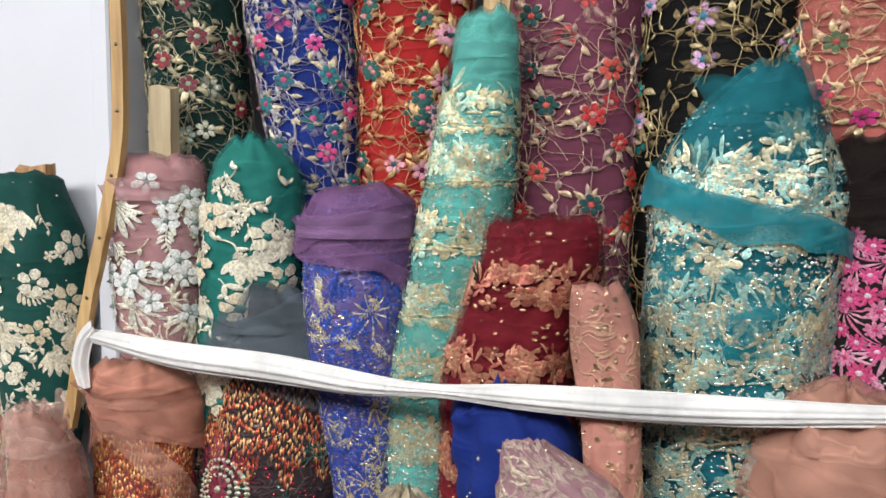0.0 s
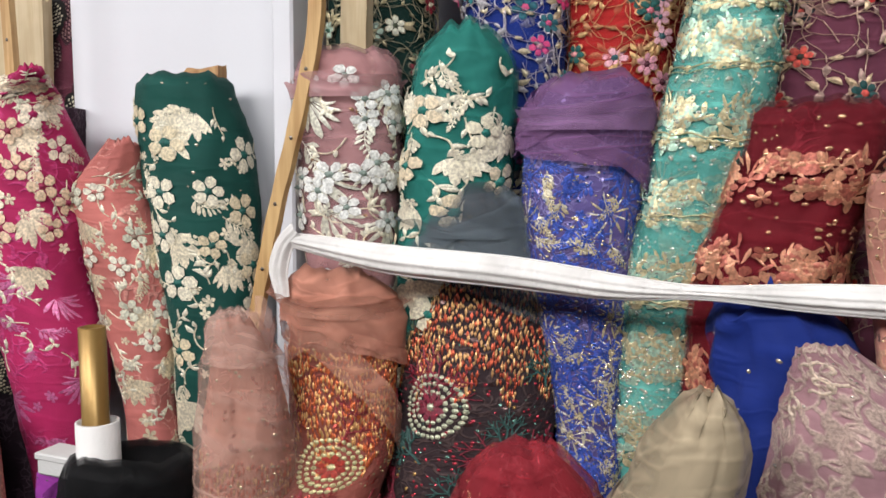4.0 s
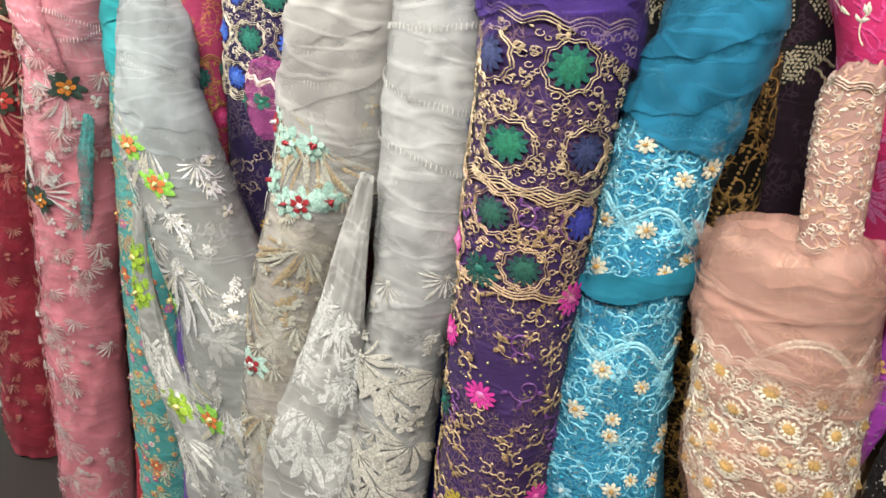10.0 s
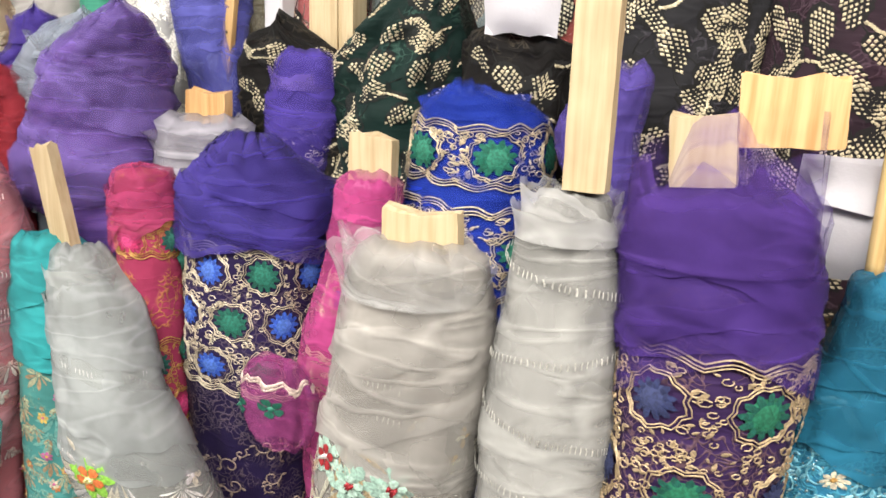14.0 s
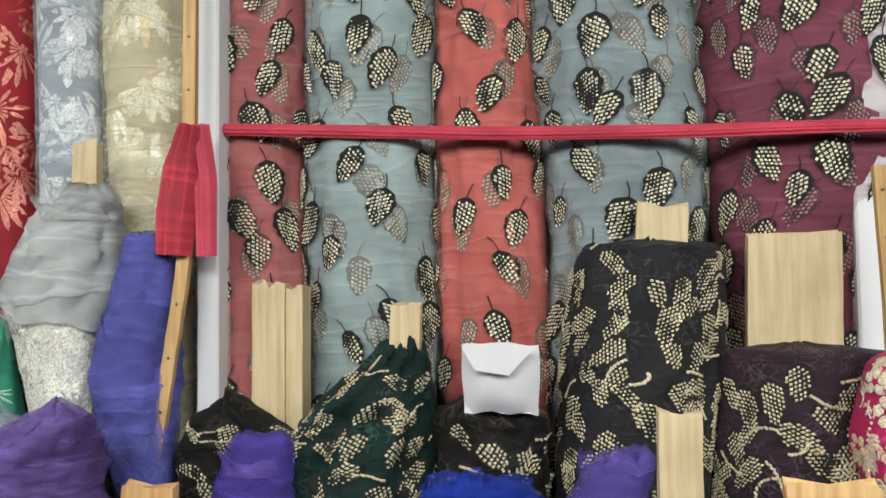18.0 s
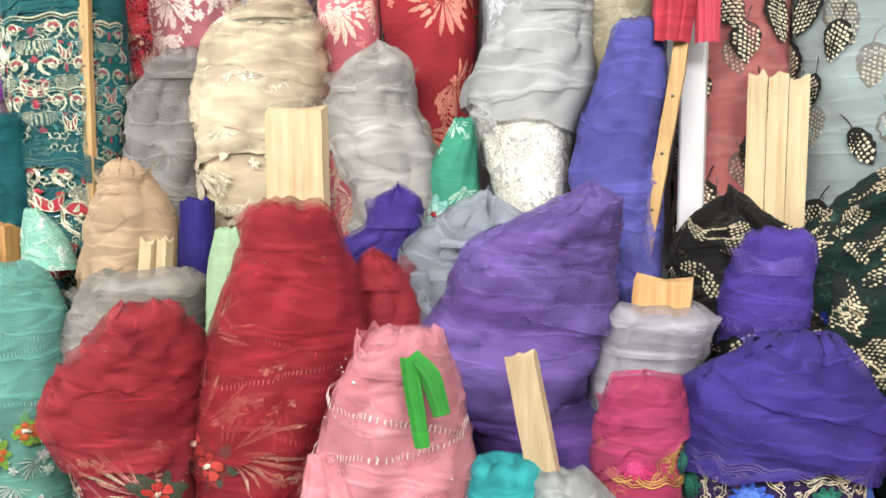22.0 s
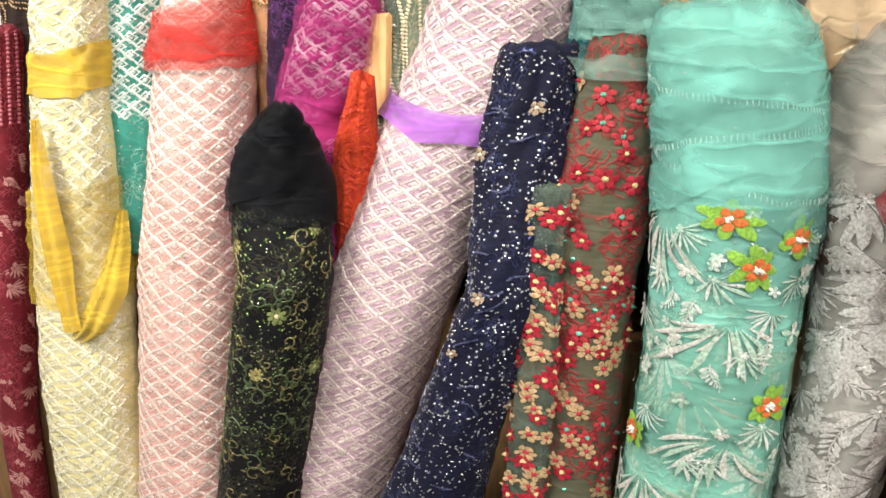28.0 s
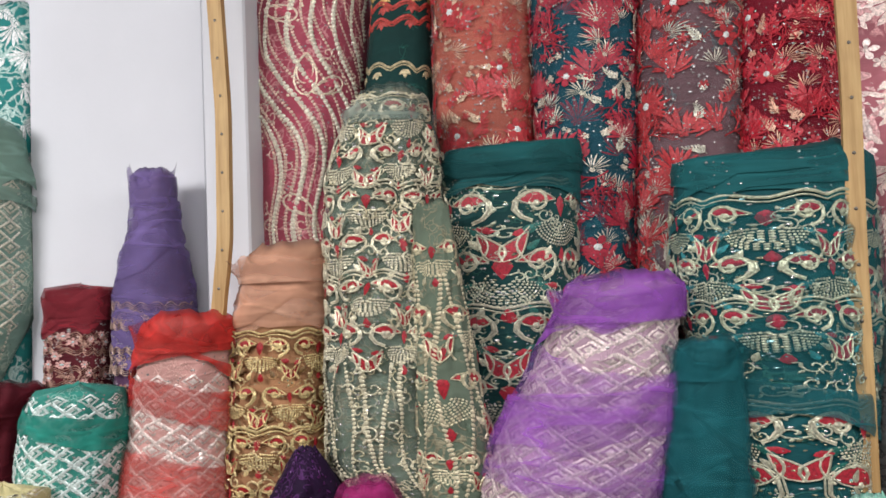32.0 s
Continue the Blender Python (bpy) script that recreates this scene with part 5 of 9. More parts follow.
bolt("coral pink net roll with gold vines and magenta flowers",
     (0.178, 1.193, 2.256, 0.097), (0.178, 1.193, 2.116, 0.097), (0.169, 1.185, 1.792, 0.087), (0.160, 1.177, 0.850, 0.087),
     body=fabric("cc7468", crush=.5), ghost=[trailing("e0b890", "e0b890", "e0b890", [("c82a78","6a3040"),("5a6a48","c05a50"),("d84a60","401818")], 70, 26, .0165, 0, .6, .05)], veil=[(0,.99,fabric("cc7468", sheer=.42, crush=.6),.0016,.007)], over=.0065, emb=[trailing("e0b890", "e8cc9c", "c89c80", [("c82a78","6a3040"),("5a6a48","c05a50"),("d84a60","401818")], 190, 45, .0145, 0, .62, .04)])
bolt("dark brown net roll with dense pink sequin flowers",
     (0.174, 1.075, 1.771, 0.040), (0.173, 1.097, 1.719, 0.069), (0.177, 1.101, 1.602, 0.074), (0.178, 1.100, 1.448, 0.073), (0.179, 1.099, 0.850, 0.073),
     body=fabric("1f1512", crush=.4), emb=[blooms(.012, [("e0508c","f4c0d0"),("f08cb0","c83a70"),("d84a80","f8d8e0")], 200, .12, .75, 9, .017, .0014, each=False, metal=.2), sprays("e878a4", 30, .03, 9, .12, .75, .2, .16, 4, .04, "f0a8c0"), beads("f8e4ea", 500, .0017, .12, .8, rough=.12)], veil=[(0,.1,fabric("271a15", sheer=.6),.004,.012)], layers=(3, fabric("2c1e1a", sheer=.4), .1))
bolt("dusty pink wrapped roll with pearl white floral trim",
     (-0.847, 1.079, 1.754, 0.069), (-0.853, 1.084, 1.736, 0.076), (-0.846, 1.080, 1.610, 0.071), (-0.841, 1.069, 1.438, 0.056), (-0.835, 1.053, 0.850, 0.056),
     body=fabric("b98482", "d8b0a8", 30, .35), emb=[vines("e8dcc0", "efe6d0", 30, .05, .0022, .014, .04, .6), blooms(.019, [("ecece6","8a9a90")], 22, .03, .26, gap=.022), sprays("f0ead8", 7, .045, 7, .05, .3, .35), sprays("eef0ea", 5, .045, 7, .3, .6, .35), beads("e8b890", 60)], fold=.006, wrap=.007, cores=[((-0.831, 1.073, 1.869), (-0.835, 1.073, 1.673), 0.041, 0.022)], layers=(5, fabric("c8989a", sheer=.4), .5), collar=[(.02,fabric("c8989a", sheer=.5),.1)], over=.011)
bolt("sea green wrapped roll with cream cutwork flowers",
     (-0.655, 1.040, 1.782, 0.030), (-0.664, 1.069, 1.744, 0.069), (-0.671, 1.070, 1.658, 0.070), (-0.680, 1.069, 1.520, 0.068), (-0.697, 1.066, 0.850, 0.068),
     body=fabric("1f8277"), emb=[vines("e8dcc0", "efe6d0", 30, .05, .0022, .014, .04, .6), blooms(.022, [("f0e4c8","1f7a6f"),("e6d4b4","1f7a6f")], 16, .08, .55, gap=.04), sprays("efe3ca", 16, .04, 7, .05, .6, 0.05, .38, gap=.035)], fold=.007, wrap=.009, pitch=.085, layers=(4, fabric("2a9488", sheer=.35), .5), over=.011)
bolt("mauve and blue net roll covered with gold and blue sequins",
     (-0.483, 1.050, 1.702, 0.056), (-0.495, 1.069, 1.661, 0.082), (-0.501, 1.065, 1.497, 0.076), (-0.480, 1.038, 1.289, 0.041), (-0.435, 0.983, 0.850, 0.041),
     body=fabric("5b4f86", "8f86b8", 50, .5, .1, glitter=.08), emb=[sprays("3d58b4", 60, .032, 9, .1, .75, .4, .16, 5.6, .026, "4a62c8"), sprays("d8c8a0", 34, .03, 9, .12, .75, .5, .14, 5.6, .034, "e8e0c8"), beads("e8d8b0", 1000, .0018, .1, .8, col2="5a78d0")], veil=[(0,.11,fabric("8a6090", sheer=.6),.006,.014)], collar=[(.02,fabric("96709c", sheer=.45),.1),(.03,fabric("96709c", sheer=.4),-.2)], cap=-.3)
bolt("slim leaning aqua net roll with gold sequin flowers",
     (-0.299, 1.050, 1.942, 0.031), (-0.306, 1.057, 1.876, 0.041), (-0.324, 1.066, 1.741, 0.053), (-0.347, 1.068, 1.625, 0.056), (-0.387, 1.059, 1.464, 0.043), (-0.404, 1.054, 1.293, 0.037), (-0.448, 1.042, 0.850, 0.037),
     body=fabric("58b0a4"), ghost=[sprays("d8d0b0", 14, .05, 9, .1, .6, .45, .3, 5, .04)], layers=(10, fabric("6cc4b8", sheer=.4), .62), over=.010, emb=[bouquets([(u, h, -1.57) for h in (.14,.21,.3,.4,.5,.6,.7,.8) for u in (-.7,-.35,0,.35,.7)], "ded0a4", "b8d8c0", .024, 9, 2.2, .2, .5, .0008), scallops("d8cca0", [(.15,.03,.004),(.22,.03,.004),(.31,.03,.004),(.41,.03,.004),(.51,.03,.004)], .002, .4), beads("fbf4dc", 1500, .0016, .12, .95, rough=.15)], collar=[(.05,fabric("6cc4b8", sheer=.35),-.25)], wrap=.008, pitch=.06, cores=[((-0.278, 1.064, 2.030), (-0.295, 1.064, 1.883), 0.030, 0.014, ("c8a878", "8a6840")), ((-0.290, 1.058, 2.017), (-0.300, 1.058, 1.883), 0.022, 0.010, ("c8a878", "9a7850"))])
bolt("maroon net roll with small gold foil motifs",
     (-0.220, 1.050, 1.672, 0.069), (-0.230, 1.059, 1.591, 0.081), (-0.263, 1.058, 1.513, 0.079), (-0.272, 1.063, 1.401, 0.086), (-0.289, 1.074, 0.850, 0.086),
     body=fabric("7a0f24", "a03040", 35, .3), emb=[bouquets([(u, h, -1.57) for h in (.09,.2,.33,.46) for u in (-.8,-.5,-.2,.1,.4,.7)], "d89878", "b86858", .022, 7, 2.0, .22, .5, .0008), beads("eab890", 160, h0=.0, h1=.5)], fold=.007, wrap=.008, layers=(5, fabric("8c1228", sheer=.35), .6), over=.011)
bolt("small peach tulle roll with gold specks",
     (-0.141, 0.972, 1.602, 0.027), (-0.134, 0.984, 1.562, 0.042), (-0.127, 0.981, 1.479, 0.039), (-0.116, 0.977, 1.349, 0.033), (-0.053, 0.952, -0.420, 0.033),
     body=fabric("b98070", "d8b090", 35, .5, glitter=.04), emb=[beads("e8c8a0", 220, h1=.8), sprays("e0b890", 12, .03, 7, .1, .7)], fold=.007)
bolt("teal net roll with large gold and silver sequin bouquets",
     (0.055, 1.028, 1.854, 0.026), (0.025, 1.071, 1.774, 0.084), (0.029, 1.088, 1.704, 0.107), (0.020, 1.087, 1.597, 0.105), (0.012, 1.085, 1.452, 0.103), (0.003, 1.073, 1.329, 0.087), (-0.033, 1.027, 0.850, 0.087),
     body=fabric("0d6a76", crush=.3), ghost=[sprays("c8c8a0", 12, .055, 11, .1, .5, .5, .22, 2.6, .05, "9cc6b8", False)], veil=[(0,.4,fabric("12848e", sheer=.42),.006,.012),(.165,.21,fabric("0f8a94", sheer=.75),.020,.008)], over=.012, emb=[bouquets([(u + .12 * math.sin(h * 60), h, -1.57) for h in (.15,.19,.23,.31,.35,.39,.47,.52) for u in (-.75,-.45,-.15,.15,.45,.75)], "e4dcb8", "a8d4c8", .034, 12, 2.4, .17, .55, .0009), beads("fbf6e0", 2600, .0016, .12, .6, rough=.12), beads("bfe4e0", 700, .0016, .05, .8), blooms(.02, [("d4d0ac","c8b484"),("bfe0d8","d9c48e")], 10, .18, .6, 8, .07, lift=.0012, metal=.5)], collar=[(.035,fabric("12848e", sheer=.3),.2)], fold=.006)
bolt("maroon and grey sequin roll with coral branches under a gold fringe",
     (-0.633, 1.039, 1.558, 0.041), (-0.644, 1.075, 1.510, 0.090), (-0.632, 1.089, 1.443, 0.108), (-0.629, 1.047, 1.278, 0.114), (-0.673, 0.957, 1.015, 0.081), (-0.729, 0.936, 0.680, 0.053), (-0.803, 0.908, -0.420, 0.053),
     body=fabric("34262a", "50403e", 42, .5, .12, glitter=.03, crush=.4), emb=[fringe("d8a870", .06, .14, 110, .055, .6, "c0583c"), corals("7c1a30", 22, .12, .12, .42, w=.0034), corals("2f5550", 16, .08, .12, .42), beads("c84858", 420, .0022, .12, .42), rosettes("c8ccb0", "7a1030", [(-.2,.29)], .04, rings=3), beads("8fc0b0", 160, .002, .1, .42), beads("d8b070", 260), fringe("e0b478", .36, .6, 110, .05, .6, "8a5a40"), fringe("b88c5c", .55, .98, 100, .05, .6, "5a3c34")], veil=[(0,.06,fabric("6f7a82", sheer=.45),.008,.016)], layers=(3, fabric("78848c", sheer=.34), .05), collar=[(.02,fabric("78848c", sheer=.35),.2)])
bolt("peach and rust sequin roll under a sheer peach wrap",
     (-0.822, 0.965, 1.450, 0.042), (-0.815, 0.997, 1.414, 0.084), (-0.815, 0.993, 1.351, 0.080), (-0.793, 0.947, 1.204, 0.068), (-0.829, 0.927, 1.160, 0.090), (-0.855, 0.935, 0.903, 0.101), (-0.894, 0.941, 0.628, 0.110), (-0.955, 0.951, -0.420, 0.110),
     body=fabric("8c4c40", "a04c44", 30, .4, .08, glitter=.03, crush=.4), emb=[fringe("ecb878", .055, .14, 100, .05, .6, "d06a3c"), corals("8c2830", 20, .1, .1, .32, w=.0032), rosettes("d9d2a0", "a83020", [(.1,.26)], .036, rings=3), fringe("f4cc90", .29, .5, 120, .09, .6, "e09868"), corals("a84440", 14, .12, .5, .8, w=.0024), fringe("f4cc90", .46, .98, 120, .09, .6, "d88a60"), beads("f8dca8", 900, .002)], veil=[(0,.055,fabric("d09078", sheer=.6),.006,.014)], layers=(3, fabric("d89c84", sheer=.4), .05), collar=[(.02,fabric("d89c84", sheer=.4),.25)], flat=.7)
bolt("slim pink tulle roll over rust sequin embroidery",
     (-0.900, 0.857, 1.408, 0.023), (-0.895, 0.873, 1.350, 0.044), (-0.905, 0.890, 1.206, 0.067), (-0.910, 0.887, 1.079, 0.062), (-0.909, 0.903, 0.904, 0.084), (-0.920, 0.894, 0.649, 0.072), (-0.939, 0.878, -0.420, 0.072),
     body=fabric("b07864", "c88878", 42, .4, .12, glitter=.04, crush=.4), ghost=[corals("a03a3c", 8, .09, .2, .5), fringe("e8b888", .1, .24, 50, .05, .5, "c86850"), fringe("f4cc98", .3, .98, 70, .06, .6, "e8a878")], veil=[(0,.5,fabric("e0b4a4", sheer=.3),.006,.016),(.3,.97,fabric("e8b898", sheer=.24),.004,.014)], upright=True, over=.008, emb=[fringe("f8d8a8", .42, .97, 60, .06, .6, "e8b080"), beads("f8e0b8", 400, .002)], collar=[(.06,fabric("e0b4a4", sheer=.3),.1)], fold=.007)
bolt("crumpled royal blue tulle bundle with small bead trim",
     (-0.271, 0.989, 1.453, 0.049), (-0.248, 1.011, 1.416, 0.079), (-0.240, 1.014, 1.350, 0.083), (-0.238, 1.003, 1.266, 0.069), (-0.231, 0.950, 0.850, 0.069),
     body=fabric("16307e", crush=.4), fold=.016, emb=[beads("d8d0c0", 24)], name="cloth_bundle", category="cloth bundle", rag=.014, group="loose bundles and strips among the rolls")
bolt("torn pale pink lace roll with beige cutwork edges",
     (-0.215, 0.903, 1.424, 0.022), (-0.175, 0.944, 1.354, 0.077), (-0.173, 0.955, 1.227, 0.091), (-0.166, 1.012, -0.420, 0.091),
     body=fabric("b0868c", "d6c3b0", 26, .8, .2), emb=[swirls("d6c0ac", 60, .016, .0045, metal=.2), beads("f0e0d0", 120)], fold=.012)
bolt("bright red tulle roll with gold sequins under its wrap",
     (-0.506, 0.823, 1.296, 0.027), (-0.508, 0.847, 1.266, 0.059), (-0.509, 0.866, 1.203, 0.085), (-0.553, 0.867, 1.064, 0.086), (-0.592, 0.866, 0.905, 0.085), (-0.607, 0.882, 0.750, 0.105), (-0.652, 0.928, -0.420, 0.105),
     body=fabric("982432", "c06068", 34, .4, .1, glitter=.04), emb=[beads("f0b088", 1100, .0024, .03, .95), corals("c84c58", 14, .09, .2, .95, w=.0024), fringe("e0a080", .3, .5, 40, .05, .5, "d06a60"), fringe("e0a080", .6, .85, 40, .05, .5, "d06a60")], veil=[(0,.2,fabric("b02c3c", sheer=.5),.006,.014),(.2,.8,fabric("b83c4c", sheer=.2),.006,.016)], fold=.008)
bolt("beige organza roll with teal scalloped spiral embroidery",
     (-0.316, 0.793, 1.385, 0.012), (-0.325, 0.818, 1.339, 0.045), (-0.343, 0.820, 1.272, 0.048), (-0.424, 0.850, 1.106, 0.088), (-0.405, 0.874, 0.945, 0.120), (-0.387, 0.882, 0.815, 0.131), (-0.316, 0.911, -0.420, 0.131),
     body=fabric("a8987c", "cabfa2", 30, .3), emb=[scallops("1a7c78", [(.26,.06,.02),(.4,.07,.02),(.55,.07,.02),(.7,.07,.02)], .006, .1), swirls("e0d2aa", 46, .03, .005, .3, 1, .3), swirls("2a8a84", 14, .024, .003, .35, 1, .1), beads("e8dcb8", 300, h0=.25)], veil=[(0,.35,fabric("c2b092", sheer=.6),.006,.012)], fold=.009)
bolt("folded peach organza bundle",
     (0.133, 0.978, 1.460, 0.059), (0.146, 1.000, 1.426, 0.089), (0.145, 1.010, 1.370, 0.102), (0.141, 1.045, 0.850, 0.102),
     body=fabric("b98672", crush=.4), fold=.016, name="cloth_bundle", category="cloth bundle", veil=[(0,.6,fabric("c8947e", sheer=.5),.008,.016)], rag=.014, group="loose bundles and strips among the rolls")
bolt("dark green net roll with large cream cutwork flowers",
     (-1.148, 1.084, 1.735, 0.077), (-1.139, 1.099, 1.638, 0.096), (-1.118, 1.095, 1.501, 0.091), (-1.098, 1.077, 1.319, 0.067), (-1.103, 1.062, 1.104, 0.047), (-1.109, 1.045, 0.850, 0.047),
     body=fabric("0f4f47"), emb=[vines("e8dcc0", "efe6d0", 30, .05, .0022, .014, .04, .6), blooms(.026, [("eee4cc","165f56"),("e2d2b0","165f56")], 14, .05, .5, gap=.05), sprays("eadfc4", 20, .045, 7, .05, .65, .05, .36, gap=.04), beads("e8e0c8", 60)], wrap=.008, pitch=.12, cores=[((-1.113, 1.092, 1.752), (-1.116, 1.092, 1.665), 0.068, 0.022, ("b08a5c", "8a6038"))])
bolt("slim salmon pink net roll with ivory flowers",
     (-1.222, 1.025, 1.638, 0.022), (-1.280, 1.058, 1.563, 0.067), (-1.245, 1.059, 1.424, 0.068), (-1.200, 1.041, 1.223, 0.044), (-1.116, 1.007, 0.850, 0.044),
     body=fabric("c07068", "d89c90", 30, .3, crush=.4), emb=[vines("e8dcc0", "efe6d0", 30, .05, .0022, .014, .04, .6), blooms(.02, [("efe6d2","d88a80"),("d8d6c0","a08878")], 12, .1, .45, gap=.035), sprays("e8d8b8", 10, .04, 7, .1, .5, .3, .35), sprays("e0d0b0", 6, .05, 7, .5, .9)], wrap=.008, pitch=.1)
bolt("magenta net roll wrapped with ivory floral border",
     (-1.332, 0.960, 1.743, 0.019), (-1.434, 1.008, 1.702, 0.085), (-1.431, 1.028, 1.590, 0.110), (-1.412, 1.019, 1.401, 0.099), (-1.357, 1.009, 1.282, 0.086), (-1.328, 0.990, 1.101, 0.061), (-1.292, 1.000, 0.850, 0.061),
     body=fabric("b3155e", "d0508a", 30, .35), emb=[vines("e8dcc0", "efe6d0", 30, .05, .0022, .014, .04, .6), blooms(.022, [("eedcc4","b3155e"),("e8c8a8","a02050")], 24, .03, .33, gap=.04), sprays("ecd8bc", 22, .045, 7, .02, .4, .2, .36, gap=.04), sprays("d070a0", 14, .04, 7, .4, .9), pearl_rows("eadcc8", 3, .009, .003, .02, .1, .3)], wrap=.009, pitch=.12)
bolt("black net roll with rows of gold sequin flowers",
     (-1.058, 0.846, 1.201, 0.083), (-1.070, 0.856, 1.153, 0.095), (-1.085, 0.863, 1.017, 0.105), (-1.112, 0.869, 0.829, 0.113), (-1.134, 0.867, 0.602, 0.111), (-1.172, 0.865, -0.420, 0.111),
     body=fabric("100f11", "2c2a28", 45, .4, .1, glitter=.03, crush=.4), emb=[blooms(.0125, [("d4c8a4","8a7440"),("c4b488","e8dcb0"),("e0d8c0","a89460")], 95, .1, .58, 9, .024, .0016, metal=.5, core=.25), scallops("c0aa74", [(.62,.2,.07)], .006, .5), beads("e8e4d8", 900, .0015, .08, .98, rough=.12), grain_lines("8c8068", 30, .03, .6, .98), sprays("d8c898", 4, .05, 7, .6, .7)], veil=[(0,.09,fabric("0e0d10", sheer=.6),.005,.012)], layers=(3, fabric("16151a", sheer=.4), .07), collar=[(.015,fabric("16151a", sheer=.5),.05)])
bolt("violet sheer net strip with gold flower trim",
     (-1.222, 0.864, 1.158, 0.032), (-1.231, 0.864, 1.038, 0.031), (-1.242, 0.857, 0.854, 0.022), (-1.272, 0.855, 0.708, 0.019),
     body=fabric("a23aa6", sheer=.9), emb=[blooms(.012, [("d9a868","a05a40")], 5, .2, .6), beads("d8b0d0", 80)], fold=.006, flat=.4, name="net_strip", category="cloth strip", cap=0, group="loose bundles and strips among the rolls")
bolt("narrow rolled peach lace neck bound tight",
     (-1.357, 0.834, 1.264, 0.017), (-1.370, 0.850, 1.225, 0.038), (-1.354, 0.849, 1.054, 0.037), (-1.347, 0.847, 1.010, 0.034),
     body=fabric("b48c80", "e0b898", 30, .6), emb=[lace("ecd8c4", [(.03,.24)], (), .02, .05, .3, .011)], name="rolled_lace", category="rolled lace", group="loose bundles and strips among the rolls")
bolt("peach lace roll with cream scrolls and flower sprays",
     (-1.375, 0.795, 1.045, 0.088), (-1.375, 0.805, 0.997, 0.101), (-1.368, 0.809, 0.923, 0.107), (-1.348, 0.814, 0.726, 0.113), (-1.309, 0.786, 0.450, 0.076), (-1.265, 0.755, -0.420, 0.076),
     body=fabric("b08c7c", "dcb498", 32, .5), emb=[beads("fff0dc", 700, .0016, .1, .95, rough=.14), lace("f0e0cc", [(.15,.36)], [("f0e4cc","c9a060")], .014, .055, .3), swirls("ecd4bc", 70, .016, .003, .3, .95, .25), blooms(.012, [("efd9b4","c9985c")], 44, .14, .6, 6, .024, .003, metal=.3), scallops("f0dcc6", [(.13,.11,.035)], .007, .1), beads("f0e4d0", 300, R=.002, h0=.12), sprays("d8d8c0", 6, .05, 7, .4, .7)], veil=[(0,.115,fabric("c89a88", sheer=.4),.006,.014),(.12,.98,fabric("c89680", sheer=.14),.004,.01)], upright=True, collar=[(.06,fabric("d8ac98", sheer=.3),.12),(.035,fabric("d8ac98", sheer=.3),.2)])
bolt("black net roll with dense gold beaded paisleys",
     (-1.551, 0.973, 1.246, 0.053), (-1.543, 0.974, 1.051, 0.055), (-1.543, 0.970, 0.946, 0.050), (-1.541, 0.951, -0.420, 0.050),
     body=fabric("1a130d", "8a6c3c", 46, .6, .12), emb=[vines("c39a55", "c39a55", 90, .05, .0018, .01, .06, .6), swirls("c39a55", 34, .022, .003, 0, .4), pearl_rows("d2ac68", 5, .008, .003, .02, 0, .4, .5)])
bolt("turquoise lace roll with cream rosettes and pale blue scrolls",
     (-1.523, 0.762, 1.362, 0.042), (-1.509, 0.776, 1.318, 0.060), (-1.572, 0.788, 1.057, 0.077), (-1.584, 0.791, 0.879, 0.081), (-1.591, 0.802, 0.654, 0.096), (-1.580, 0.819, 0.310, 0.118), (-1.573, 0.830, -0.420, 0.118),
     body=fabric("1f7fa2", "57b2cc", 75, .8, .2, glitter=.02), emb=[beads("bfe8f0", 700, .0018, .12, .45, rough=.14), swirls("82cce0", 90, .018, .003, .12, .43, .15), vines("8fd4e4", "a8dcea", 60, .06, .002, .01, .12, .43), beads("40b0cc", 900, .0026, .42, 1, .3, .4, "1a6a88"), blooms(.013, [("f0e6cc","b98f4c")], 34, .1, .43, 8, .028, .004, metal=.2), scallops("9ad8e6", [(.17,.07,.03),(.34,.08,.03),(.56,.09,.04)], .006, .1), blooms(.014, [("8fd0e4","d8e8e8")], 16, .44, .98, 6, .04, line=(-.05,.0)), cords("d8c8a0", (-.3,.2), .46, 1), blooms(.015, [("a8d8e8","e8f4f4")], 14, .46, .98, 6, .045, .0016, line=(-.08,-.02)), beads("d8f0f4", 500, R=.0019, h0=.5)], veil=[(0,.12,fabric("0e7c9c", sheer=.7),.006,.012),(.235,.252,fabric("0f7f96"),.012,.006)], fold=.008, drape=.006, slope=.5)
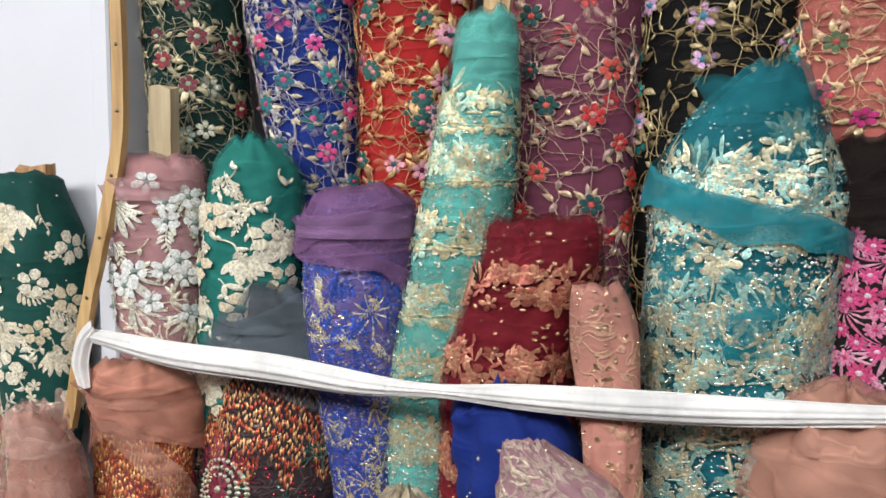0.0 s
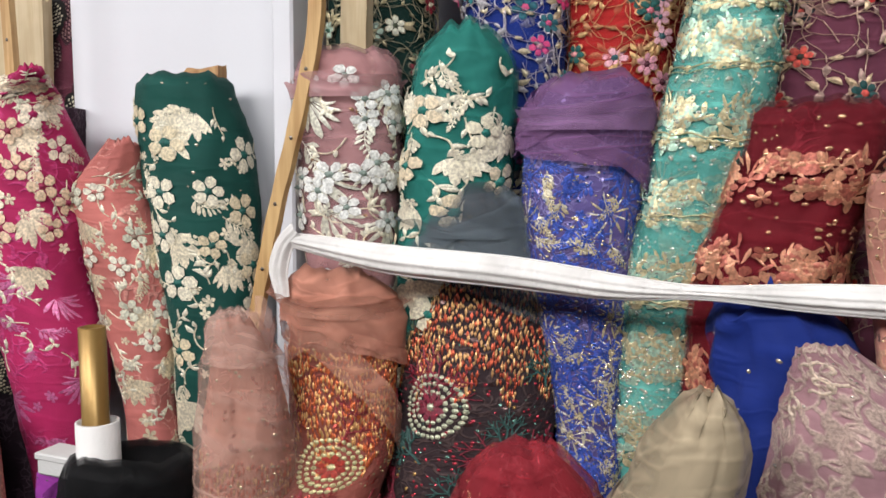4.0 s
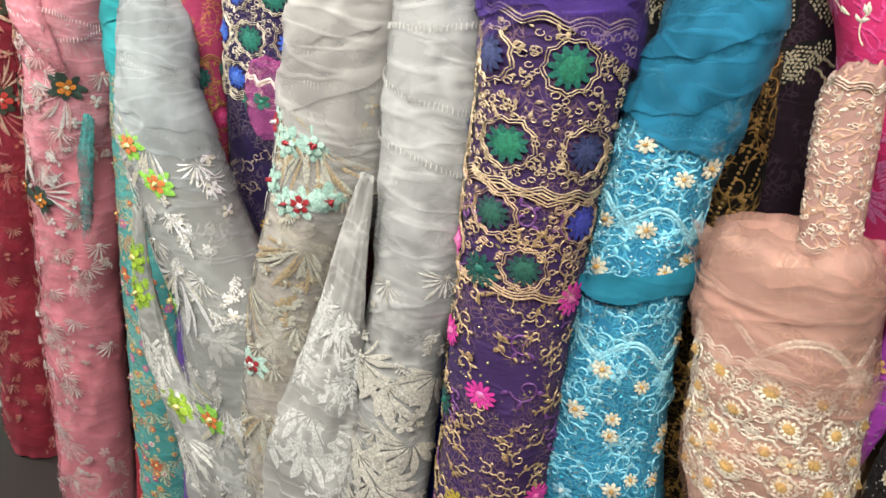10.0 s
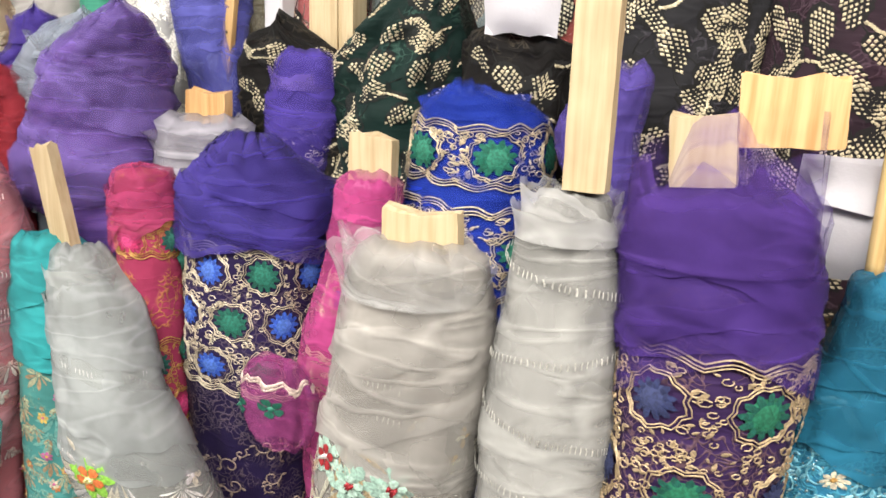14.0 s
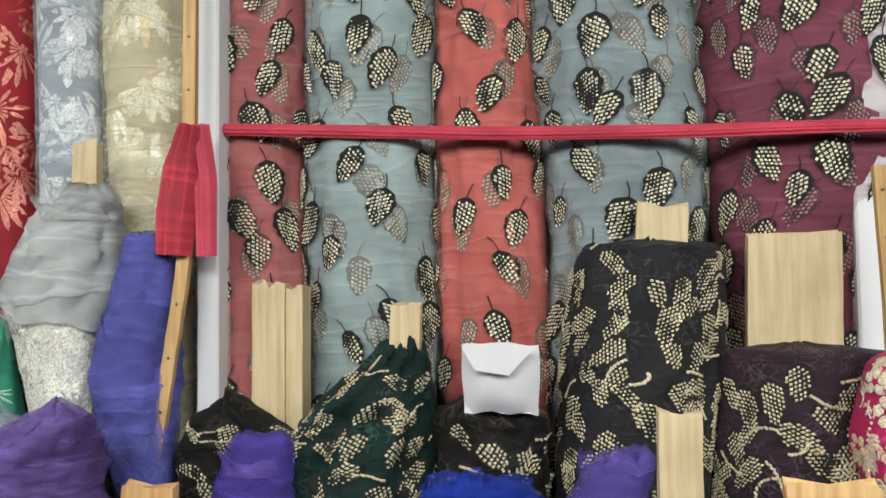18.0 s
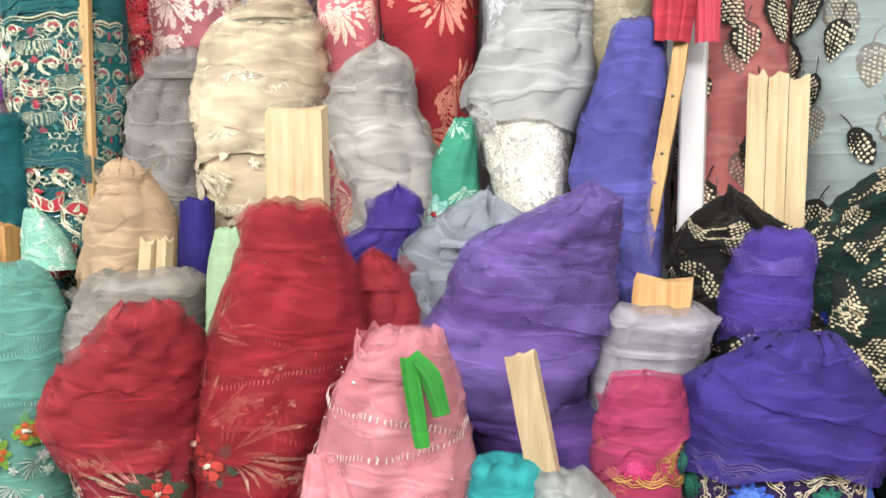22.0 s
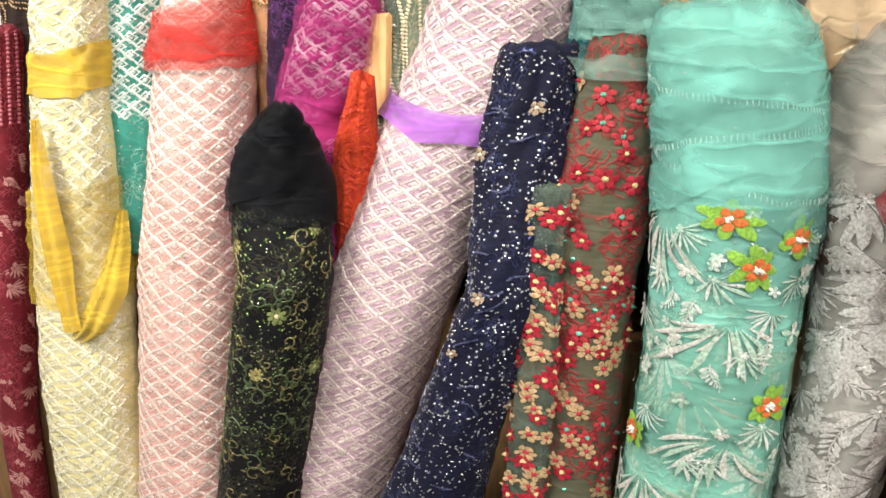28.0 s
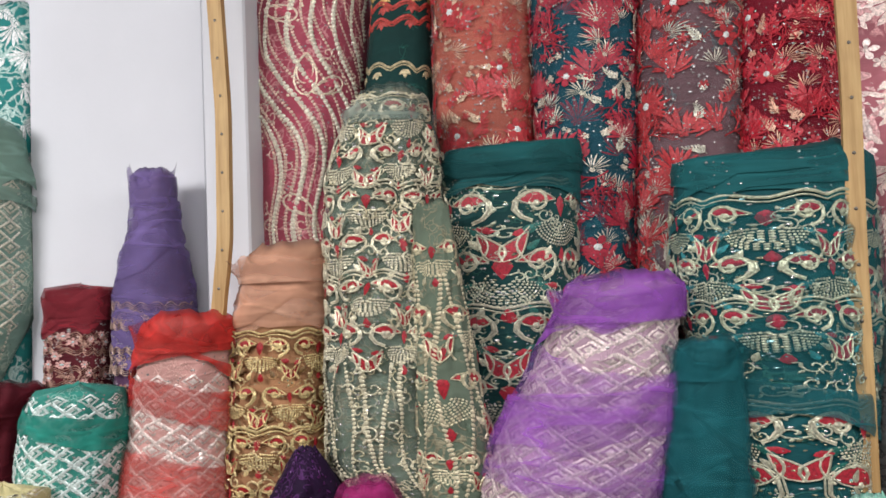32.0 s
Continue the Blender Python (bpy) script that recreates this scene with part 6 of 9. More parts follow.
bolt("purple net roll with dense gold scrolls and pink and green flowers",
     (-1.712, 0.704, 1.440, 0.078), (-1.712, 0.714, 1.405, 0.094), (-1.710, 0.722, 1.345, 0.104), (-1.702, 0.721, 1.273, 0.103), (-1.715, 0.716, 1.066, 0.095), (-1.722, 0.713, 0.875, 0.092), (-1.736, 0.713, 0.322, 0.093), (-1.743, 0.713, -0.420, 0.093),
     body=fabric("432c5c", "8a6c70", 60, .5, .1, crush=.4), emb=[lace("d0b894", [(.16,.375)], [("0f5f50","1f7a5a"),("2c3560","3c4570")], .027, .1, .35, .011), lace("c8a888", [(.385,.525)], [("d83a9a","f080b8"),("16433f","1f5a4a"),("2a2f86","3a40a0")], .024, .12, .3, .013), swirls("cdb088", 210, .014, .0018, .22, 1, .4), swirls("7a4a8c", 60, .02, .003, .22, 1, .3), vines("a88a64", "b89a70", 60, .06, .0016, .012, .22, 1), blooms(.026, [("d83a9a","f080b8"),("2a2f86","3a40a0"),("d83a9a","e868a8"),("b8a040","d8c860"),("124a44","1f6a5a")], 24, .24, 1, 12, .09, .003, core=.3), beads("f0d8a0", 500, R=.0019, h0=.2)], veil=[(0,.085,fabric("523488", sheer=.6, crush=.6),.006,.014)], layers=(4, fabric("60429a", sheer=.36, crush=.6), .075), collar=[(.15,fabric("603f98", sheer=.32),-.1),(.09,fabric("603f98", sheer=.32),.04)], over=.004, cores=[((-1.656, 0.747, 1.573), (-1.652, 0.747, 1.500), 0.107, 0.022, ("dcb884", "b98a54")), ((-1.742, 0.728, 1.532), (-1.735, 0.728, 1.452), 0.071, 0.022)])
bolt("pale grey net roll bound over tone-on-tone leaves",
     (-1.859, 0.663, 1.442, 0.026), (-1.872, 0.685, 1.391, 0.055), (-1.885, 0.703, 1.134, 0.078), (-1.893, 0.700, 0.832, 0.075), (-1.928, 0.696, 0.709, 0.070), (-1.956, 0.696, 0.216, 0.069), (-1.970, 0.696, -0.420, 0.069),
     body=fabric("a8a6a0", crush=.4), ghost=[sprays("f0eee6", 30, .06, 7, .08, .95, .12, .34, 3, .05), lace("e8e4dc", [(.3,.34)], (), .02, .05, .2)], veil=[(0,.95,fabric("b8b8b4", sheer=.5, crush=.6),.004,.010)], layers=(6, fabric("c4c4c0", sheer=.36, crush=.6), .3), upright=True, over=.012, emb=[sprays("e8e4da", 40, .036, 7, .3, 1, .2, .15, 2.6, .045, "d0c8b8"), ladder("dcdad2", [(.1,.3,.004),(.2,-.22,.005),(.29,.28,.004),(.38,.2,.006)]), sprays("dcd6c8", 24, .07, 7, .4, 1, .12, .3, 3, .06)], collar=[(.05,fabric("d0d0ce", sheer=.35),.04),(.03,fabric("d6d6d4", sheer=.4),.16)], wrap=.008, pitch=.1, cores=[((-1.843, 0.644, 1.672), (-1.845, 0.644, 1.449), 0.047, 0.022)])
bolt("silver grey net roll with mint and red silk flowers",
     (-2.055, 0.678, 1.348, 0.070), (-2.066, 0.689, 1.299, 0.085), (-2.072, 0.701, 1.216, 0.101), (-2.108, 0.707, 0.976, 0.108), (-2.185, 0.692, 0.751, 0.088), (-2.271, 0.691, 0.318, 0.088), (-2.307, 0.684, 0.037, 0.078), (-2.364, 0.672, -0.420, 0.078),
     body=fabric("a89c90", "cfc6b4", 26, .4, crush=.4), ghost=[sprays("ece4d2", 22, .06, 7, .18, .98, .2, .32, 3, .05), sprays("dcd0b8", 24, .06, 7, .18, .98, .2, .32, 3, .05)], veil=[(0,.16,fabric("c4c0ba", sheer=.5, crush=.6),.006,.014),(.14,.98,fabric("b8b4ac", sheer=.34, crush=.6),.003,.010)], layers=(5, fabric("bcbab4", sheer=.36, crush=.6), .2), over=.008, emb=[sprays("f4ecdc", 46, .036, 7, .18, 1, .3, .15, 2.6, .042, "d8ccb4"), bouquets([(-.3,.26,1.2),(.2,.3,1.6),(.3,.5,1.9),(-.4,.62,1.6),(.2,.9,1.5)], "f4ecd8", "dcc49c", .1, 15, 2.0, .11, .45), appliques([(-.4,.3),(.15,.42),(-.1,.8)], "a8242c", "bcdccc", "eef0e8", .018), appliques([(-.1,.32),(.2,.31),(-.3,.4),(.42,.4),(-.02,.43)], "bcdccc", "a8ccbc", "a83038", .016), ladder("e8e4da", [(.17,.12,.006),(.21,-.08,.005)]), beads("f0ece0", 160, R=.0019)], collar=[(.07,fabric("ccccca", sheer=.3),.05),(.045,fabric("d4d4d2", sheer=.3),.14)], cores=[((-2.063, 0.691, 1.393), (-2.060, 0.691, 1.253), 0.106, 0.020)], upright=True)
bolt("leaning pale grey net roll with lime and orange silk flowers",
     (-2.770, 0.772, 1.226, 0.039), (-2.719, 0.757, 1.156, 0.076), (-2.618, 0.687, 1.017, 0.082), (-2.579, 0.673, 0.937, 0.101), (-2.488, 0.684, 0.757, 0.115), (-2.392, 0.689, 0.601, 0.122), (-2.290, 0.702, -0.420, 0.122),
     body=fabric("989890", "c0bdb4", 26, .3, crush=.4), ghost=[sprays("f0eee6", 24, .06, 7, .2, .98, .2, .32, 3, .05), sprays("e4e2d8", 24, .06, 7, .18, .98, .2, .32, 3, .05)], veil=[(0,.2,fabric("a8aeae", sheer=.6, crush=.6),.006,.012),(.17,.98,fabric("a8aaa8", sheer=.34, crush=.6),.003,.010)], layers=(5, fabric("b0b6b4", sheer=.36, crush=.6), .2), over=.008, emb=[sprays("f8f4ea", 46, .04, 7, .22, 1, .3, .15, 2.6, .042, "dcd8cc"), bouquets([(.3,.36,2.4),(.1,.62,2.0),(-.4,.55,2.2),(.3,.9,2.2),(-.2,1.1,1.8)], "fbf8f0", "e0dac8", .12, 15, 2.0, .11, .35), appliques([(.05,.37),(.28,.44),(-.35,.72),(.1,.95)], "d8743c", "8cc84c", "f0e8a0", .018), ladder("f0eee8", [(.2,.1,.005),(.25,-.1,.005)])], collar=[(.02,fabric("c8cecc", sheer=.4),.06)], cores=[((-2.824, 0.765, 1.404), (-2.770, 0.765, 1.145), 0.044, 0.022)], upright=True)
bolt("slim pink net roll with gold scalloped bands",
     (-2.655, 0.816, 1.372, 0.043), (-2.662, 0.831, 1.289, 0.062), (-2.662, 0.829, 1.166, 0.060), (-2.662, 0.827, 0.949, 0.057), (-2.663, 0.826, 0.751, 0.056), (-2.666, 0.824, -0.420, 0.056),
     body=fabric("a8345e", "c88a50", 40, .35), emb=[lace("cfa060", [(.1,.14),(.3,.56),(.62,.9)], [("12504a","2f7a6a"),("c8306a","e04a88")], .024, .08, .5), blooms(.02, [("12504a","2f7a6a"),("c03a7a","e080b0")], 12, .25, 1, 8, .06, .004)], veil=[(0,.07,fabric("c04478", sheer=.5),.005,.01)], cap=.15, collar=[(.02,fabric("c84880", sheer=.5),.05)])
bolt("violet net roll with silver lace band and blue and green flowers",
     (-2.447, 0.839, 1.428, 0.036), (-2.481, 0.912, 1.335, 0.133), (-2.491, 0.912, 1.233, 0.134), (-2.495, 0.913, 1.063, 0.135), (-2.512, 0.902, 0.753, 0.119), (-2.537, 0.884, -0.420, 0.119),
     body=fabric("2c1f4c", "7c6c78", 60, .5, .1), emb=[lace("dcd0b8", [(.2,.45)], [("2f5ac2","4f7ad8"),("0f5f50","1f7a66")], .026, .085, .4, .0105), swirls("b8a494", 170, .015, .0026, .29, 1, .4), vines("9c8a84", "a8968c", 60, .06, .0016, .011, .29, 1), blooms(.023, [("d0aa38","e8d070"),("12504a","2f7a6a"),("d0aa38","e8d070"),("c83a92","e070b0")], 14, .33, 1, 11, .1, .005, core=.35)], veil=[(0,.11,fabric("483a92", sheer=.7),.010,.02)], layers=(4, fabric("5c48a8", sheer=.4), .07), fold=.007)
bolt("violet net roll with silver lace bands",
     (-2.484, 1.060, 1.559, 0.045), (-2.503, 1.076, 1.455, 0.066), (-2.515, 1.069, 1.349, 0.057), (-2.574, 1.036, 0.850, 0.057),
     body=fabric("443089", "6a60a8", 40, .2), emb=[lace("cfc0c4", [(.13,.19),(.22,.34)], (), .02, .05, .4, .014)], veil=[(0,.2,fabric("5a48a8", sheer=.6),.006,.012)], layers=(3, fabric("5a48a8", sheer=.4), .2), collar=[(.025,fabric("7a64c0", sheer=.4),.05)])
bolt("royal blue tulle roll wrapped plain",
     (-2.373, 1.097, 1.511, 0.032), (-2.384, 1.111, 1.430, 0.051), (-2.384, 1.112, 1.356, 0.051), (-2.384, 1.113, 0.850, 0.051),
     body=fabric("14268c"), fold=.01, layers=(3, fabric("1a34a8", sheer=.5), .5))
bolt("royal blue net roll with silver scallops and green flowers",
     (-2.105, 0.912, 1.525, 0.021), (-2.100, 0.967, 1.491, 0.094), (-2.102, 0.976, 1.402, 0.107), (-2.108, 0.983, 1.327, 0.115), (-2.070, 0.954, 1.188, 0.077), (-1.910, 0.820, -0.420, 0.077),
     body=fabric("1b3aa0", "5f70b0", 40, .2), emb=[lace("dccba8", [(.08,.16),(.2,.34)], [("0f6a55","2f8a70")], .026, .095, .4), swirls("a8a0a8", 30, .018, .003, .24, .5, .35)], veil=[(0,.25,fabric("1f44b8", sheer=.4),.006,.012)], fold=.008, layers=(4, fabric("1f44b8", sheer=.4), .2), collar=[(.025,fabric("1f44b8", sheer=.4),.1)], over=.012)
bolt("pink net wound on a wooden board with silver lace edge",
     (-2.229, 0.849, 1.391, 0.037), (-2.247, 0.855, 1.243, 0.044), (-2.285, 0.868, 1.118, 0.063), (-2.282, 0.867, 1.019, 0.061), (-2.264, 0.862, -0.420, 0.061),
     body=fabric("b83a82", "d890b8", 36, .3), emb=[lace("e2ceac", [(.16,.22),(.3,.42),(.5,.7)], [("12604e","2f8a70"),("2f5ac2","5f84d8")], .024, .08, .4)], veil=[(0,.6,fabric("cf4f98", sheer=.5),.01,.014)], fold=.009, cores=[((-2.229, 0.859, 1.457), (-2.235, 0.859, 1.272), 0.074, 0.022)], collar=[(.035,fabric("d8549c", sheer=.4),.05)])
bolt("pale grey net bundle wound on a wooden board",
     (-2.660, 0.990, 1.433, 0.076), (-2.683, 0.994, 1.365, 0.080), (-2.693, 0.980, 1.290, 0.062), (-2.783, 0.855, -0.420, 0.062),
     body=fabric("a7a3ae"), fold=.012, veil=[(0,.5,fabric("bcbac4", sheer=.5),.008,.016)], cores=[((-2.652, 0.989, 1.491), (-2.665, 0.989, 1.313), 0.091, 0.022, ("d8b07c", "b98a54"))], collar=[(.04,fabric("c8c8d0", sheer=.4),.3)])
bolt("tall violet tulle bundle wound into a cone",
     (-2.748, 0.880, 1.620, 0.041), (-2.834, 0.930, 1.547, 0.108), (-2.899, 0.959, 1.383, 0.146), (-2.946, 0.962, 1.276, 0.161), (-2.816, 0.962, 1.257, 0.159), (-2.781, 0.916, 1.097, 0.089), (-2.647, 0.764, -0.420, 0.089),
     body=fabric("664a98", crush=.7), drape=.0045, wrap=.016, pitch=.06, fold=.012, emb=[lace("c0a0a8", [(.62,.8)], (), .02, .06, .4)], veil=[(0,.2,fabric("8068b4", sheer=.5),.006,.012)], lean=1.2, layers=(9, fabric("7856a8", sheer=.34, crush=.7), .34), cap=.5)
bolt("violet sheer net roll with gold scroll border",
     (-1.880, 0.939, 1.561, 0.033), (-1.920, 0.954, 1.472, 0.053), (-1.876, 0.930, 1.337, 0.021), (-1.701, 0.805, -0.420, 0.021),
     body=fabric("5b4a9e", sheer=.9), emb=[swirls("c09a6a", 24, .018, .004, .1, .6, .4)], veil=[(0,.4,fabric("6a58b0", sheer=.5),.008,.012)], fold=.008, collar=[(.05,fabric("6a58b0", sheer=.35),.1)])
bolt("sheer dusty pink net roll with black leaves of cream grains",
     (-2.576, 1.288, 2.553, 0.099), (-2.576, 1.288, 2.413, 0.099), (-2.570, 1.283, 1.943, 0.093), (-2.573, 1.284, 1.556, 0.094), (-2.575, 1.284, 0.850, 0.094),
     body=fabric("ac5e60", under="c08482", crush=.3), ghost=[leaves_grain("6a625a", "cfc4ae", 0.1, 0.082, .0, 0.72, .85, each=False)], veil=[(0,.95,fabric("c08482", sheer=.2, crush=.6),.003,.018)], over=.009, emb=[leaves_grain("12100f", "f0e6ca", 0.1, 0.082, .0, 0.72, .88)], fold=.008, lean=.2, upright=True)
bolt("sheer grey net roll with black leaves of cream grains",
     (-2.343, 1.301, 2.542, 0.130), (-2.343, 1.301, 2.402, 0.130), (-2.341, 1.305, 1.940, 0.135), (-2.343, 1.291, 1.569, 0.116), (-2.345, 1.279, 0.850, 0.116),
     body=fabric("94a4a6", under="b4c2c4", crush=.3), ghost=[leaves_grain("6a625a", "cfc4ae", 0.1, 0.082, .0, 0.7, .85, each=False)], veil=[(0,.95,fabric("b4c2c4", sheer=.2, crush=.6),.003,.018)], over=.009, emb=[leaves_grain("12100f", "f0e6ca", 0.1, 0.082, .0, 0.7, .88)], fold=.008, lean=.2, upright=True)
bolt("sheer coral net roll with black leaves of cream grains",
     (-2.117, 1.292, 2.524, 0.093), (-2.117, 1.292, 2.384, 0.093), (-2.105, 1.299, 1.933, 0.102), (-2.097, 1.299, 1.690, 0.101), (-2.087, 1.298, 0.850, 0.101),
     body=fabric("c4605a", under="d0847c", crush=.3), ghost=[leaves_grain("6a625a", "cfc4ae", 0.1, 0.082, .0, 0.62, .85, each=False)], veil=[(0,.95,fabric("d0847c", sheer=.2, crush=.6),.003,.018)], over=.009, emb=[leaves_grain("12100f", "f0e6ca", 0.1, 0.082, .0, 0.62, .88)], fold=.008, lean=.2, upright=True)
bolt("sheer blue grey net roll with black leaves of cream grains",
     (-1.866, 1.317, 2.516, 0.160), (-1.866, 1.317, 2.376, 0.160), (-1.841, 1.314, 1.928, 0.146), (-1.888, 1.287, 1.605, 0.111), (-1.932, 1.263, 0.850, 0.111),
     body=fabric("8a979c", under="a4b0b4", crush=.3), ghost=[leaves_grain("6a625a", "cfc4ae", 0.1, 0.082, .0, 0.68, .85, each=False)], veil=[(0,.95,fabric("a4b0b4", sheer=.2, crush=.6),.003,.018)], over=.009, emb=[leaves_grain("12100f", "f0e6ca", 0.1, 0.082, .0, 0.68, .88)], fold=.008, lean=.2, upright=True)
bolt("sheer plum net roll with black leaves of cream grains",
     (-1.515, 1.317, 2.494, 0.198), (-1.515, 1.317, 2.354, 0.198), (-1.512, 1.317, 2.028, 0.185), (-1.534, 1.311, 1.868, 0.143), (-1.538, 1.298, 0.850, 0.143),
     body=fabric("7c3c50", under="94586a", crush=.3), ghost=[leaves_grain("3a2a2e", "b8a898", 0.09, 0.08, .0, 0.6, .85, each=False)], veil=[(0,.95,fabric("94586a", sheer=.2, crush=.6),.003,.018)], over=.009, emb=[leaves_grain("12100f", "f0e6ca", 0.09, 0.08, .0, 0.6, .88)], fold=.008, lean=.2, upright=True)
bolt("crumpled dark green net bundle with rows of cream grains",
     (-2.237, 1.069, 1.719, 0.032), (-2.255, 1.090, 1.677, 0.059), (-2.301, 1.123, 1.604, 0.104), (-2.332, 1.148, 1.520, 0.137), (-2.319, 1.146, 1.450, 0.134), (-2.274, 1.137, 0.850, 0.134),
     body=fabric("0d2c28", "3a5a50", 40, .3, crush=.4), emb=[leaves_grain("0a1412", "dccfae", 0.072, 0.07, .02, .5, 1.15, each=False, G=.0048), grain_lines("dccfae", 12, .06, .02, .5, "0a1412")], fold=.022, name="cloth_bundle", category="cloth bundle", rag=.014, cores=[((-2.232, 1.073, 1.784), (-2.238, 1.073, 1.650), 0.052, 0.022)], group="loose bundles and strips among the rolls")
bolt("crumpled black net bundle with rows of cream grains",
     (-2.568, 1.081, 1.600, 0.047), (-2.531, 1.132, 1.540, 0.115), (-2.534, 1.134, 1.448, 0.118), (-2.543, 1.138, 0.850, 0.118),
     body=fabric("12100f", "4a443a", 40, .3, crush=.4), emb=[leaves_grain("080808", "cfc4a4", 0.07, 0.062, .02, .5, 1.15, each=False, G=.0048), grain_lines("cfc4a4", 12, .06, .02, .5, "080808")], fold=.022, name="cloth_bundle", category="cloth bundle", rag=.014, group="loose bundles and strips among the rolls")
bolt("crumpled black net bundle beside a paper packet",
     (-2.093, 1.112, 1.600, 0.089), (-2.094, 1.119, 1.549, 0.098), (-2.093, 1.119, 1.462, 0.098), (-2.090, 1.120, 0.850, 0.098),
     body=fabric("141110", "4a443a", 40, .3, crush=.4), emb=[leaves_grain("080808", "cfc4a4", 0.07, 0.062, .02, .5, 1.15, each=False, G=.0048), grain_lines("cfc4a4", 12, .06, .02, .5, "080808")], fold=.022, name="cloth_bundle", category="cloth bundle", rag=.014, group="loose bundles and strips among the rolls")
bolt("black net roll thick with leaves of cream grains",
     (-1.814, 1.147, 1.886, 0.111), (-1.821, 1.159, 1.852, 0.126), (-1.834, 1.164, 1.719, 0.134), (-1.858, 1.161, 1.458, 0.129), (-1.881, 1.158, 0.850, 0.129),
     body=fabric("28282c", "46444a", 40, .4, crush=.5), emb=[leaves_grain("0c0b0b", "e4d8b6", .062, .068, .015, .62, 1.12, G=.0048), grain_lines("e0d4b4", 22, .05, .0, .6)], fold=.007, cap=.12, cores=[((-1.794, 1.157, 1.953), (-1.806, 1.157, 1.759), 0.087, 0.022)])
bolt("plum black net roll thick with leaves of cream grains",
     (-1.579, 1.153, 1.705, 0.130), (-1.579, 1.159, 1.662, 0.139), (-1.585, 1.161, 1.464, 0.142), (-1.593, 1.164, 0.850, 0.142),
     body=fabric("34222e", "5a4652", 40, .4, crush=.5), emb=[leaves_grain("100c0e", "dccfae", .064, .07, .015, .62, 1.12, G=.0048), grain_lines("dccfac", 22, .05, .0, .6)], fold=.006, cap=.12, cores=[((-1.580, 1.157, 1.898), (-1.589, 1.157, 1.568), 0.152, 0.022)])
bolt("cream net roll with glossy white leaves",
     (-2.821, 1.308, 2.503, 0.102), (-2.821, 1.308, 2.363, 0.102), (-2.815, 1.303, 2.122, 0.095), (-2.807, 1.291, 1.860, 0.079), (-2.795, 1.273, 0.850, 0.079),
     body=fabric("c4b898"), emb=[bouquets([(0,.1,1.5),(-.4,.3,1.9),(.3,.35,1.0)], "fbf4de", "ecd8a8", .09, 10, 1.9, .2, .35), sprays("f4ead0", 26, .07, 7, .0, .6, .2, .34, 3, .05), blooms(.018, [("d87848","403028"),("3a6a5c","d8c8a0")], 5, .02, .5)], veil=[(0,.6,fabric("d0c8b0", sheer=.3),.005,.01)])
bolt("pale blue grey net roll with white leaves",
     (-2.995, 1.284, 2.514, 0.069), (-2.995, 1.284, 2.374, 0.069), (-2.980, 1.282, 1.946, 0.067), (-2.964, 1.281, 0.850, 0.067),
     body=fabric("a3acb6"), emb=[bouquets([(0,.12,1.5),(-.3,.32,1.9),(.3,.28,1.0)], "f4f6f8", "d4dce2", .07, 9, 1.9, .2, .3), sprays("e6eaee", 24, .065, 7, .0, .6, .1, .32, 3, .045), blooms(.018, [("b04030","303838")], 3, .02, .5)], veil=[(0,.6,fabric("b4bcc4", sheer=.3),.005,.01)])
bolt("deep red net roll with gold leaf sprays and red flowers",
     (-3.206, 1.323, 2.548, 0.109), (-3.206, 1.323, 2.408, 0.109), (-3.199, 1.322, 2.020, 0.108), (-3.167, 1.297, 1.690, 0.075), (-3.134, 1.272, 0.850, 0.075),
     body=fabric("9c2030"), emb=[bouquets([(-.4,.22,-1.5),(-.35,.3,1.5),(.4,.14,-1.2),(.3,.42,1.8)], "c87464", "a84844", .062, 13), sprays("d08070", 18, .07, 9, .0, .7, .35, .22, 3.4, .06), blooms(.02, [("b02a28","303a30"),("3a3030","c03030")], 8, .1, .4)])
bolt("rose pink net roll with pale leaf sprays and green flowers",
     (-3.391, 1.293, 2.557, 0.069), (-3.391, 1.293, 2.417, 0.069), (-3.373, 1.294, 1.854, 0.070), (-3.361, 1.295, 0.850, 0.070),
     body=fabric("cf6f7c", "e8a0a0", 30, .2), emb=[bouquets([(-.2,.38,1.6),(.2,.16,-1.5)], "f4d0c8", "e8a8a4", .07, 12, 1.9, .17, .35), sprays("f0c8b8", 18, .06, 9, .0, .7, .25, .24, 3.4, .05), appliques([(-.3,.33),(.15,.35)], "e06848", "a8c860", "f0e8c0", .02)])
bolt("royal blue net roll with silver sprays",
     (-3.604, 1.316, 2.587, 0.099), (-3.604, 1.316, 2.447, 0.099), (-3.566, 1.304, 2.005, 0.083), (-3.526, 1.291, 0.850, 0.083),
     body=fabric("1a2f8c", "5a6cb0", 30, .2), emb=[bouquets([(-.8,.22,0),(-.1,.4,.6)], "a8b8d4", "6a80b8", .12, 19, 3.0, .07, .5), sprays("7890c0", 10, .06, 11, .0, .6, .45, .1, 5.6, .09), appliques([(-.85,.22)], "c05038", "78b8a8", "e8e0d0", .02), beads("f0f4ff", 420)])
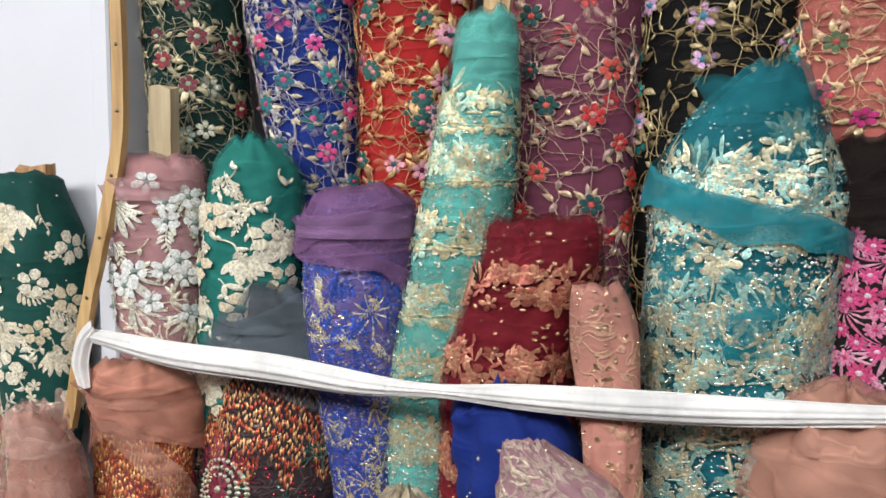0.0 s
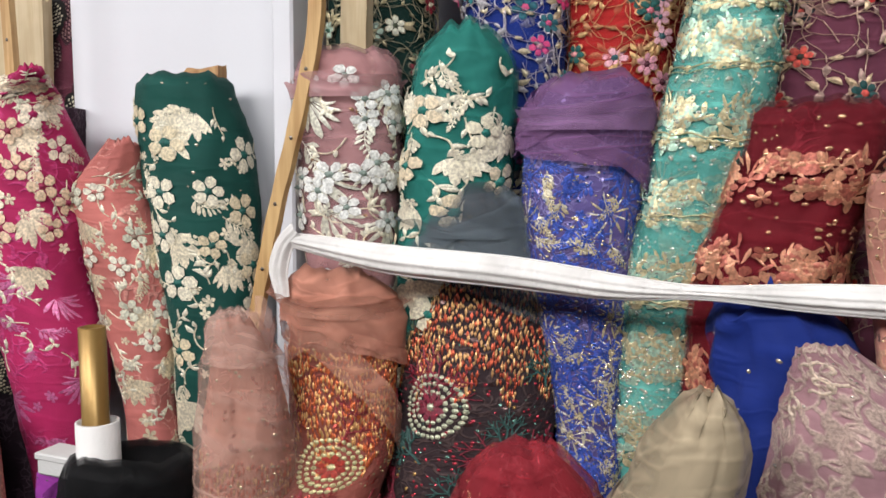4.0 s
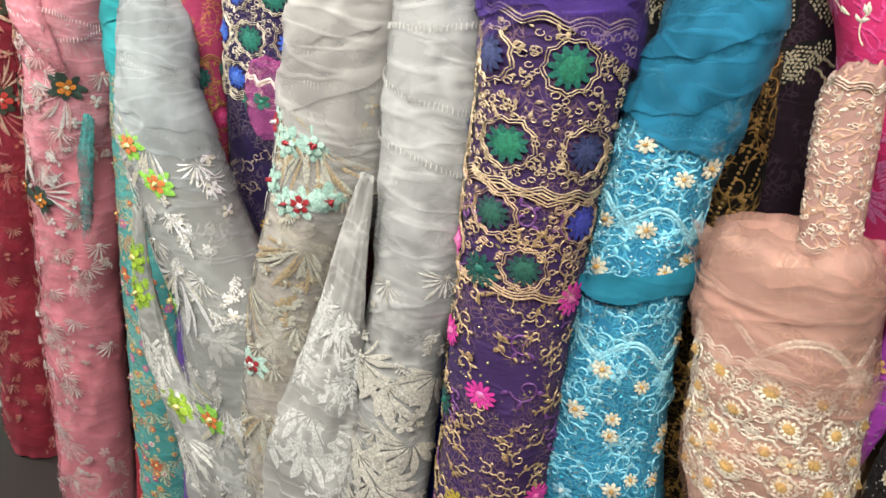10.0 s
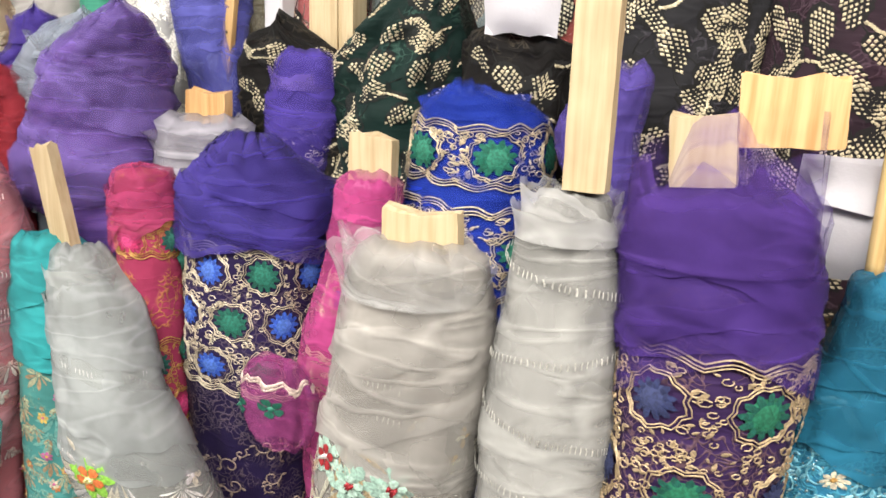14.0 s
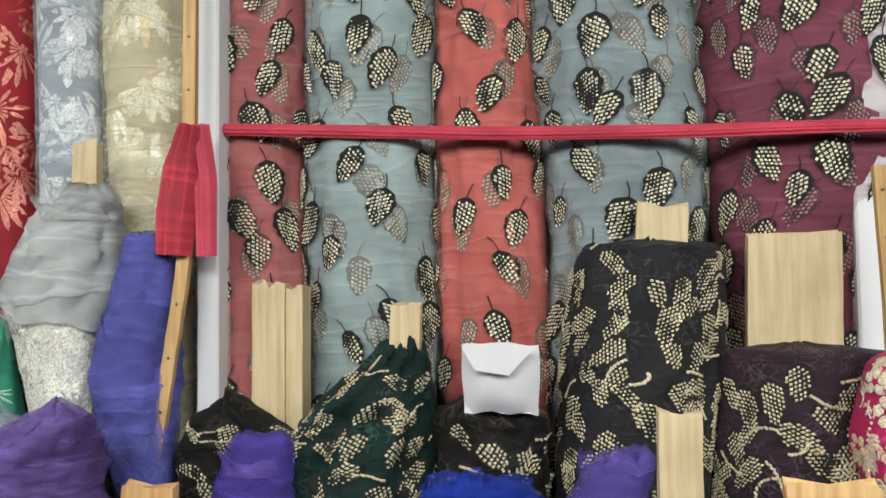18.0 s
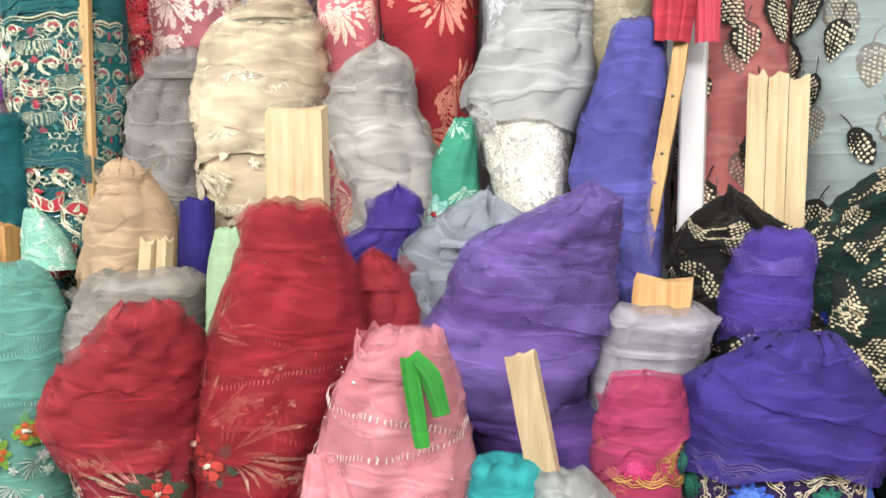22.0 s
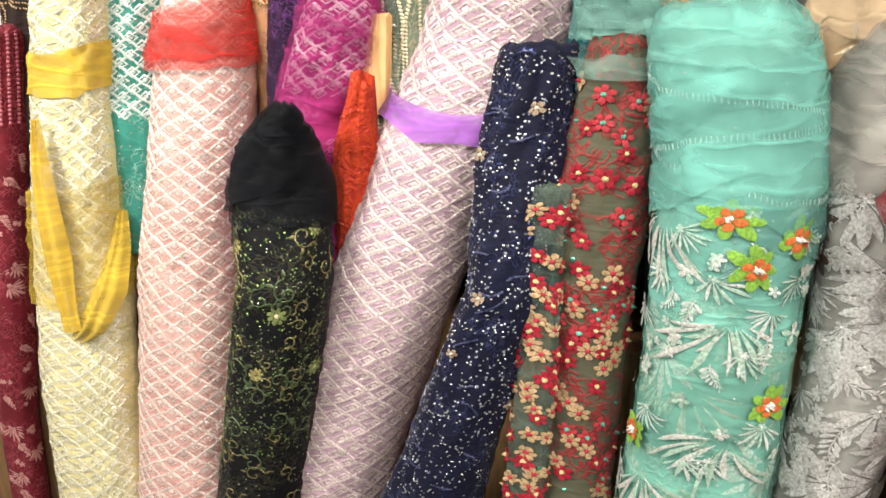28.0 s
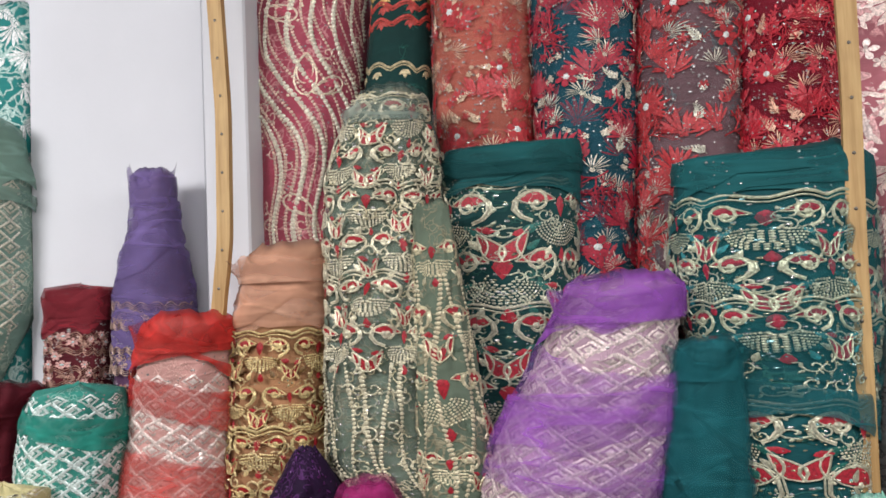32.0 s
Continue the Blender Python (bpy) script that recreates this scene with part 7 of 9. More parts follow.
bolt("dusty rose net roll with white leaf embroidery",
     (-3.849, 1.309, 2.610, 0.115), (-3.849, 1.309, 2.470, 0.115), (-3.800, 1.313, 1.943, 0.120), (-3.760, 1.316, 0.850, 0.120),
     body=fabric("b06a74", "e0a8a8", 30, .2), emb=[bouquets([(.75,.23,3.14),(.1,.16,-2.6),(-.3,.4,1.2),(.3,.38,2.0)], "f4dad4", "dca8a8", .11, 14, 1.9, .15, .35), sprays("f0d4cc", 34, .065, 9, .0, .6, .2, .26, 3.4, .05), appliques([(.8,.24),(-.8,.2),(-.55,.1),(-.75,.3),(-.5,.38),(-.7,.03)], "c85a38", "3a4a3c", "e8e0d0", .018)], fold=.007)
bolt("cream organza roll wrapped loosely over leaf embroidery",
     (-3.446, 1.119, 2.006, 0.048), (-3.512, 1.166, 1.962, 0.112), (-3.542, 1.186, 1.852, 0.138), (-3.544, 1.188, 1.764, 0.141), (-3.534, 1.179, 1.491, 0.129), (-3.524, 1.171, 0.850, 0.129),
     body=fabric("c9b89c"), emb=[sprays("efe2c8", 30, .06, 7, .1, .6, .2, .34, 3, .05), lace("f8f0e0", [(.045,.075),(.2,.26)], (), .02, .05, .15), ladder("f8f0e0", [(.1,.25,.006),(.17,-.2,.006)]), appliques([(.3,.5),(.6,.55)], "a83028", "4a5a40", "e8e0c8", .016)], veil=[(0,.3,fabric("dccbb0", sheer=.7),.008,.018)], fold=.01, over=.011, layers=(6, fabric("dccbb0", sheer=.34), 0.22), collar=[(.04,fabric("dccbb0", sheer=.4),.2),(.03,fabric("dccbb0", sheer=.4),-.25)], drape=.003)
bolt("pale grey lace bundle tied loosely",
     (-3.227, 1.127, 1.872, 0.059), (-3.253, 1.146, 1.789, 0.084), (-3.224, 1.151, 1.696, 0.091), (-3.190, 1.134, 1.606, 0.069), (-3.206, 1.130, 1.538, 0.063), (-3.271, 1.112, 0.850, 0.063),
     body=fabric("a8a49e", "d0ccc4", 26, .5, crush=.4), emb=[lace("eceae4", [(.06,.1),(.24,.3)], (), .02, .05, .15), sprays("dedad0", 26, .05, 7, .05, .5, .2, .36), blooms(.018, [("a82c2c","3a4038")], 3, .3, .6)], veil=[(0,.4,fabric("bdbab6", sheer=.55),.01,.022)], fold=.016, name="cloth_bundle", category="cloth bundle", rag=.014, group="loose bundles and strips among the rolls", layers=(6, fabric("c0bdb8", sheer=.34), 0.3), collar=[(.04,fabric("c0bdb8", sheer=.4),.2),(.03,fabric("c0bdb8", sheer=.4),-.25)], drape=.003)
bolt("pale grey net roll with glossy white leaves on a board",
     (-2.859, 1.135, 1.997, 0.044), (-2.898, 1.158, 1.933, 0.075), (-2.937, 1.189, 1.801, 0.117), (-2.936, 1.167, 1.745, 0.087), (-2.910, 1.146, 1.572, 0.060), (-2.866, 1.112, 0.850, 0.060),
     body=fabric("a9a9a6"), emb=[lace("f0f0ec", [(.07,.1),(.2,.24)], (), .02, .05, .15), sprays("eeeae0", 36, .055, 7, .16, .6, .2, .36, 3, .04), appliques([(-.2,.5),(.3,.55)], "d0642c", "4a4a40", "e8e0c8", .016)], veil=[(0,.22,fabric("b6b9ba", sheer=.7),.010,.016)], fold=.01, cores=[((-2.870, 1.148, 2.100), (-2.871, 1.148, 1.920), 0.050, 0.022)], layers=(6, fabric("bcc0c0", sheer=.34), 0.18), collar=[(.04,fabric("bcc0c0", sheer=.4),.2),(.03,fabric("bcc0c0", sheer=.4),-.25)], drape=.003)
bolt("sea green net roll with mint silk flowers",
     (-3.041, 1.136, 1.767, 0.021), (-3.086, 1.161, 1.653, 0.055), (-3.095, 1.175, 1.537, 0.073), (-3.115, 1.206, 0.850, 0.073),
     body=fabric("3a9a80"), emb=[appliques([(-.3,.3),(.1,.38),(-.1,.2)], "b9e2d8", "8fd0c8", "b03030", .019), sprays("a8d8c4", 14, .04, 7)], fold=.008)
bolt("violet blue tulle bundle wound tall",
     (-2.718, 1.101, 1.914, 0.037), (-2.728, 1.114, 1.820, 0.054), (-2.755, 1.130, 1.664, 0.075), (-2.751, 1.123, 1.602, 0.066), (-2.709, 1.098, 1.396, 0.033), (-2.665, 1.072, 0.850, 0.033),
     body=fabric("5a5cac", crush=.4), fold=.012, wrap=.014, pitch=.08, lean=1.2, layers=(6, fabric("6466b8", sheer=.5), .6), emb=[sprays("a8b0dc", 12, .04, 7, .3, .7, .3), beads("dcd8ec", 60, h0=.3)])
bolt("small violet net roll in a loose violet heap",
     (-3.144, 1.035, 1.618, 0.036), (-3.153, 1.041, 1.553, 0.044), (-3.220, 1.083, 1.500, 0.100), (-3.229, 1.088, 1.454, 0.106), (-3.272, 1.109, 0.850, 0.106),
     body=fabric("4a3796", crush=.4), fold=.016, name="cloth_bundle", category="cloth bundle", rag=.014, group="loose bundles and strips among the rolls", layers=(6, fabric("5c48a8", sheer=.34), 0.2), collar=[(.04,fabric("5c48a8", sheer=.4),.2),(.03,fabric("5c48a8", sheer=.4),-.25)], drape=.003)
bolt("crumpled blue grey tulle heap",
     (-2.943, 0.978, 1.587, 0.059), (-2.998, 1.010, 1.519, 0.102), (-3.003, 0.987, 1.409, 0.071), (-3.011, 0.940, 0.850, 0.071),
     body=fabric("8f9aa8", crush=.4, sheer=.95), fold=.022, name="cloth_bundle", category="cloth bundle", veil=[(0,.5,fabric("a4aebc", sheer=.5),.01,.022)], rag=.014, cores=[((-2.942, 0.915, 1.496), (-2.961, 0.915, 1.402), 0.049, 0.022)], group="loose bundles and strips among the rolls", layers=(6, fabric("a4aebc", sheer=.34), 0.3), collar=[(.04,fabric("a4aebc", sheer=.4),.2),(.03,fabric("a4aebc", sheer=.4),-.25)], drape=.003)
bolt("sheer grey net bundle with mint and red silk flowers",
     (-3.698, 1.139, 1.911, 0.050), (-3.770, 1.166, 1.834, 0.087), (-3.781, 1.167, 1.705, 0.087), (-3.799, 1.170, 1.601, 0.091), (-3.849, 1.178, 0.850, 0.091),
     body=fabric("757270"), fold=.014, emb=[sprays("d0ccc0", 16, .05, 7, .2, .6), appliques([(.2,.3),(.5,.34)], "b9dcd4", "8fc0b8", "a83030", .018)], veil=[(0,.4,fabric("a29e9c", sheer=.5),.01,.018)], layers=(6, fabric("98948f", sheer=.34), 0.3), collar=[(.04,fabric("98948f", sheer=.4),.2),(.03,fabric("98948f", sheer=.4),-.25)], drape=.003)
bolt("teal silk roll with cream and red border bands",
     (-3.980, 1.127, 2.082, 0.108), (-3.993, 1.135, 1.837, 0.124), (-3.974, 1.106, 1.575, 0.065), (-3.953, 1.073, 0.850, 0.065),
     body=fabric("0b5a5e"), emb=[ornament("d8d0b4", "b02a44", [.13,.22,.31,.4], .1, "2a8a90")], veil=[(.1,.5,fabric("0e7074", sheer=.25),.006,.006)], flat=.5)
bolt("deep red net roll wrapped in sheer red over gold leaf sprays",
     (-3.214, 0.780, 1.601, 0.057), (-3.224, 0.807, 1.490, 0.093), (-3.266, 0.848, 1.337, 0.147), (-3.314, 0.814, 1.016, 0.102), (-3.355, 0.809, 0.654, 0.095), (-3.416, 0.805, 0.264, 0.090), (-3.458, 0.803, -0.420, 0.090),
     body=fabric("983044"), emb=[sprays("e8b4a0", 36, .03, 7, .22, 1, .4, .14, 2.6, .045, "d88878"), bouquets([(-.4,.38,-1.3),(-.1,.42,-.5),(-.35,.5,1.6),(-.4,.72,.2),(-.1,.8,1.4),(.4,.62,-2.2),(.3,.98,1.5),(-.6,1.05,.8),(-.5,.22,-1.4)], "ecd0b4", "de9488", .085), appliques([(-.45,.41),(-.25,.44),(-.55,.74),(-.4,.78)], "c8443c", "3e4838", "e8d0c0", .026), beads("f6d8cc", 260, R=.0016), ladder("f0a8a8", [(.2,.25,.006),(.28,-.2,.006),(.36,.22,.006)])], ghost=[sprays("d0606a", 12, .06, 9, .1, 1, .2, .22, 3.0, .07, "e8b4a4"), bouquets([(-.4,.2,1.4),(.3,.3,1.8),(-.1,.55,1.5),(.2,.8,1.6),(-.5,.9,1.2)], "e8a8a0", "d87880", .085)], veil=[(0,.24,fabric("b0283a", sheer=.42),.008,.018),(.22,.98,fabric("a82c42", sheer=.3),.003,.010)], layers=(5, fabric("b62c40", sheer=.34), .14), over=.010, fold=.008, drape=.0015, collar=[(.06,fabric("b02c40", sheer=.4),.1)], cores=[((-3.225, 0.821, 1.765), (-3.223, 0.821, 1.486), 0.108, 0.022)])
bolt("deep red net roll with gold leaf sprays and red silk flowers",
     (-3.436, 0.693, 1.432, 0.041), (-3.499, 0.747, 1.342, 0.113), (-3.560, 0.767, 1.231, 0.139), (-3.496, 0.732, 1.109, 0.092), (-3.494, 0.735, 1.021, 0.096), (-3.548, 0.745, 0.652, 0.110), (-3.611, 0.749, 0.254, 0.116), (-3.654, 0.752, -0.420, 0.116),
     body=fabric("9c3446"), emb=[sprays("e8b4a0", 36, .03, 7, .2, 1, .4, .14, 2.6, .045, "d88878"), bouquets([(.5,.36,3.3),(.55,.38,2.2),(.65,.64,-1.9),(.6,.68,1.9),(-.65,.62,1.2),(-.7,.5,-.9),(-.1,.92,1.2),(.2,.5,1.6)], "ecd0b4", "e09a90", .085), appliques([(.6,.36),(.7,.4),(.7,.66),(-.75,.7),(-.7,.5)], "c23c34", "3e4434", "e8d0c0", .024), beads("f6d8cc", 260, R=.0016), ladder("f0a8a8", [(.22,.3,.006),(.3,-.2,.006)])], ghost=[sprays("d8706c", 12, .06, 9, .15, 1, .2, .22, 3.0, .07, "e8b4a4"), bouquets([(-.4,.3,1.4),(.3,.4,1.8),(-.1,.55,1.5),(.2,.8,1.6),(-.5,.9,1.2)], "e8a8a0", "d87880", .085)], veil=[(0,.17,fabric("b03040", sheer=.5),.010,.028),(.15,.98,fabric("a82c42", sheer=.3),.003,.010)], layers=(4, fabric("b83848", sheer=.36), .1), over=.010, fold=.009, drape=.002)
bolt("crumpled deep red tulle bundle",
     (-3.127, 0.901, 1.519, 0.020), (-3.121, 0.930, 1.462, 0.058), (-3.114, 0.928, 1.402, 0.055), (-3.097, 0.913, 1.364, 0.035), (-2.919, 0.734, -0.420, 0.035),
     body=fabric("a82c3c", crush=.4), fold=.018, name="cloth_bundle", category="cloth bundle", rag=.014, group="loose bundles and strips among the rolls", layers=(6, fabric("b03444", sheer=.34), 0.1), collar=[(.04,fabric("b03444", sheer=.4),.2),(.03,fabric("b03444", sheer=.4),-.25)], drape=.003)
bolt("rose pink net roll with white leaf sprays and orange silk flowers",
     (-2.962, 0.676, 1.439, 0.043), (-2.991, 0.709, 1.348, 0.087), (-3.006, 0.729, 1.237, 0.113), (-3.048, 0.734, 1.057, 0.120), (-3.091, 0.732, 0.845, 0.117), (-3.157, 0.730, 0.381, 0.115), (-3.203, 0.730, -0.420, 0.115),
     body=fabric("d4808c", "e8aaac", 30, .2), emb=[sprays("fbeae4", 46, .036, 7, .2, 1, .3, .15, 2.6, .042, "f4ccc6"), beads("fff4f0", 300, .0016), bouquets([(-.55,.44,2.6),(-.5,.5,1.9),(-.7,.34,-1.4),(.5,.5,2.3),(-.3,.8,-1.6),(.1,.78,-.8),(-.6,.95,1.8)], "fbeee6", "f2c4bc", .09, 15, 2.0, .11, .35), appliques([(-.6,.46),(.55,.49),(-.25,.78),(.1,.8),(-.65,.43)], "d8822c", "33473c", "e8d8b0", .021), ladder("fbe8e4", [(.12,.2,.006),(.18,-.3,.006),(.24,.25,.006),(.31,.2,.006),(.4,-.3,.005)])], ghost=[sprays("f6dcd4", 20, .075, 9, .12, 1, .2, .24, 3.2, .06), bouquets([(-.4,.3,1.4),(.3,.4,1.8),(-.1,.55,1.5),(.2,.9,1.6),(-.5,1.0,1.2)], "f4ccc4", "eca8a8", .085)], veil=[(0,.98,fabric("e494a0", sheer=.34),.004,.014)], layers=(6, fabric("eca8b2", sheer=.34), .32), over=.014, fold=.009, collar=[(.045,fabric("e498a4", sheer=.4),-.1)])
bolt("turquoise net roll with small multicolour blossoms",
     (-2.841, 0.763, 1.239, 0.047), (-2.846, 0.787, 1.190, 0.079), (-2.844, 0.798, 1.154, 0.093), (-2.855, 0.803, 0.955, 0.100), (-2.885, 0.806, 0.397, 0.104), (-2.902, 0.807, -0.420, 0.104),
     body=fabric("4a9c98", "9cc4b0", 60, .25, crush=.4), emb=[blooms(.012, [("d878b0","f0c860"),("e8c86c","d06a9a"),("e89860","f4e0a0")], 60, .16, 1, 6, .03, .0014, each=False), beads("f4ecd0", 300, .0016, .14), sprays("d4d8b4", 110, .03, 6, .12, 1, .2, .3, 3, .024, "c8a884"), sprays("7cc0b8", 40, .04, 6, .12, 1, .1, .3, 3, .04), blooms(.0105, [("d8b468","c0607c"),("d06a9a","e8c060"),("e0805a","f0d080"),("efe2cc","c86a9a")], 80, .16, 1, 6, .026, .003), blooms(.02, [("d8a848","b85a7c"),("e0704a","f0d080")], 8, .3, 1, 6, .09, .003)], veil=[(0,.14,fabric("1cacb0", sheer=.85),.005,.008)])
bolt("plum net roll with magenta flowers and beads",
     (-2.737, 0.811, 1.064, 0.023), (-2.702, 0.846, 0.743, 0.070), (-2.674, 0.893, 0.389, 0.133), (-2.649, 0.935, -0.420, 0.133),
     body=fabric("5a2038", "b07a68", 44, .6), emb=[swirls("c09a80", 80, .018, .003, .1, 1, .4), blooms(.018, [("d030a8","f080d0"),("124a46","2f7a6a"),("2a3aa0","5a6ad0")], 24, .15, 1, 8, .05, .004), beads("e0b8c8", 160)], fold=.012)
bolt("mint net roll with white leaves and lime and orange silk flowers",
     (-3.926, 0.804, 1.470, 0.089), (-3.918, 0.818, 1.407, 0.108), (-3.892, 0.819, 1.250, 0.109), (-3.898, 0.818, 0.937, 0.108), (-3.939, 0.833, 0.300, 0.128), (-3.957, 0.840, -0.420, 0.128),
     body=fabric("76b6a6", "a0d4c2", 28, .3), emb=[sprays("e8f4ea", 46, .036, 7, .14, 1, .3, .15, 2.6, .042, "c8e6d6"), beads("f4fbf4", 300, .0016), bouquets([(-.5,.28,1.9),(.1,.42,1.6),(-.4,.72,1.2),(.2,.62,2.0),(-.2,.95,1.5)], "f2f4e8", "c4e2d0", .09, 15, 2.0, .11, .3), ladder("dcf4ec", [(.1,.2,.006),(.16,-.2,.006),(.22,.2,.006)]), appliques([(.05,.27),(.25,.34),(-.6,.66),(.55,.56),(-.1,.98),(.6,.3)], "d06a34", "86b848", "f4f0e4", .018)], ghost=[sprays("dcefe2", 20, .075, 9, .08, 1, .1, .24, 3.2, .055), sprays("bfe0c8", 16, .06, 7, .1, 1), bouquets([(-.4,.2,1.4),(.3,.4,1.8),(-.1,.55,1.5),(.2,.9,1.6)], "d8ecd8", "b0dcc8", .085)], veil=[(0,.14,fabric("7cc8bc", sheer=.4),.008,.018),(.14,.98,fabric("80c4b4", sheer=.3),.003,.012)], layers=(5, fabric("84ccc0", sheer=.34), .2), over=.011, fold=.007, collar=[(.05,fabric("8cd0c4", sheer=.3),.04)])
bolt("pale mint lace end rolled to a point",
     (-3.946, 0.927, 1.589, 0.016), (-3.942, 0.951, 1.536, 0.048), (-3.937, 0.963, 1.451, 0.065),
     body=fabric("84c0ac", "b8dccc", 26, .5), emb=[sprays("d8eee4", 16, .04, 7)], name="rolled_lace", category="rolled lace", group="loose bundles and strips among the rolls")
bolt("silver white net roll with glossy leaf embroidery",
     (-3.615, 0.894, 1.452, 0.097), (-3.661, 0.920, 1.363, 0.131), (-3.712, 0.874, 1.252, 0.070), (-3.695, 0.876, 0.950, 0.073), (-3.752, 0.876, 0.338, 0.073), (-3.780, 0.877, -0.420, 0.073),
     body=fabric("a8a8a2"), emb=[sprays("f8f8f4", 40, .036, 7, .14, 1, .3, .15, 2.6, .04), sprays("f2f2ec", 60, .065, 9, .1, 1, .3, .26, 3.2, .045), appliques([(-.7,.3),(-.75,.36)], "a83c30", "4a3a34", "e8d8d0", .018)], veil=[(0,.13,fabric("aaa6a0", sheer=.5),.012,.022),(.12,.98,fabric("b8b8b4", sheer=.3),.003,.01)], over=.006, collar=[(.04,fabric("b8b4ae", sheer=.35),.2)], fold=.008, layers=(6, fabric("bcb8b2", sheer=.34), 0.1), drape=.003)
bolt("cream organza roll with torn board ends",
     (-3.700, 0.929, 1.677, 0.020), (-3.712, 0.971, 1.589, 0.075), (-3.743, 0.991, 1.435, 0.102), (-3.751, 0.992, 1.350, 0.103), (-3.770, 0.994, 0.850, 0.103),
     body=fabric("c0a07c"), emb=[sprays("e8d8b8", 14, .05, 7, .1, .4)], veil=[(0,.3,fabric("d4b896", sheer=.6),.008,.016)], fold=.01, cores=[((-3.598, 0.887, 1.534), (-3.612, 0.887, 1.425), 0.028, 0.022), ((-3.559, 0.887, 1.539), (-3.572, 0.887, 1.426), 0.022, 0.022)], layers=(6, fabric("d4b896", sheer=.34), 0.25), collar=[(.04,fabric("d4b896", sheer=.4),.2),(.03,fabric("d4b896", sheer=.4),-.25)], drape=.003)
bolt("small plain indigo tulle roll",
     (-3.579, 1.007, 1.609, 0.036), (-3.589, 1.008, 1.472, 0.037), (-3.608, 1.008, 0.850, 0.037),
     body=fabric("33297a"), fold=.01)
bolt("plain pale green tulle roll",
     (-3.399, 0.888, 1.560, 0.039), (-3.411, 0.897, 1.481, 0.052), (-3.420, 0.899, 1.375, 0.053), (-3.476, 0.908, -0.420, 0.053),
     body=fabric("a8c8a4"), fold=.01)
bolt("olive net roll packed with red sequin flowers",
     (-4.082, 0.840, 1.434, 0.049), (-4.087, 0.854, 1.356, 0.068), (-4.106, 0.864, 1.187, 0.082), (-4.113, 0.850, 1.012, 0.064), (-4.159, 0.854, 0.205, 0.069), (-4.174, 0.856, -0.420, 0.069),
     body=fabric("5d5c4a", "b02838", 40, .5, .2), emb=[blooms(.016, [("b01c34","d8c08c"),("c23a44","5fb09a"),("c9a880","b01c34")], 170, .02, .75, 6, .018, .004, each=False, metal=.15), blooms(.016, [("b01c34","5fb09a")], 70, .55, 1, 6, .03, .004, each=False, metal=.15), beads("6fc4aa", 40, .004, .05, 1)], veil=[(.5,1,fabric("6a8c80", sheer=.4),.006,.01)], drape=.007, slope=2.0, collar=[(.03,fabric("8cb0a4", sheer=.4),.2)])
bolt("sheer olive net flap edged with red sequin flowers",
     (-4.169, 0.787, 1.208, 0.032), (-4.217, 0.799, 1.070, 0.060), (-4.188, 0.788, 0.900, 0.034), (-4.246, 0.795, 0.215, 0.050), (-4.268, 0.797, -0.420, 0.050),
     body=fabric("6c7c70", sheer=.38), emb=[blooms(.015, [("b01c34","d8c08c"),("c9a880","b01c34")], 60, .02, .4, 6, .018, .004, each=False), beads("6fc4aa", 16, .004), blooms(.015, [("a02030","d8c08c")], 34, .4, 1, 6, .02, each=False)], flat=.4, fold=.012, name="net_flap", category="cloth flap", group="loose bundles and strips among the rolls")
bolt("navy net roll scattered with silver beads",
     (-4.214, 0.830, 1.423, 0.061), (-4.248, 0.843, 1.252, 0.079), (-4.256, 0.798, 1.008, 0.069), (-4.405, 0.816, 0.577, 0.092), (-4.552, 0.859, 0.058, 0.163), (-4.672, 0.899, -0.420, 0.163),
     body=fabric("151833", "3a3f66", 50, .3, glitter=.02), emb=[beads("fbf6f0", 500, .0019, .0, .6, rough=.12), beads("d8dcec", 900, .0022), grain_lines("3c4064", 70, .035), blooms(.012, [("a89078","d8d0c0")], 12, each=False)], fold=.01, drape=.007, slope=2.4)
bolt("leaning pale pink trellis roll with violet net top",
     (-4.263, 1.049, 1.882, 0.080), (-4.305, 1.079, 1.743, 0.120), (-4.350, 1.102, 1.599, 0.154), (-4.410, 1.102, 1.406, 0.159), (-4.490, 1.045, 1.220, 0.152), (-4.600, 0.965, 0.880, 0.146), (-4.730, 0.930, 0.500, 0.146), (-4.870, 0.910, 0.020, 0.150), (-4.987, 0.900, -0.420, 0.155),
     body=fabric("bc9cac", "d8b4c8", 60, .4, crush=.5), drape=.006, slope=2.6, emb=[lattice("ead6d4", .042, .0072, .0, 1, "ead6d4"), beads("f4ece8", 780, .0022, rough=.12)], veil=[(.0,.03,fabric("b060d0", sheer=.5),.008,.014),(.055,.15,fabric("b060d0", sheer=.3),.008,.012),(.07,.11,fabric("b060d0", sheer=.34),.012,.014),(.262,.29,fabric("b468d4", sheer=.6),.014,.012)], collar=[(.05,fabric("b060d0", sheer=.4),.1)], fold=.005)
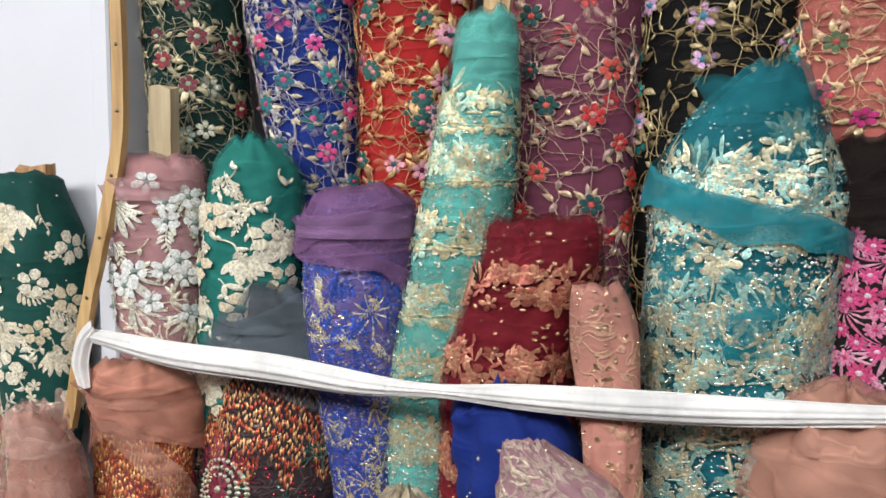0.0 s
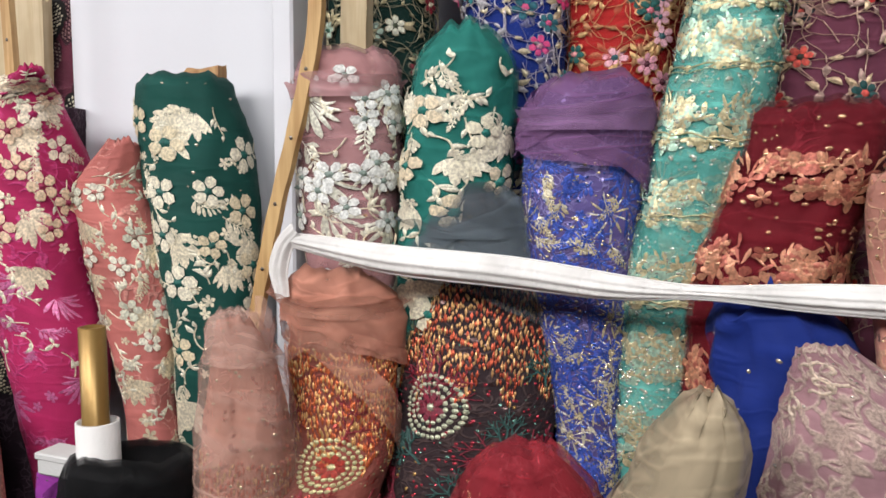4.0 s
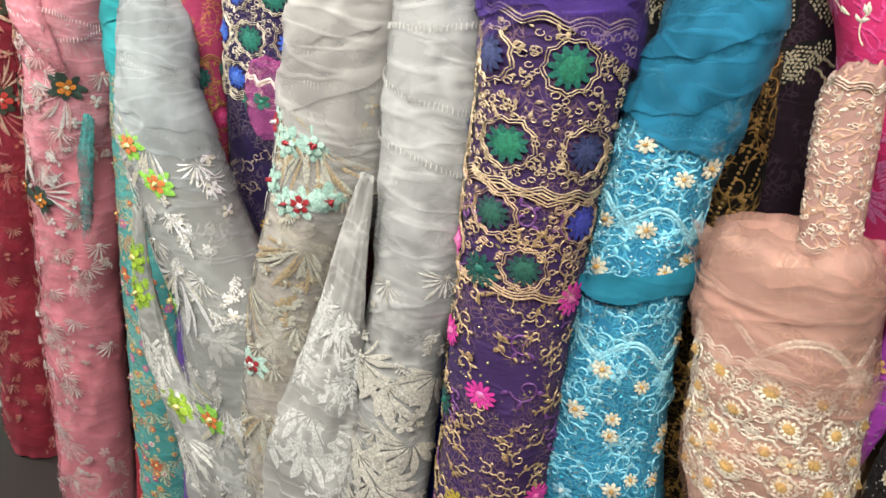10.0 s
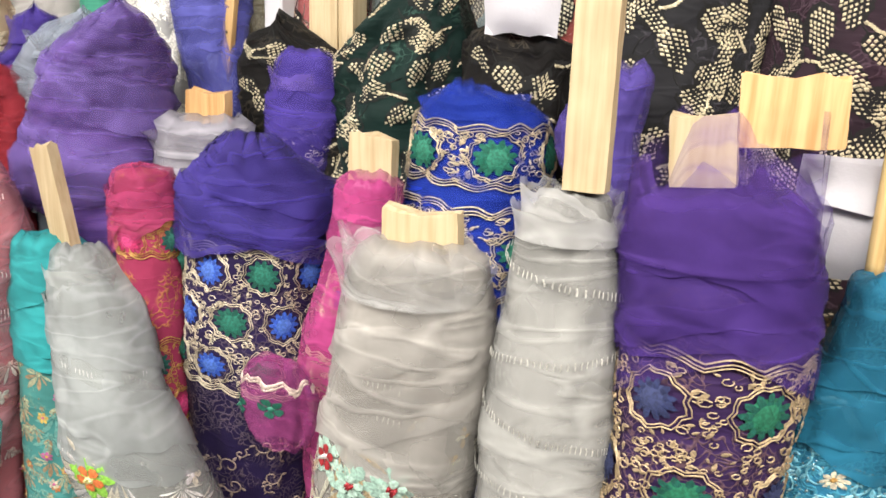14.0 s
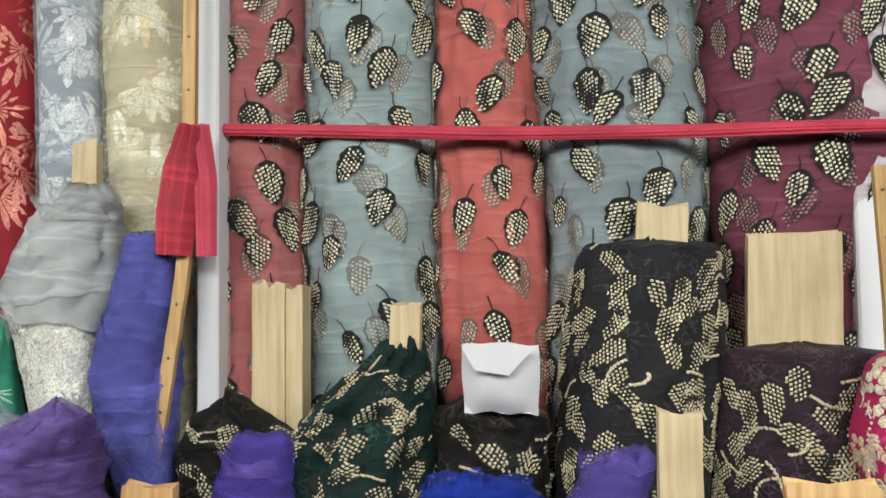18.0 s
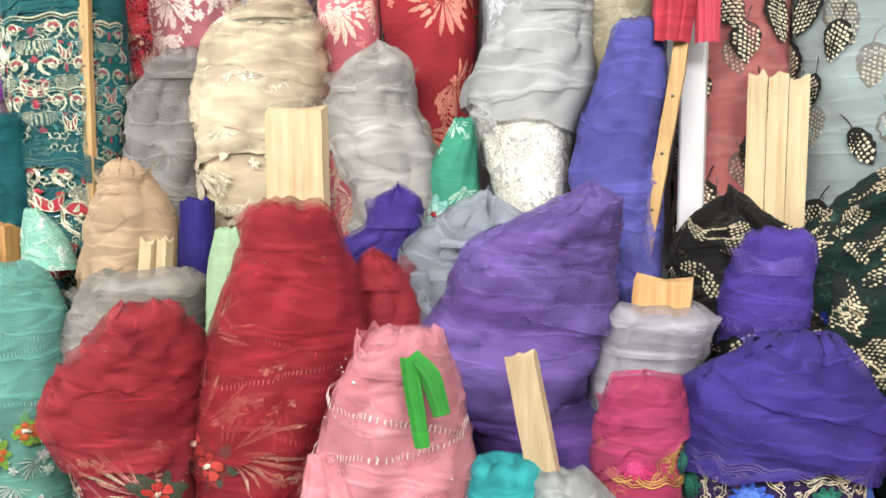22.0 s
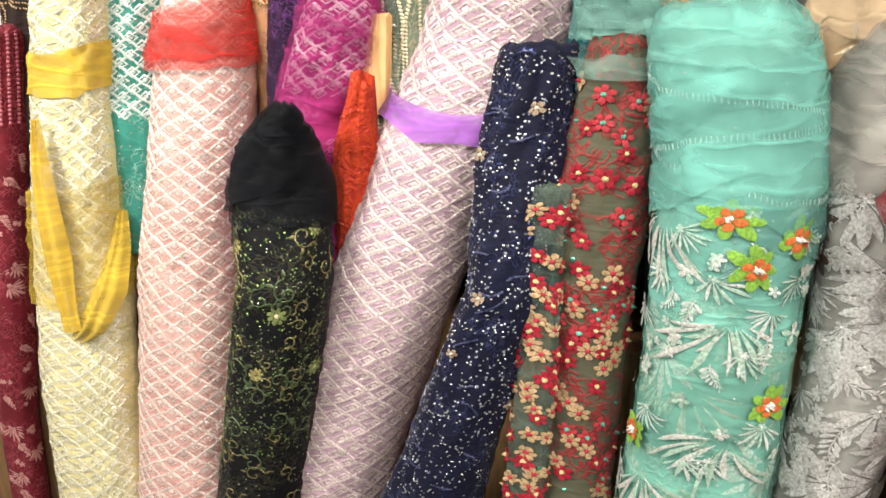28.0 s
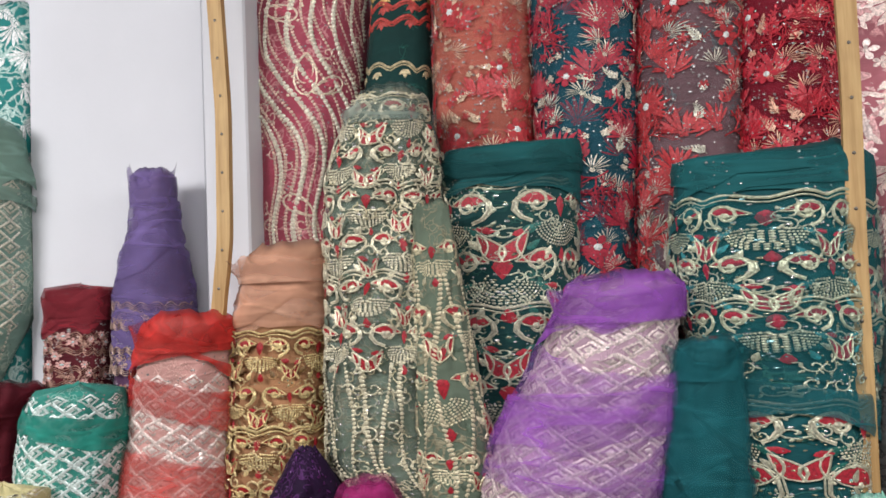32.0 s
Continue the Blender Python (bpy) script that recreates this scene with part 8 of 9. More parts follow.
bolt("black net roll with gold sequin scrolls and flowers",
     (-4.709, 0.787, 1.292, 0.017), (-4.766, 0.830, 1.212, 0.074), (-4.788, 0.855, 1.110, 0.107), (-4.758, 0.806, 0.944, 0.104), (-4.868, 0.807, 0.469, 0.106), (-4.996, 0.816, -0.073, 0.117), (-5.077, 0.821, -0.420, 0.117),
     body=fabric("0c0d12", "3c3a2c", 44, .5, .12, glitter=.05), emb=[swirls("8c8258", 60, .022, .0034, .12, 1, .6), swirls("5c6a4c", 40, .03, .004, .12, 1, .5), blooms(.019, [("b8ae74","6a6440"),("98a468","d8d0a0")], 22, .14, 1, 8, .075, .0016, metal=.6), beads("9ab870", 600, .0022, .1, .45, rough=.15), beads("e8e4c8", 500, .0016, rough=.12)], veil=[(0,.13,fabric("0c1018", sheer=.7),.006,.014)], layers=(4, fabric("10141f", sheer=.5), .12), collar=[(.03,fabric("10141f", sheer=.5),-.3)], drape=.005, slope=2)
bolt("pale pink trellis roll with a red net top",
     (-5.085, 1.064, 1.848, 0.075), (-5.105, 1.076, 1.777, 0.091), (-5.137, 1.087, 1.533, 0.105), (-5.135, 1.040, 1.330, 0.125), (-5.180, 0.965, 0.820, 0.145), (-5.190, 0.870, 0.200, 0.155), (-5.170, 0.790, -0.420, 0.165),
     body=fabric("d09c94", "e0b8ac", 60, .4, crush=.5), drape=.006, slope=2.6, emb=[lattice("f0d8d0", .042, .0072, .05, 1, "f0d8d0"), beads("f8ece8", 780, .0022, rough=.12)], veil=[(0,.035,fabric("d02c22", sheer=.7),.007,.012),(.05,.08,fabric("d4382e", sheer=.45),.008,.008),(.11,.165,fabric("d43a30", sheer=.4),.008,.01),(.17,.225,fabric("cc2c22", sheer=.55),.012,.018),(.19,.235,fabric("cc2c22", sheer=.5),.016,.018)], collar=[(.04,fabric("d4382e", sheer=.45),.1)], fold=.004)
bolt("pale yellow trellis roll with sheer yellow sashes",
     (-5.377, 0.903, 1.562, 0.085), (-5.397, 0.917, 1.522, 0.102), (-5.460, 0.924, 1.271, 0.112), (-5.510, 0.910, 0.930, 0.132), (-5.490, 0.840, 0.500, 0.140), (-5.420, 0.760, -0.420, 0.150),
     body=fabric("d4c890", "e2d8b0", 60, .5, crush=.5), drape=.005, slope=2.2, emb=[lattice("f0e8cc", .042, .0072, .0, 1, "f0e8cc"), beads("fbf6e0", 780, .0022, rough=.12)], veil=[(.1,.15,fabric("d8b31c", sheer=.8),.006,.006),(.27,.42,fabric("d8b828", sheer=.35),.008,.016)], flat=.6, square=3, cap=.1)
bolt("aqua and white trellis roll",
     (-5.286, 0.997, 1.729, 0.084), (-5.311, 1.013, 1.649, 0.106), (-5.355, 1.016, 1.235, 0.110), (-5.396, 1.018, 0.850, 0.110),
     body=fabric("2f8a7c", "9cc8ba", 50, .4), emb=[lattice("e0f0e8", .04, .0065, .02, .6, "e0f0e8"), beads("f0faf4", 480, .0022, rough=.12)], veil=[(.05,.11,fabric("158c7c", sheer=.75),.004,.006)], cap=.15)
bolt("magenta net roll with white trellis bands",
     (-4.694, 0.979, 1.568, 0.036), (-4.714, 1.014, 1.456, 0.083), (-4.793, 1.031, 1.260, 0.106), (-4.793, 1.025, 1.236, 0.097), (-4.790, 0.973, 0.850, 0.097),
     body=fabric("a81c6e", "d070a8", 50, .3), emb=[lattice("ecc8d8", .036, .006, .12, .4, "ecc8d8"), beads("f4e0ec", 80, .002)], veil=[(0,.5,fabric("b42a7e", sheer=.35),.008,.014)], fold=.009, cores=[((-4.637, 1.008, 1.453), (-4.650, 1.008, 1.254), 0.067, 0.022, ("d8b07c", "b98a54"))])
bolt("crumpled orange red cord net bundle",
     (-4.625, 0.933, 1.330, 0.024), (-4.665, 0.950, 1.181, 0.048), (-4.679, 0.939, 0.987, 0.032), (-4.718, 0.905, -0.420, 0.032),
     body=fabric("b02a12", "d8502c", 40, .8, .3, crush=.4), fold=.016, emb=[grain_lines("c83a1c", 40, .06, 0, .5)], name="cloth_bundle", category="cloth bundle", rag=.014, group="loose bundles and strips among the rolls")
bolt("dark purple sequin net bundle",
     (-4.828, 1.021, 1.619, 0.017), (-4.847, 1.062, 1.526, 0.072), (-4.880, 1.067, 1.280, 0.079), (-4.937, 1.077, 0.850, 0.079),
     body=fabric("2c0f38", "6a3a78", 44, .4, glitter=.05), emb=[beads("9a70b0", 80)], fold=.014)
bolt("peach organza roll over gold and red embroidery",
     (-4.894, 1.130, 1.971, 0.076), (-4.931, 1.149, 1.828, 0.101), (-4.950, 1.148, 1.522, 0.100), (-4.966, 1.147, 0.850, 0.100),
     body=fabric("b08058", "c8a070", 40, .3), emb=[ornament("e0c890", "a81c24", [.2,.29,.38,.47], .1, "7a5a30"), swirls("d8c090", 80, .013, .003, .15, .5), beads("f0e0b0", 300, .002, .15, .6)], over=.011, veil=[(0,.12,fabric("dca484", sheer=.6),.006,.012)], layers=(4, fabric("e4b094", sheer=.42), .1), wrap=.01, pitch=.05, collar=[(.05,fabric("e4ae90", sheer=.45),.12),(.035,fabric("e4ae90", sheer=.45),.25)])
bolt("sage net bundle with gold pearl rows and red petals",
     (-4.666, 1.086, 2.246, 0.055), (-4.676, 1.096, 2.213, 0.068), (-4.696, 1.121, 2.114, 0.101), (-4.705, 1.126, 1.817, 0.108), (-4.719, 1.119, 1.576, 0.098), (-4.628, 1.098, 1.484, 0.070), (-4.565, 1.042, 0.850, 0.070),
     body=fabric("6c7a68", "a89c80", 40, .4), emb=[swirls("d8ceac", 80, .011, .0022, .0, .5, .4), beads("fbf6f0", 500, .0019, .0, .6, rough=.12), ornament("ece4c8", "b01c2c", [.06,.14,.22,.3,.38,.46], .1, "5a6a58"), swirls("e4dcc0", 120, .012, .003, .0, .5, .4), pearl_rows("e4dabc", 11, .0075, .0036, .008, .34, .9), beads("e0d6b8", 260)], ghost=[swirls("c8c4a8", 50, .016, .003, .0, .6, .4)], veil=[(.0,.95,fabric("8c9c90", sheer=.24),.004,.012)], over=.009, upright=True, collar=[(.03,fabric("98a89c", sheer=.4),.1)], fold=.012)
bolt("loose end of sage net with gold pearl rows and red petals",
     (-4.588, 1.050, 2.037, 0.031), (-4.580, 1.065, 1.812, 0.051), (-4.566, 1.080, 1.581, 0.072), (-4.582, 1.061, 1.470, 0.046), (-4.617, 1.017, 0.850, 0.046),
     body=fabric("6c7a68", "a89c80", 40, .4), emb=[ornament("e0d6b4", "a81c2c", [.1,.22,.34,.46], .1, "5a6a58", edge=False), pearl_rows("dccfae", 5, .008, .0036, .008, .1, .7)], fold=.014, flat=.5, name="net_flap", category="cloth flap", group="loose bundles and strips among the rolls")
bolt("dark teal net roll with silver paisley and red petals",
     (-4.470, 1.190, 2.148, 0.127), (-4.480, 1.191, 1.923, 0.129), (-4.479, 1.179, 1.685, 0.107), (-4.477, 1.162, 0.850, 0.107),
     body=fabric("0e4444", "3c6c60", 40, .3), emb=[swirls("c8ccb4", 150, .011, .0024, .06, .6, .4), beads("c8c8a8", 900, .0019, .08, .6), beads("fbf6f0", 500, .0019, .0, .6, rough=.12), ornament("d4d0b8", "b02034", [.145,.25,.36,.47,.58], .15, "1c6a60"), beads("d8e4dc", 240, .0022, .05, .6)], veil=[(0,.06,fabric("0c5a5c", sheer=.8),.004,.006)], flat=.55, square=2.8, cap=.08, collar=[(.03,fabric("0c5a5c", sheer=.5),.02)])
bolt("teal net roll with gold bands of scrolls and red petals",
     (-4.043, 1.112, 2.081, 0.134), (-4.045, 1.116, 1.887, 0.141), (-4.022, 1.104, 1.678, 0.118), (-4.007, 1.092, 1.523, 0.094), (-3.982, 1.071, 0.850, 0.094),
     body=fabric("0c5a60", "3c7c74", 40, .3), emb=[swirls("c8ccb4", 150, .011, .0024, .06, .6, .4), beads("c8c8a8", 900, .0019, .08, .6), beads("fbf6f0", 500, .0019, .0, .6, rough=.12), ornament("ccd0b4", "a8203c", [.12,.2,.28], .105, "2a8a90"), ornament("d4d0b8", "b02034", [.45,.56], .16, "1c6a60"), beads("a8dce0", 160, .0024, .05, .6)], over=.006, veil=[(0,.06,fabric("0c686c", sheer=.85),.004,.004),(.06,.3,fabric("0c686c", sheer=.28),.006,.006),(.29,.34,fabric("0a6268", sheer=.7),.012,.01)], flat=.5, square=3, cap=.06)
bolt("plain teal tulle folds stacked in steps",
     (-4.142, 1.039, 1.790, 0.041), (-4.152, 1.059, 1.582, 0.068), (-4.174, 1.057, 1.381, 0.066), (-4.196, 1.056, 0.850, 0.066),
     body=fabric("0a565c"), wrap=.014, pitch=.045, fold=.008, layers=(13, fabric("0f747c", sheer=.45), .9), collar=[(.05,fabric("0f747c", sheer=.4),.3)])
bolt("sheer aqua net twist on top of a roll",
     (-4.095, 0.851, 1.511, 0.039), (-4.092, 0.871, 1.456, 0.067), (-4.093, 0.871, 1.420, 0.066),
     body=fabric("5f9c92", sheer=.75), fold=.016, name="net_twist", category="cloth twist", veil=[(0,1,fabric("86b8ae", sheer=.4),.01,.02)], group="loose bundles and strips among the rolls", collar=[(.05,fabric("8cc0b8", sheer=.35),.4)])
bolt("dark green net roll with gold and red bands",
     (-4.696, 1.260, 2.628, 0.062), (-4.696, 1.260, 2.488, 0.062), (-4.717, 1.267, 2.256, 0.071), (-4.768, 1.283, 0.850, 0.071),
     body=fabric("0c3f3c", "2f6a60", 40, .2), emb=[scallops("d8b070", [(.1,.05,.014),(.15,.05,.014)], .006, .4), scallops("c04840", [(.12,.05,.014),(.17,.05,.014),(.2,.05,.014)], .006, .1), scallops("d8c8a0", [(.3,.05,.014)], .005, .4)])
bolt("rose pink net roll with cream paisleys and pearl rows",
     (-4.916, 1.284, 2.668, 0.132), (-4.916, 1.284, 2.528, 0.132), (-4.922, 1.275, 2.278, 0.119), (-4.925, 1.267, 1.987, 0.109), (-4.930, 1.255, 0.850, 0.109),
     body=fabric("a8485c", "d8a0a0", 36, .4), emb=[beads("fbf6f0", 500, .0019, .0, .6, rough=.12), pearl_rows("f4e8d4", 8, .0085, .0056, .03, .0, .6, .2, .2), pearl_rows("e8ccb8", 16, .0066, .0034, .03, .0, .6, .2, .2), paisleys("f0dcc4", "c04860", 26, .075, .0, .55), swirls("e0c0b0", 40, .014, .003, 0, .55, .3)])
bolt("coral net roll with red sequin sprays",
     (-4.526, 1.273, 2.608, 0.104), (-4.526, 1.273, 2.468, 0.104), (-4.533, 1.267, 2.180, 0.096), (-4.547, 1.255, 0.850, 0.096),
     body=fabric("c8705e", "dc9480", 36, .3, crush=.5), ghost=[sprays("c02c34", 24, .045, 9, .0, .6, .1, .16, 2.4, .05, None, False)], veil=[(0,.95,fabric("c8705e", sheer=.36),.0016,.006)], over=.006, emb=[sprays("e0c4a8", 60, .026, 9, .0, .6, .5, .1, 2.6, .03, None, False), sprays("c02c34", 60, .042, 9, .0, .6, .1, .2, 2.2, .04, None, False), corals("c02c34", 20, .09, .0, .6, w=.003), blooms(.02, [("c02c34","e8ece8")], 14, .0, .6, 6, .09, .0016, rim=False, core=.34), beads("f6f4ee", 1300, .0018, .0, .6, rough=.12)])
bolt("teal net roll with red and silver sprays",
     (-4.327, 1.261, 2.576, 0.101), (-4.327, 1.261, 2.436, 0.101), (-4.336, 1.255, 2.105, 0.093), (-4.341, 1.252, 1.911, 0.088), (-4.352, 1.243, 0.850, 0.088),
     body=fabric("1f5c6c", "3a7c84", 36, .3, crush=.5), ghost=[sprays("b01c38", 24, .045, 9, .0, .6, .1, .16, 2.4, .05, None, False)], veil=[(0,.95,fabric("1f5c6c", sheer=.36),.0016,.006)], over=.006, emb=[sprays("d4ccb8", 60, .026, 9, .0, .6, .5, .1, 2.6, .03, None, False), sprays("b01c38", 60, .042, 9, .0, .6, .1, .2, 2.2, .04, None, False), corals("b01c38", 20, .09, .0, .6, w=.003), blooms(.02, [("b01c38","e8ece8")], 14, .0, .6, 6, .09, .0016, rim=False, core=.34), beads("f6f4ee", 1300, .0018, .0, .6, rough=.12)])
bolt("dusty rose and teal net roll with red sprays",
     (-4.133, 1.267, 2.550, 0.096), (-4.133, 1.267, 2.410, 0.096), (-4.157, 1.267, 1.903, 0.097), (-4.177, 1.267, 0.850, 0.097),
     body=fabric("80646a", "5a8488", 36, .3, crush=.5), ghost=[sprays("b82830", 24, .045, 9, .0, .6, .1, .16, 2.4, .05, None, False)], veil=[(0,.95,fabric("80646a", sheer=.36),.0016,.006)], over=.006, emb=[sprays("c8c4b4", 60, .026, 9, .0, .6, .5, .1, 2.6, .03, None, False), sprays("b82830", 60, .042, 9, .0, .6, .1, .2, 2.2, .04, None, False), corals("b82830", 20, .09, .0, .6, w=.003), blooms(.02, [("b82830","e8ece8")], 14, .0, .6, 6, .09, .0016, rim=False, core=.34), beads("f6f4ee", 1300, .0018, .0, .6, rough=.12)])
bolt("crimson net roll with pink sequin sprays",
     (-3.961, 1.262, 2.523, 0.090), (-3.961, 1.262, 2.383, 0.090), (-3.970, 1.257, 2.096, 0.084), (-3.987, 1.249, 0.850, 0.084),
     body=fabric("8c1430", "b03048", 36, .3, crush=.5), ghost=[sprays("c81c34", 24, .045, 9, .0, .6, .1, .16, 2.4, .05, None, False)], veil=[(0,.95,fabric("8c1430", sheer=.36),.0016,.006)], over=.006, emb=[sprays("d8a890", 60, .026, 9, .0, .6, .5, .1, 2.6, .03, None, False), sprays("c81c34", 60, .042, 9, .0, .6, .1, .2, 2.2, .04, None, False), corals("c81c34", 20, .09, .0, .6, w=.003), blooms(.02, [("c81c34","e8ece8")], 14, .0, .6, 6, .09, .0016, rim=False, core=.34), beads("f6f4ee", 1300, .0018, .0, .6, rough=.12)])
bolt("short maroon net roll with beaded pink bands",
     (-5.405, 1.145, 1.922, 0.071), (-5.416, 1.147, 1.716, 0.073), (-5.435, 1.149, 0.850, 0.073),
     body=fabric("5c1020"), emb=[beads("fbf6f0", 500, .0019, .0, .6, rough=.12), lace("b08878", [(.1,.13),(.17,.2)], (), .02, .05, .4), blooms(.009, [("dca8a0","b8d0d0")], 30, .09, .22, 6, .016, each=False), beads("e8c8c0", 160, .002, .08, .24)], veil=[(0,.09,fabric("8a2030", sheer=.7),.004,.008)], flat=.6, square=3, cap=.1, collar=[(.03,fabric("8a2030", sheer=.5),.03)])
bolt("lilac tulle twist standing from a beaded plum roll",
     (-5.203, 1.120, 2.146, 0.037), (-5.204, 1.123, 2.040, 0.042), (-5.222, 1.147, 1.924, 0.073), (-5.231, 1.154, 1.710, 0.082), (-5.246, 1.165, 0.850, 0.082),
     body=fabric("5c3c5c", "7a5a78", 40, .3, crush=.4), veil=[(0,.3,fabric("7c68a0", sheer=.6),.006,.012)], layers=(5, fabric("8872a8", sheer=.4), .26), over=.010, emb=[lace("b89a8c", [(.27,.31),(.36,.4)], (), .02, .05, .4), blooms(.011, [("8c5a50","d8d0d8"),("a87868","f0e8f0")], 30, .3, .6, 6, .02, .0016, each=False), beads("f0e4ec", 500, .0018, .25, .6, rough=.12)], collar=[(.06,fabric("8872a8", sheer=.35),.15)], wrap=.008, pitch=.05)
bolt("pale sage net roll with silver diamond trim and pearls",
     (-5.687, 1.143, 2.288, 0.092), (-5.707, 1.168, 2.158, 0.126), (-5.716, 1.170, 1.869, 0.129), (-5.723, 1.127, 1.684, 0.072), (-5.735, 1.050, 0.850, 0.072),
     body=fabric("7c9a8c", "c0ccb8", 36, .4), emb=[beads("fbf6f0", 500, .0019, .0, .6, rough=.12), lattice("e6e2d0", .044, .0056, .08, .32, "c9c6b0"), pearl_rows("e0dcc8", 9, .009, .0036, .004, .22, .6), beads("e8e4d4", 160)], veil=[(0,.12,fabric("8cb0a0", sheer=.65),.006,.012)])
bolt("white and turquoise floral net roll",
     (-5.644, 1.224, 2.589, 0.051), (-5.644, 1.224, 2.449, 0.051), (-5.655, 1.220, 2.232, 0.046), (-5.683, 1.211, 0.850, 0.046),
     body=fabric("1f8c88", "d8e8e0", 30, .6, .2), emb=[sprays("eef4f0", 26, .045, 7, 0, .4)])
bolt("navy and cream net roll",
     (-5.943, 1.256, 2.639, 0.094), (-5.943, 1.256, 2.499, 0.094), (-5.968, 1.257, 2.271, 0.095), (-6.029, 1.258, 0.850, 0.095),
     body=fabric("20306a", "b8b8a8", 34, .5), emb=[vines("c8c4b0", "c8c4b0", 20, h1=.4)])
bolt("dark brown tulle bundle with fringe",
     (-5.691, 1.034, 1.735, 0.072), (-5.731, 1.040, 1.486, 0.080), (-5.772, 1.046, 0.850, 0.080),
     body=fabric("2a1a16"), fold=.014, emb=[grain_lines("b89870", 20, .08, .15, .3)])
bolt("plain maroon tulle roll standing behind others",
     (-5.493, 1.034, 1.729, 0.073), (-5.533, 1.038, 1.650, 0.077), (-5.552, 1.040, 1.515, 0.081), (-5.591, 1.046, 0.850, 0.081),
     body=fabric("5c0f22"), fold=.012, layers=(6, fabric("6c1428", sheer=.4), .5), collar=[(.03,fabric("6c1428", sheer=.4),.1)])
bolt("red and pink net roll with a crochet band",
     (-5.800, 0.967, 1.406, 0.108), (-5.860, 0.971, 1.206, 0.112), (-5.917, 0.961, 0.879, 0.100), (-6.031, 0.939, 0.180, 0.070), (-6.071, 0.932, -0.420, 0.070),
     body=fabric("7a1c2c", "b0505c", 36, .5), emb=[pearl_rows("c86c78", 12, .012, .006, .0, .0, .14, .0), sprays("d89c98", 30, .045, 7, .16, 1, .1), beads("e8c0b0", 120)], flat=.7)
bolt("white plastic bag standing at the foot of the rolls",
     (-4.778, 0.725, 0.045, 0.046), (-4.847, 0.763, -0.029, 0.096), (-4.885, 0.783, -0.097, 0.123), (-4.966, 0.864, -0.420, 0.123),
     body=fabric("d8d4d0", rough=.4, crush=.5), fold=.02, name="plastic_bag", category="bag", cap=.4, group="loose bundles and strips among the rolls")
bolt("loose grey net end with long white leaf embroidery",
     (-1.946, 0.620, 1.024, 0.012), (-1.980, 0.626, 0.903, 0.030), (-2.038, 0.640, 0.669, 0.067), (-2.121, 0.659, 0.410, 0.122), (-2.204, 0.683, -0.420, 0.122),
     body=fabric("b8b6b0", sheer=.75), emb=[sprays("ecebe4", 20, .09, 7, .1, 1, .15, .22, 2.2, .05)], flat=.35, fold=.012, name="net_flap", category="cloth flap", cap=.1, group="loose bundles and strips among the rolls")
bolt("sheer turquoise net end hanging beside its roll",
     (-2.926, 0.688, 0.904, 0.019), (-3.096, 0.701, 0.487, 0.055), (-3.187, 0.711, -0.420, 0.055),
     body=fabric("4aa8a4", sheer=.55), flat=.35, fold=.014, name="net_flap", category="cloth flap", cap=.1, group="loose bundles and strips among the rolls")
bolt("loose grey net end with lime silk petals",
     (-2.553, 0.583, 0.812, 0.012), (-2.575, 0.591, 0.641, 0.032), (-2.537, 0.599, 0.453, 0.051), (-2.399, 0.613, 0.273, 0.086), (-2.330, 0.635, -0.420, 0.086),
     body=fabric("a8a8a2", sheer=.75), emb=[sprays("e0dfd6", 20, .08, 7, .2, 1, .1), appliques([(-.2,.12),(-.1,.2),(.3,.45)], "a8c83c", "98bc3c", "e8d890", .022)], flat=.4, fold=.012, name="net_flap", category="cloth flap", cap=.1, group="loose bundles and strips among the rolls")
bolt("sheer pink net end folded to a point over its roll",
     (-3.078, 0.640, 1.262, 0.022), (-3.052, 0.622, 1.185, 0.052), (-3.012, 0.618, 1.100, 0.060), (-2.965, 0.632, 1.038, 0.040), (-2.945, 0.648, 1.006, 0.014),
     body=fabric("e4949f", sheer=.5, crush=.6), emb=[ladder("fbe8e4", [(.07,.3,.004),(.15,.3,.004)])], flat=.4, fold=.014, drape=.006, slope=3, name="net_flap", category="cloth flap", cap=.2, group="loose bundles and strips among the rolls")
bolt("magenta net fold looped round a silver lace edge",
     (-2.339, 0.743, 1.122, 0.038), (-2.340, 0.756, 1.060, 0.070), (-2.337, 0.754, 1.005, 0.064), (-2.326, 0.742, 0.969, 0.035),
     body=fabric("b04a90", sheer=.42), emb=[scallops("e0ccc0", [(.04,.04,.01)], .006, .3), blooms(.016, [("12604e","2f8a70")], 2, .1, .6)], flat=.4, fold=.014, name="net_flap", category="cloth flap", cap=.2, group="loose bundles and strips among the rolls")
bolt("peach satin organza end gathered in long folds",
     (-0.929, 0.796, 0.862, 0.041), (-0.925, 0.807, 0.788, 0.056), (-0.893, 0.810, 0.685, 0.059), (-0.865, 0.805, 0.632, 0.053), (-0.759, 0.770, -0.420, 0.053),
     body=fabric("b88268", "d0a080", 40, .3, .1, glitter=.05, rough=.45), emb=[beads("f0d8b0", 260)], flat=.5, fold=.016, name="net_flap", category="cloth flap", cap=.1, lean=.1, ripple=16, group="loose bundles and strips among the rolls")


# ---- battens, sashes, packets and panels ----
box("panel_p1", (-1.473, 1.176, 0.84), (-1.022, 1.497, 2.9), wall_white, "white painted board between the roll bays", category="wall panel")
box("panel_p1b", (-0.989, 1.092, 0.84), (-0.952, 1.497, 2.9), wall_white, "white painted board between the roll bays", category="wall panel")
box("panel_p2", (-2.652, 1.157, 0.84), (-2.609, 1.497, 2.9), wall_white, "white painted board between the roll bays", category="wall panel")
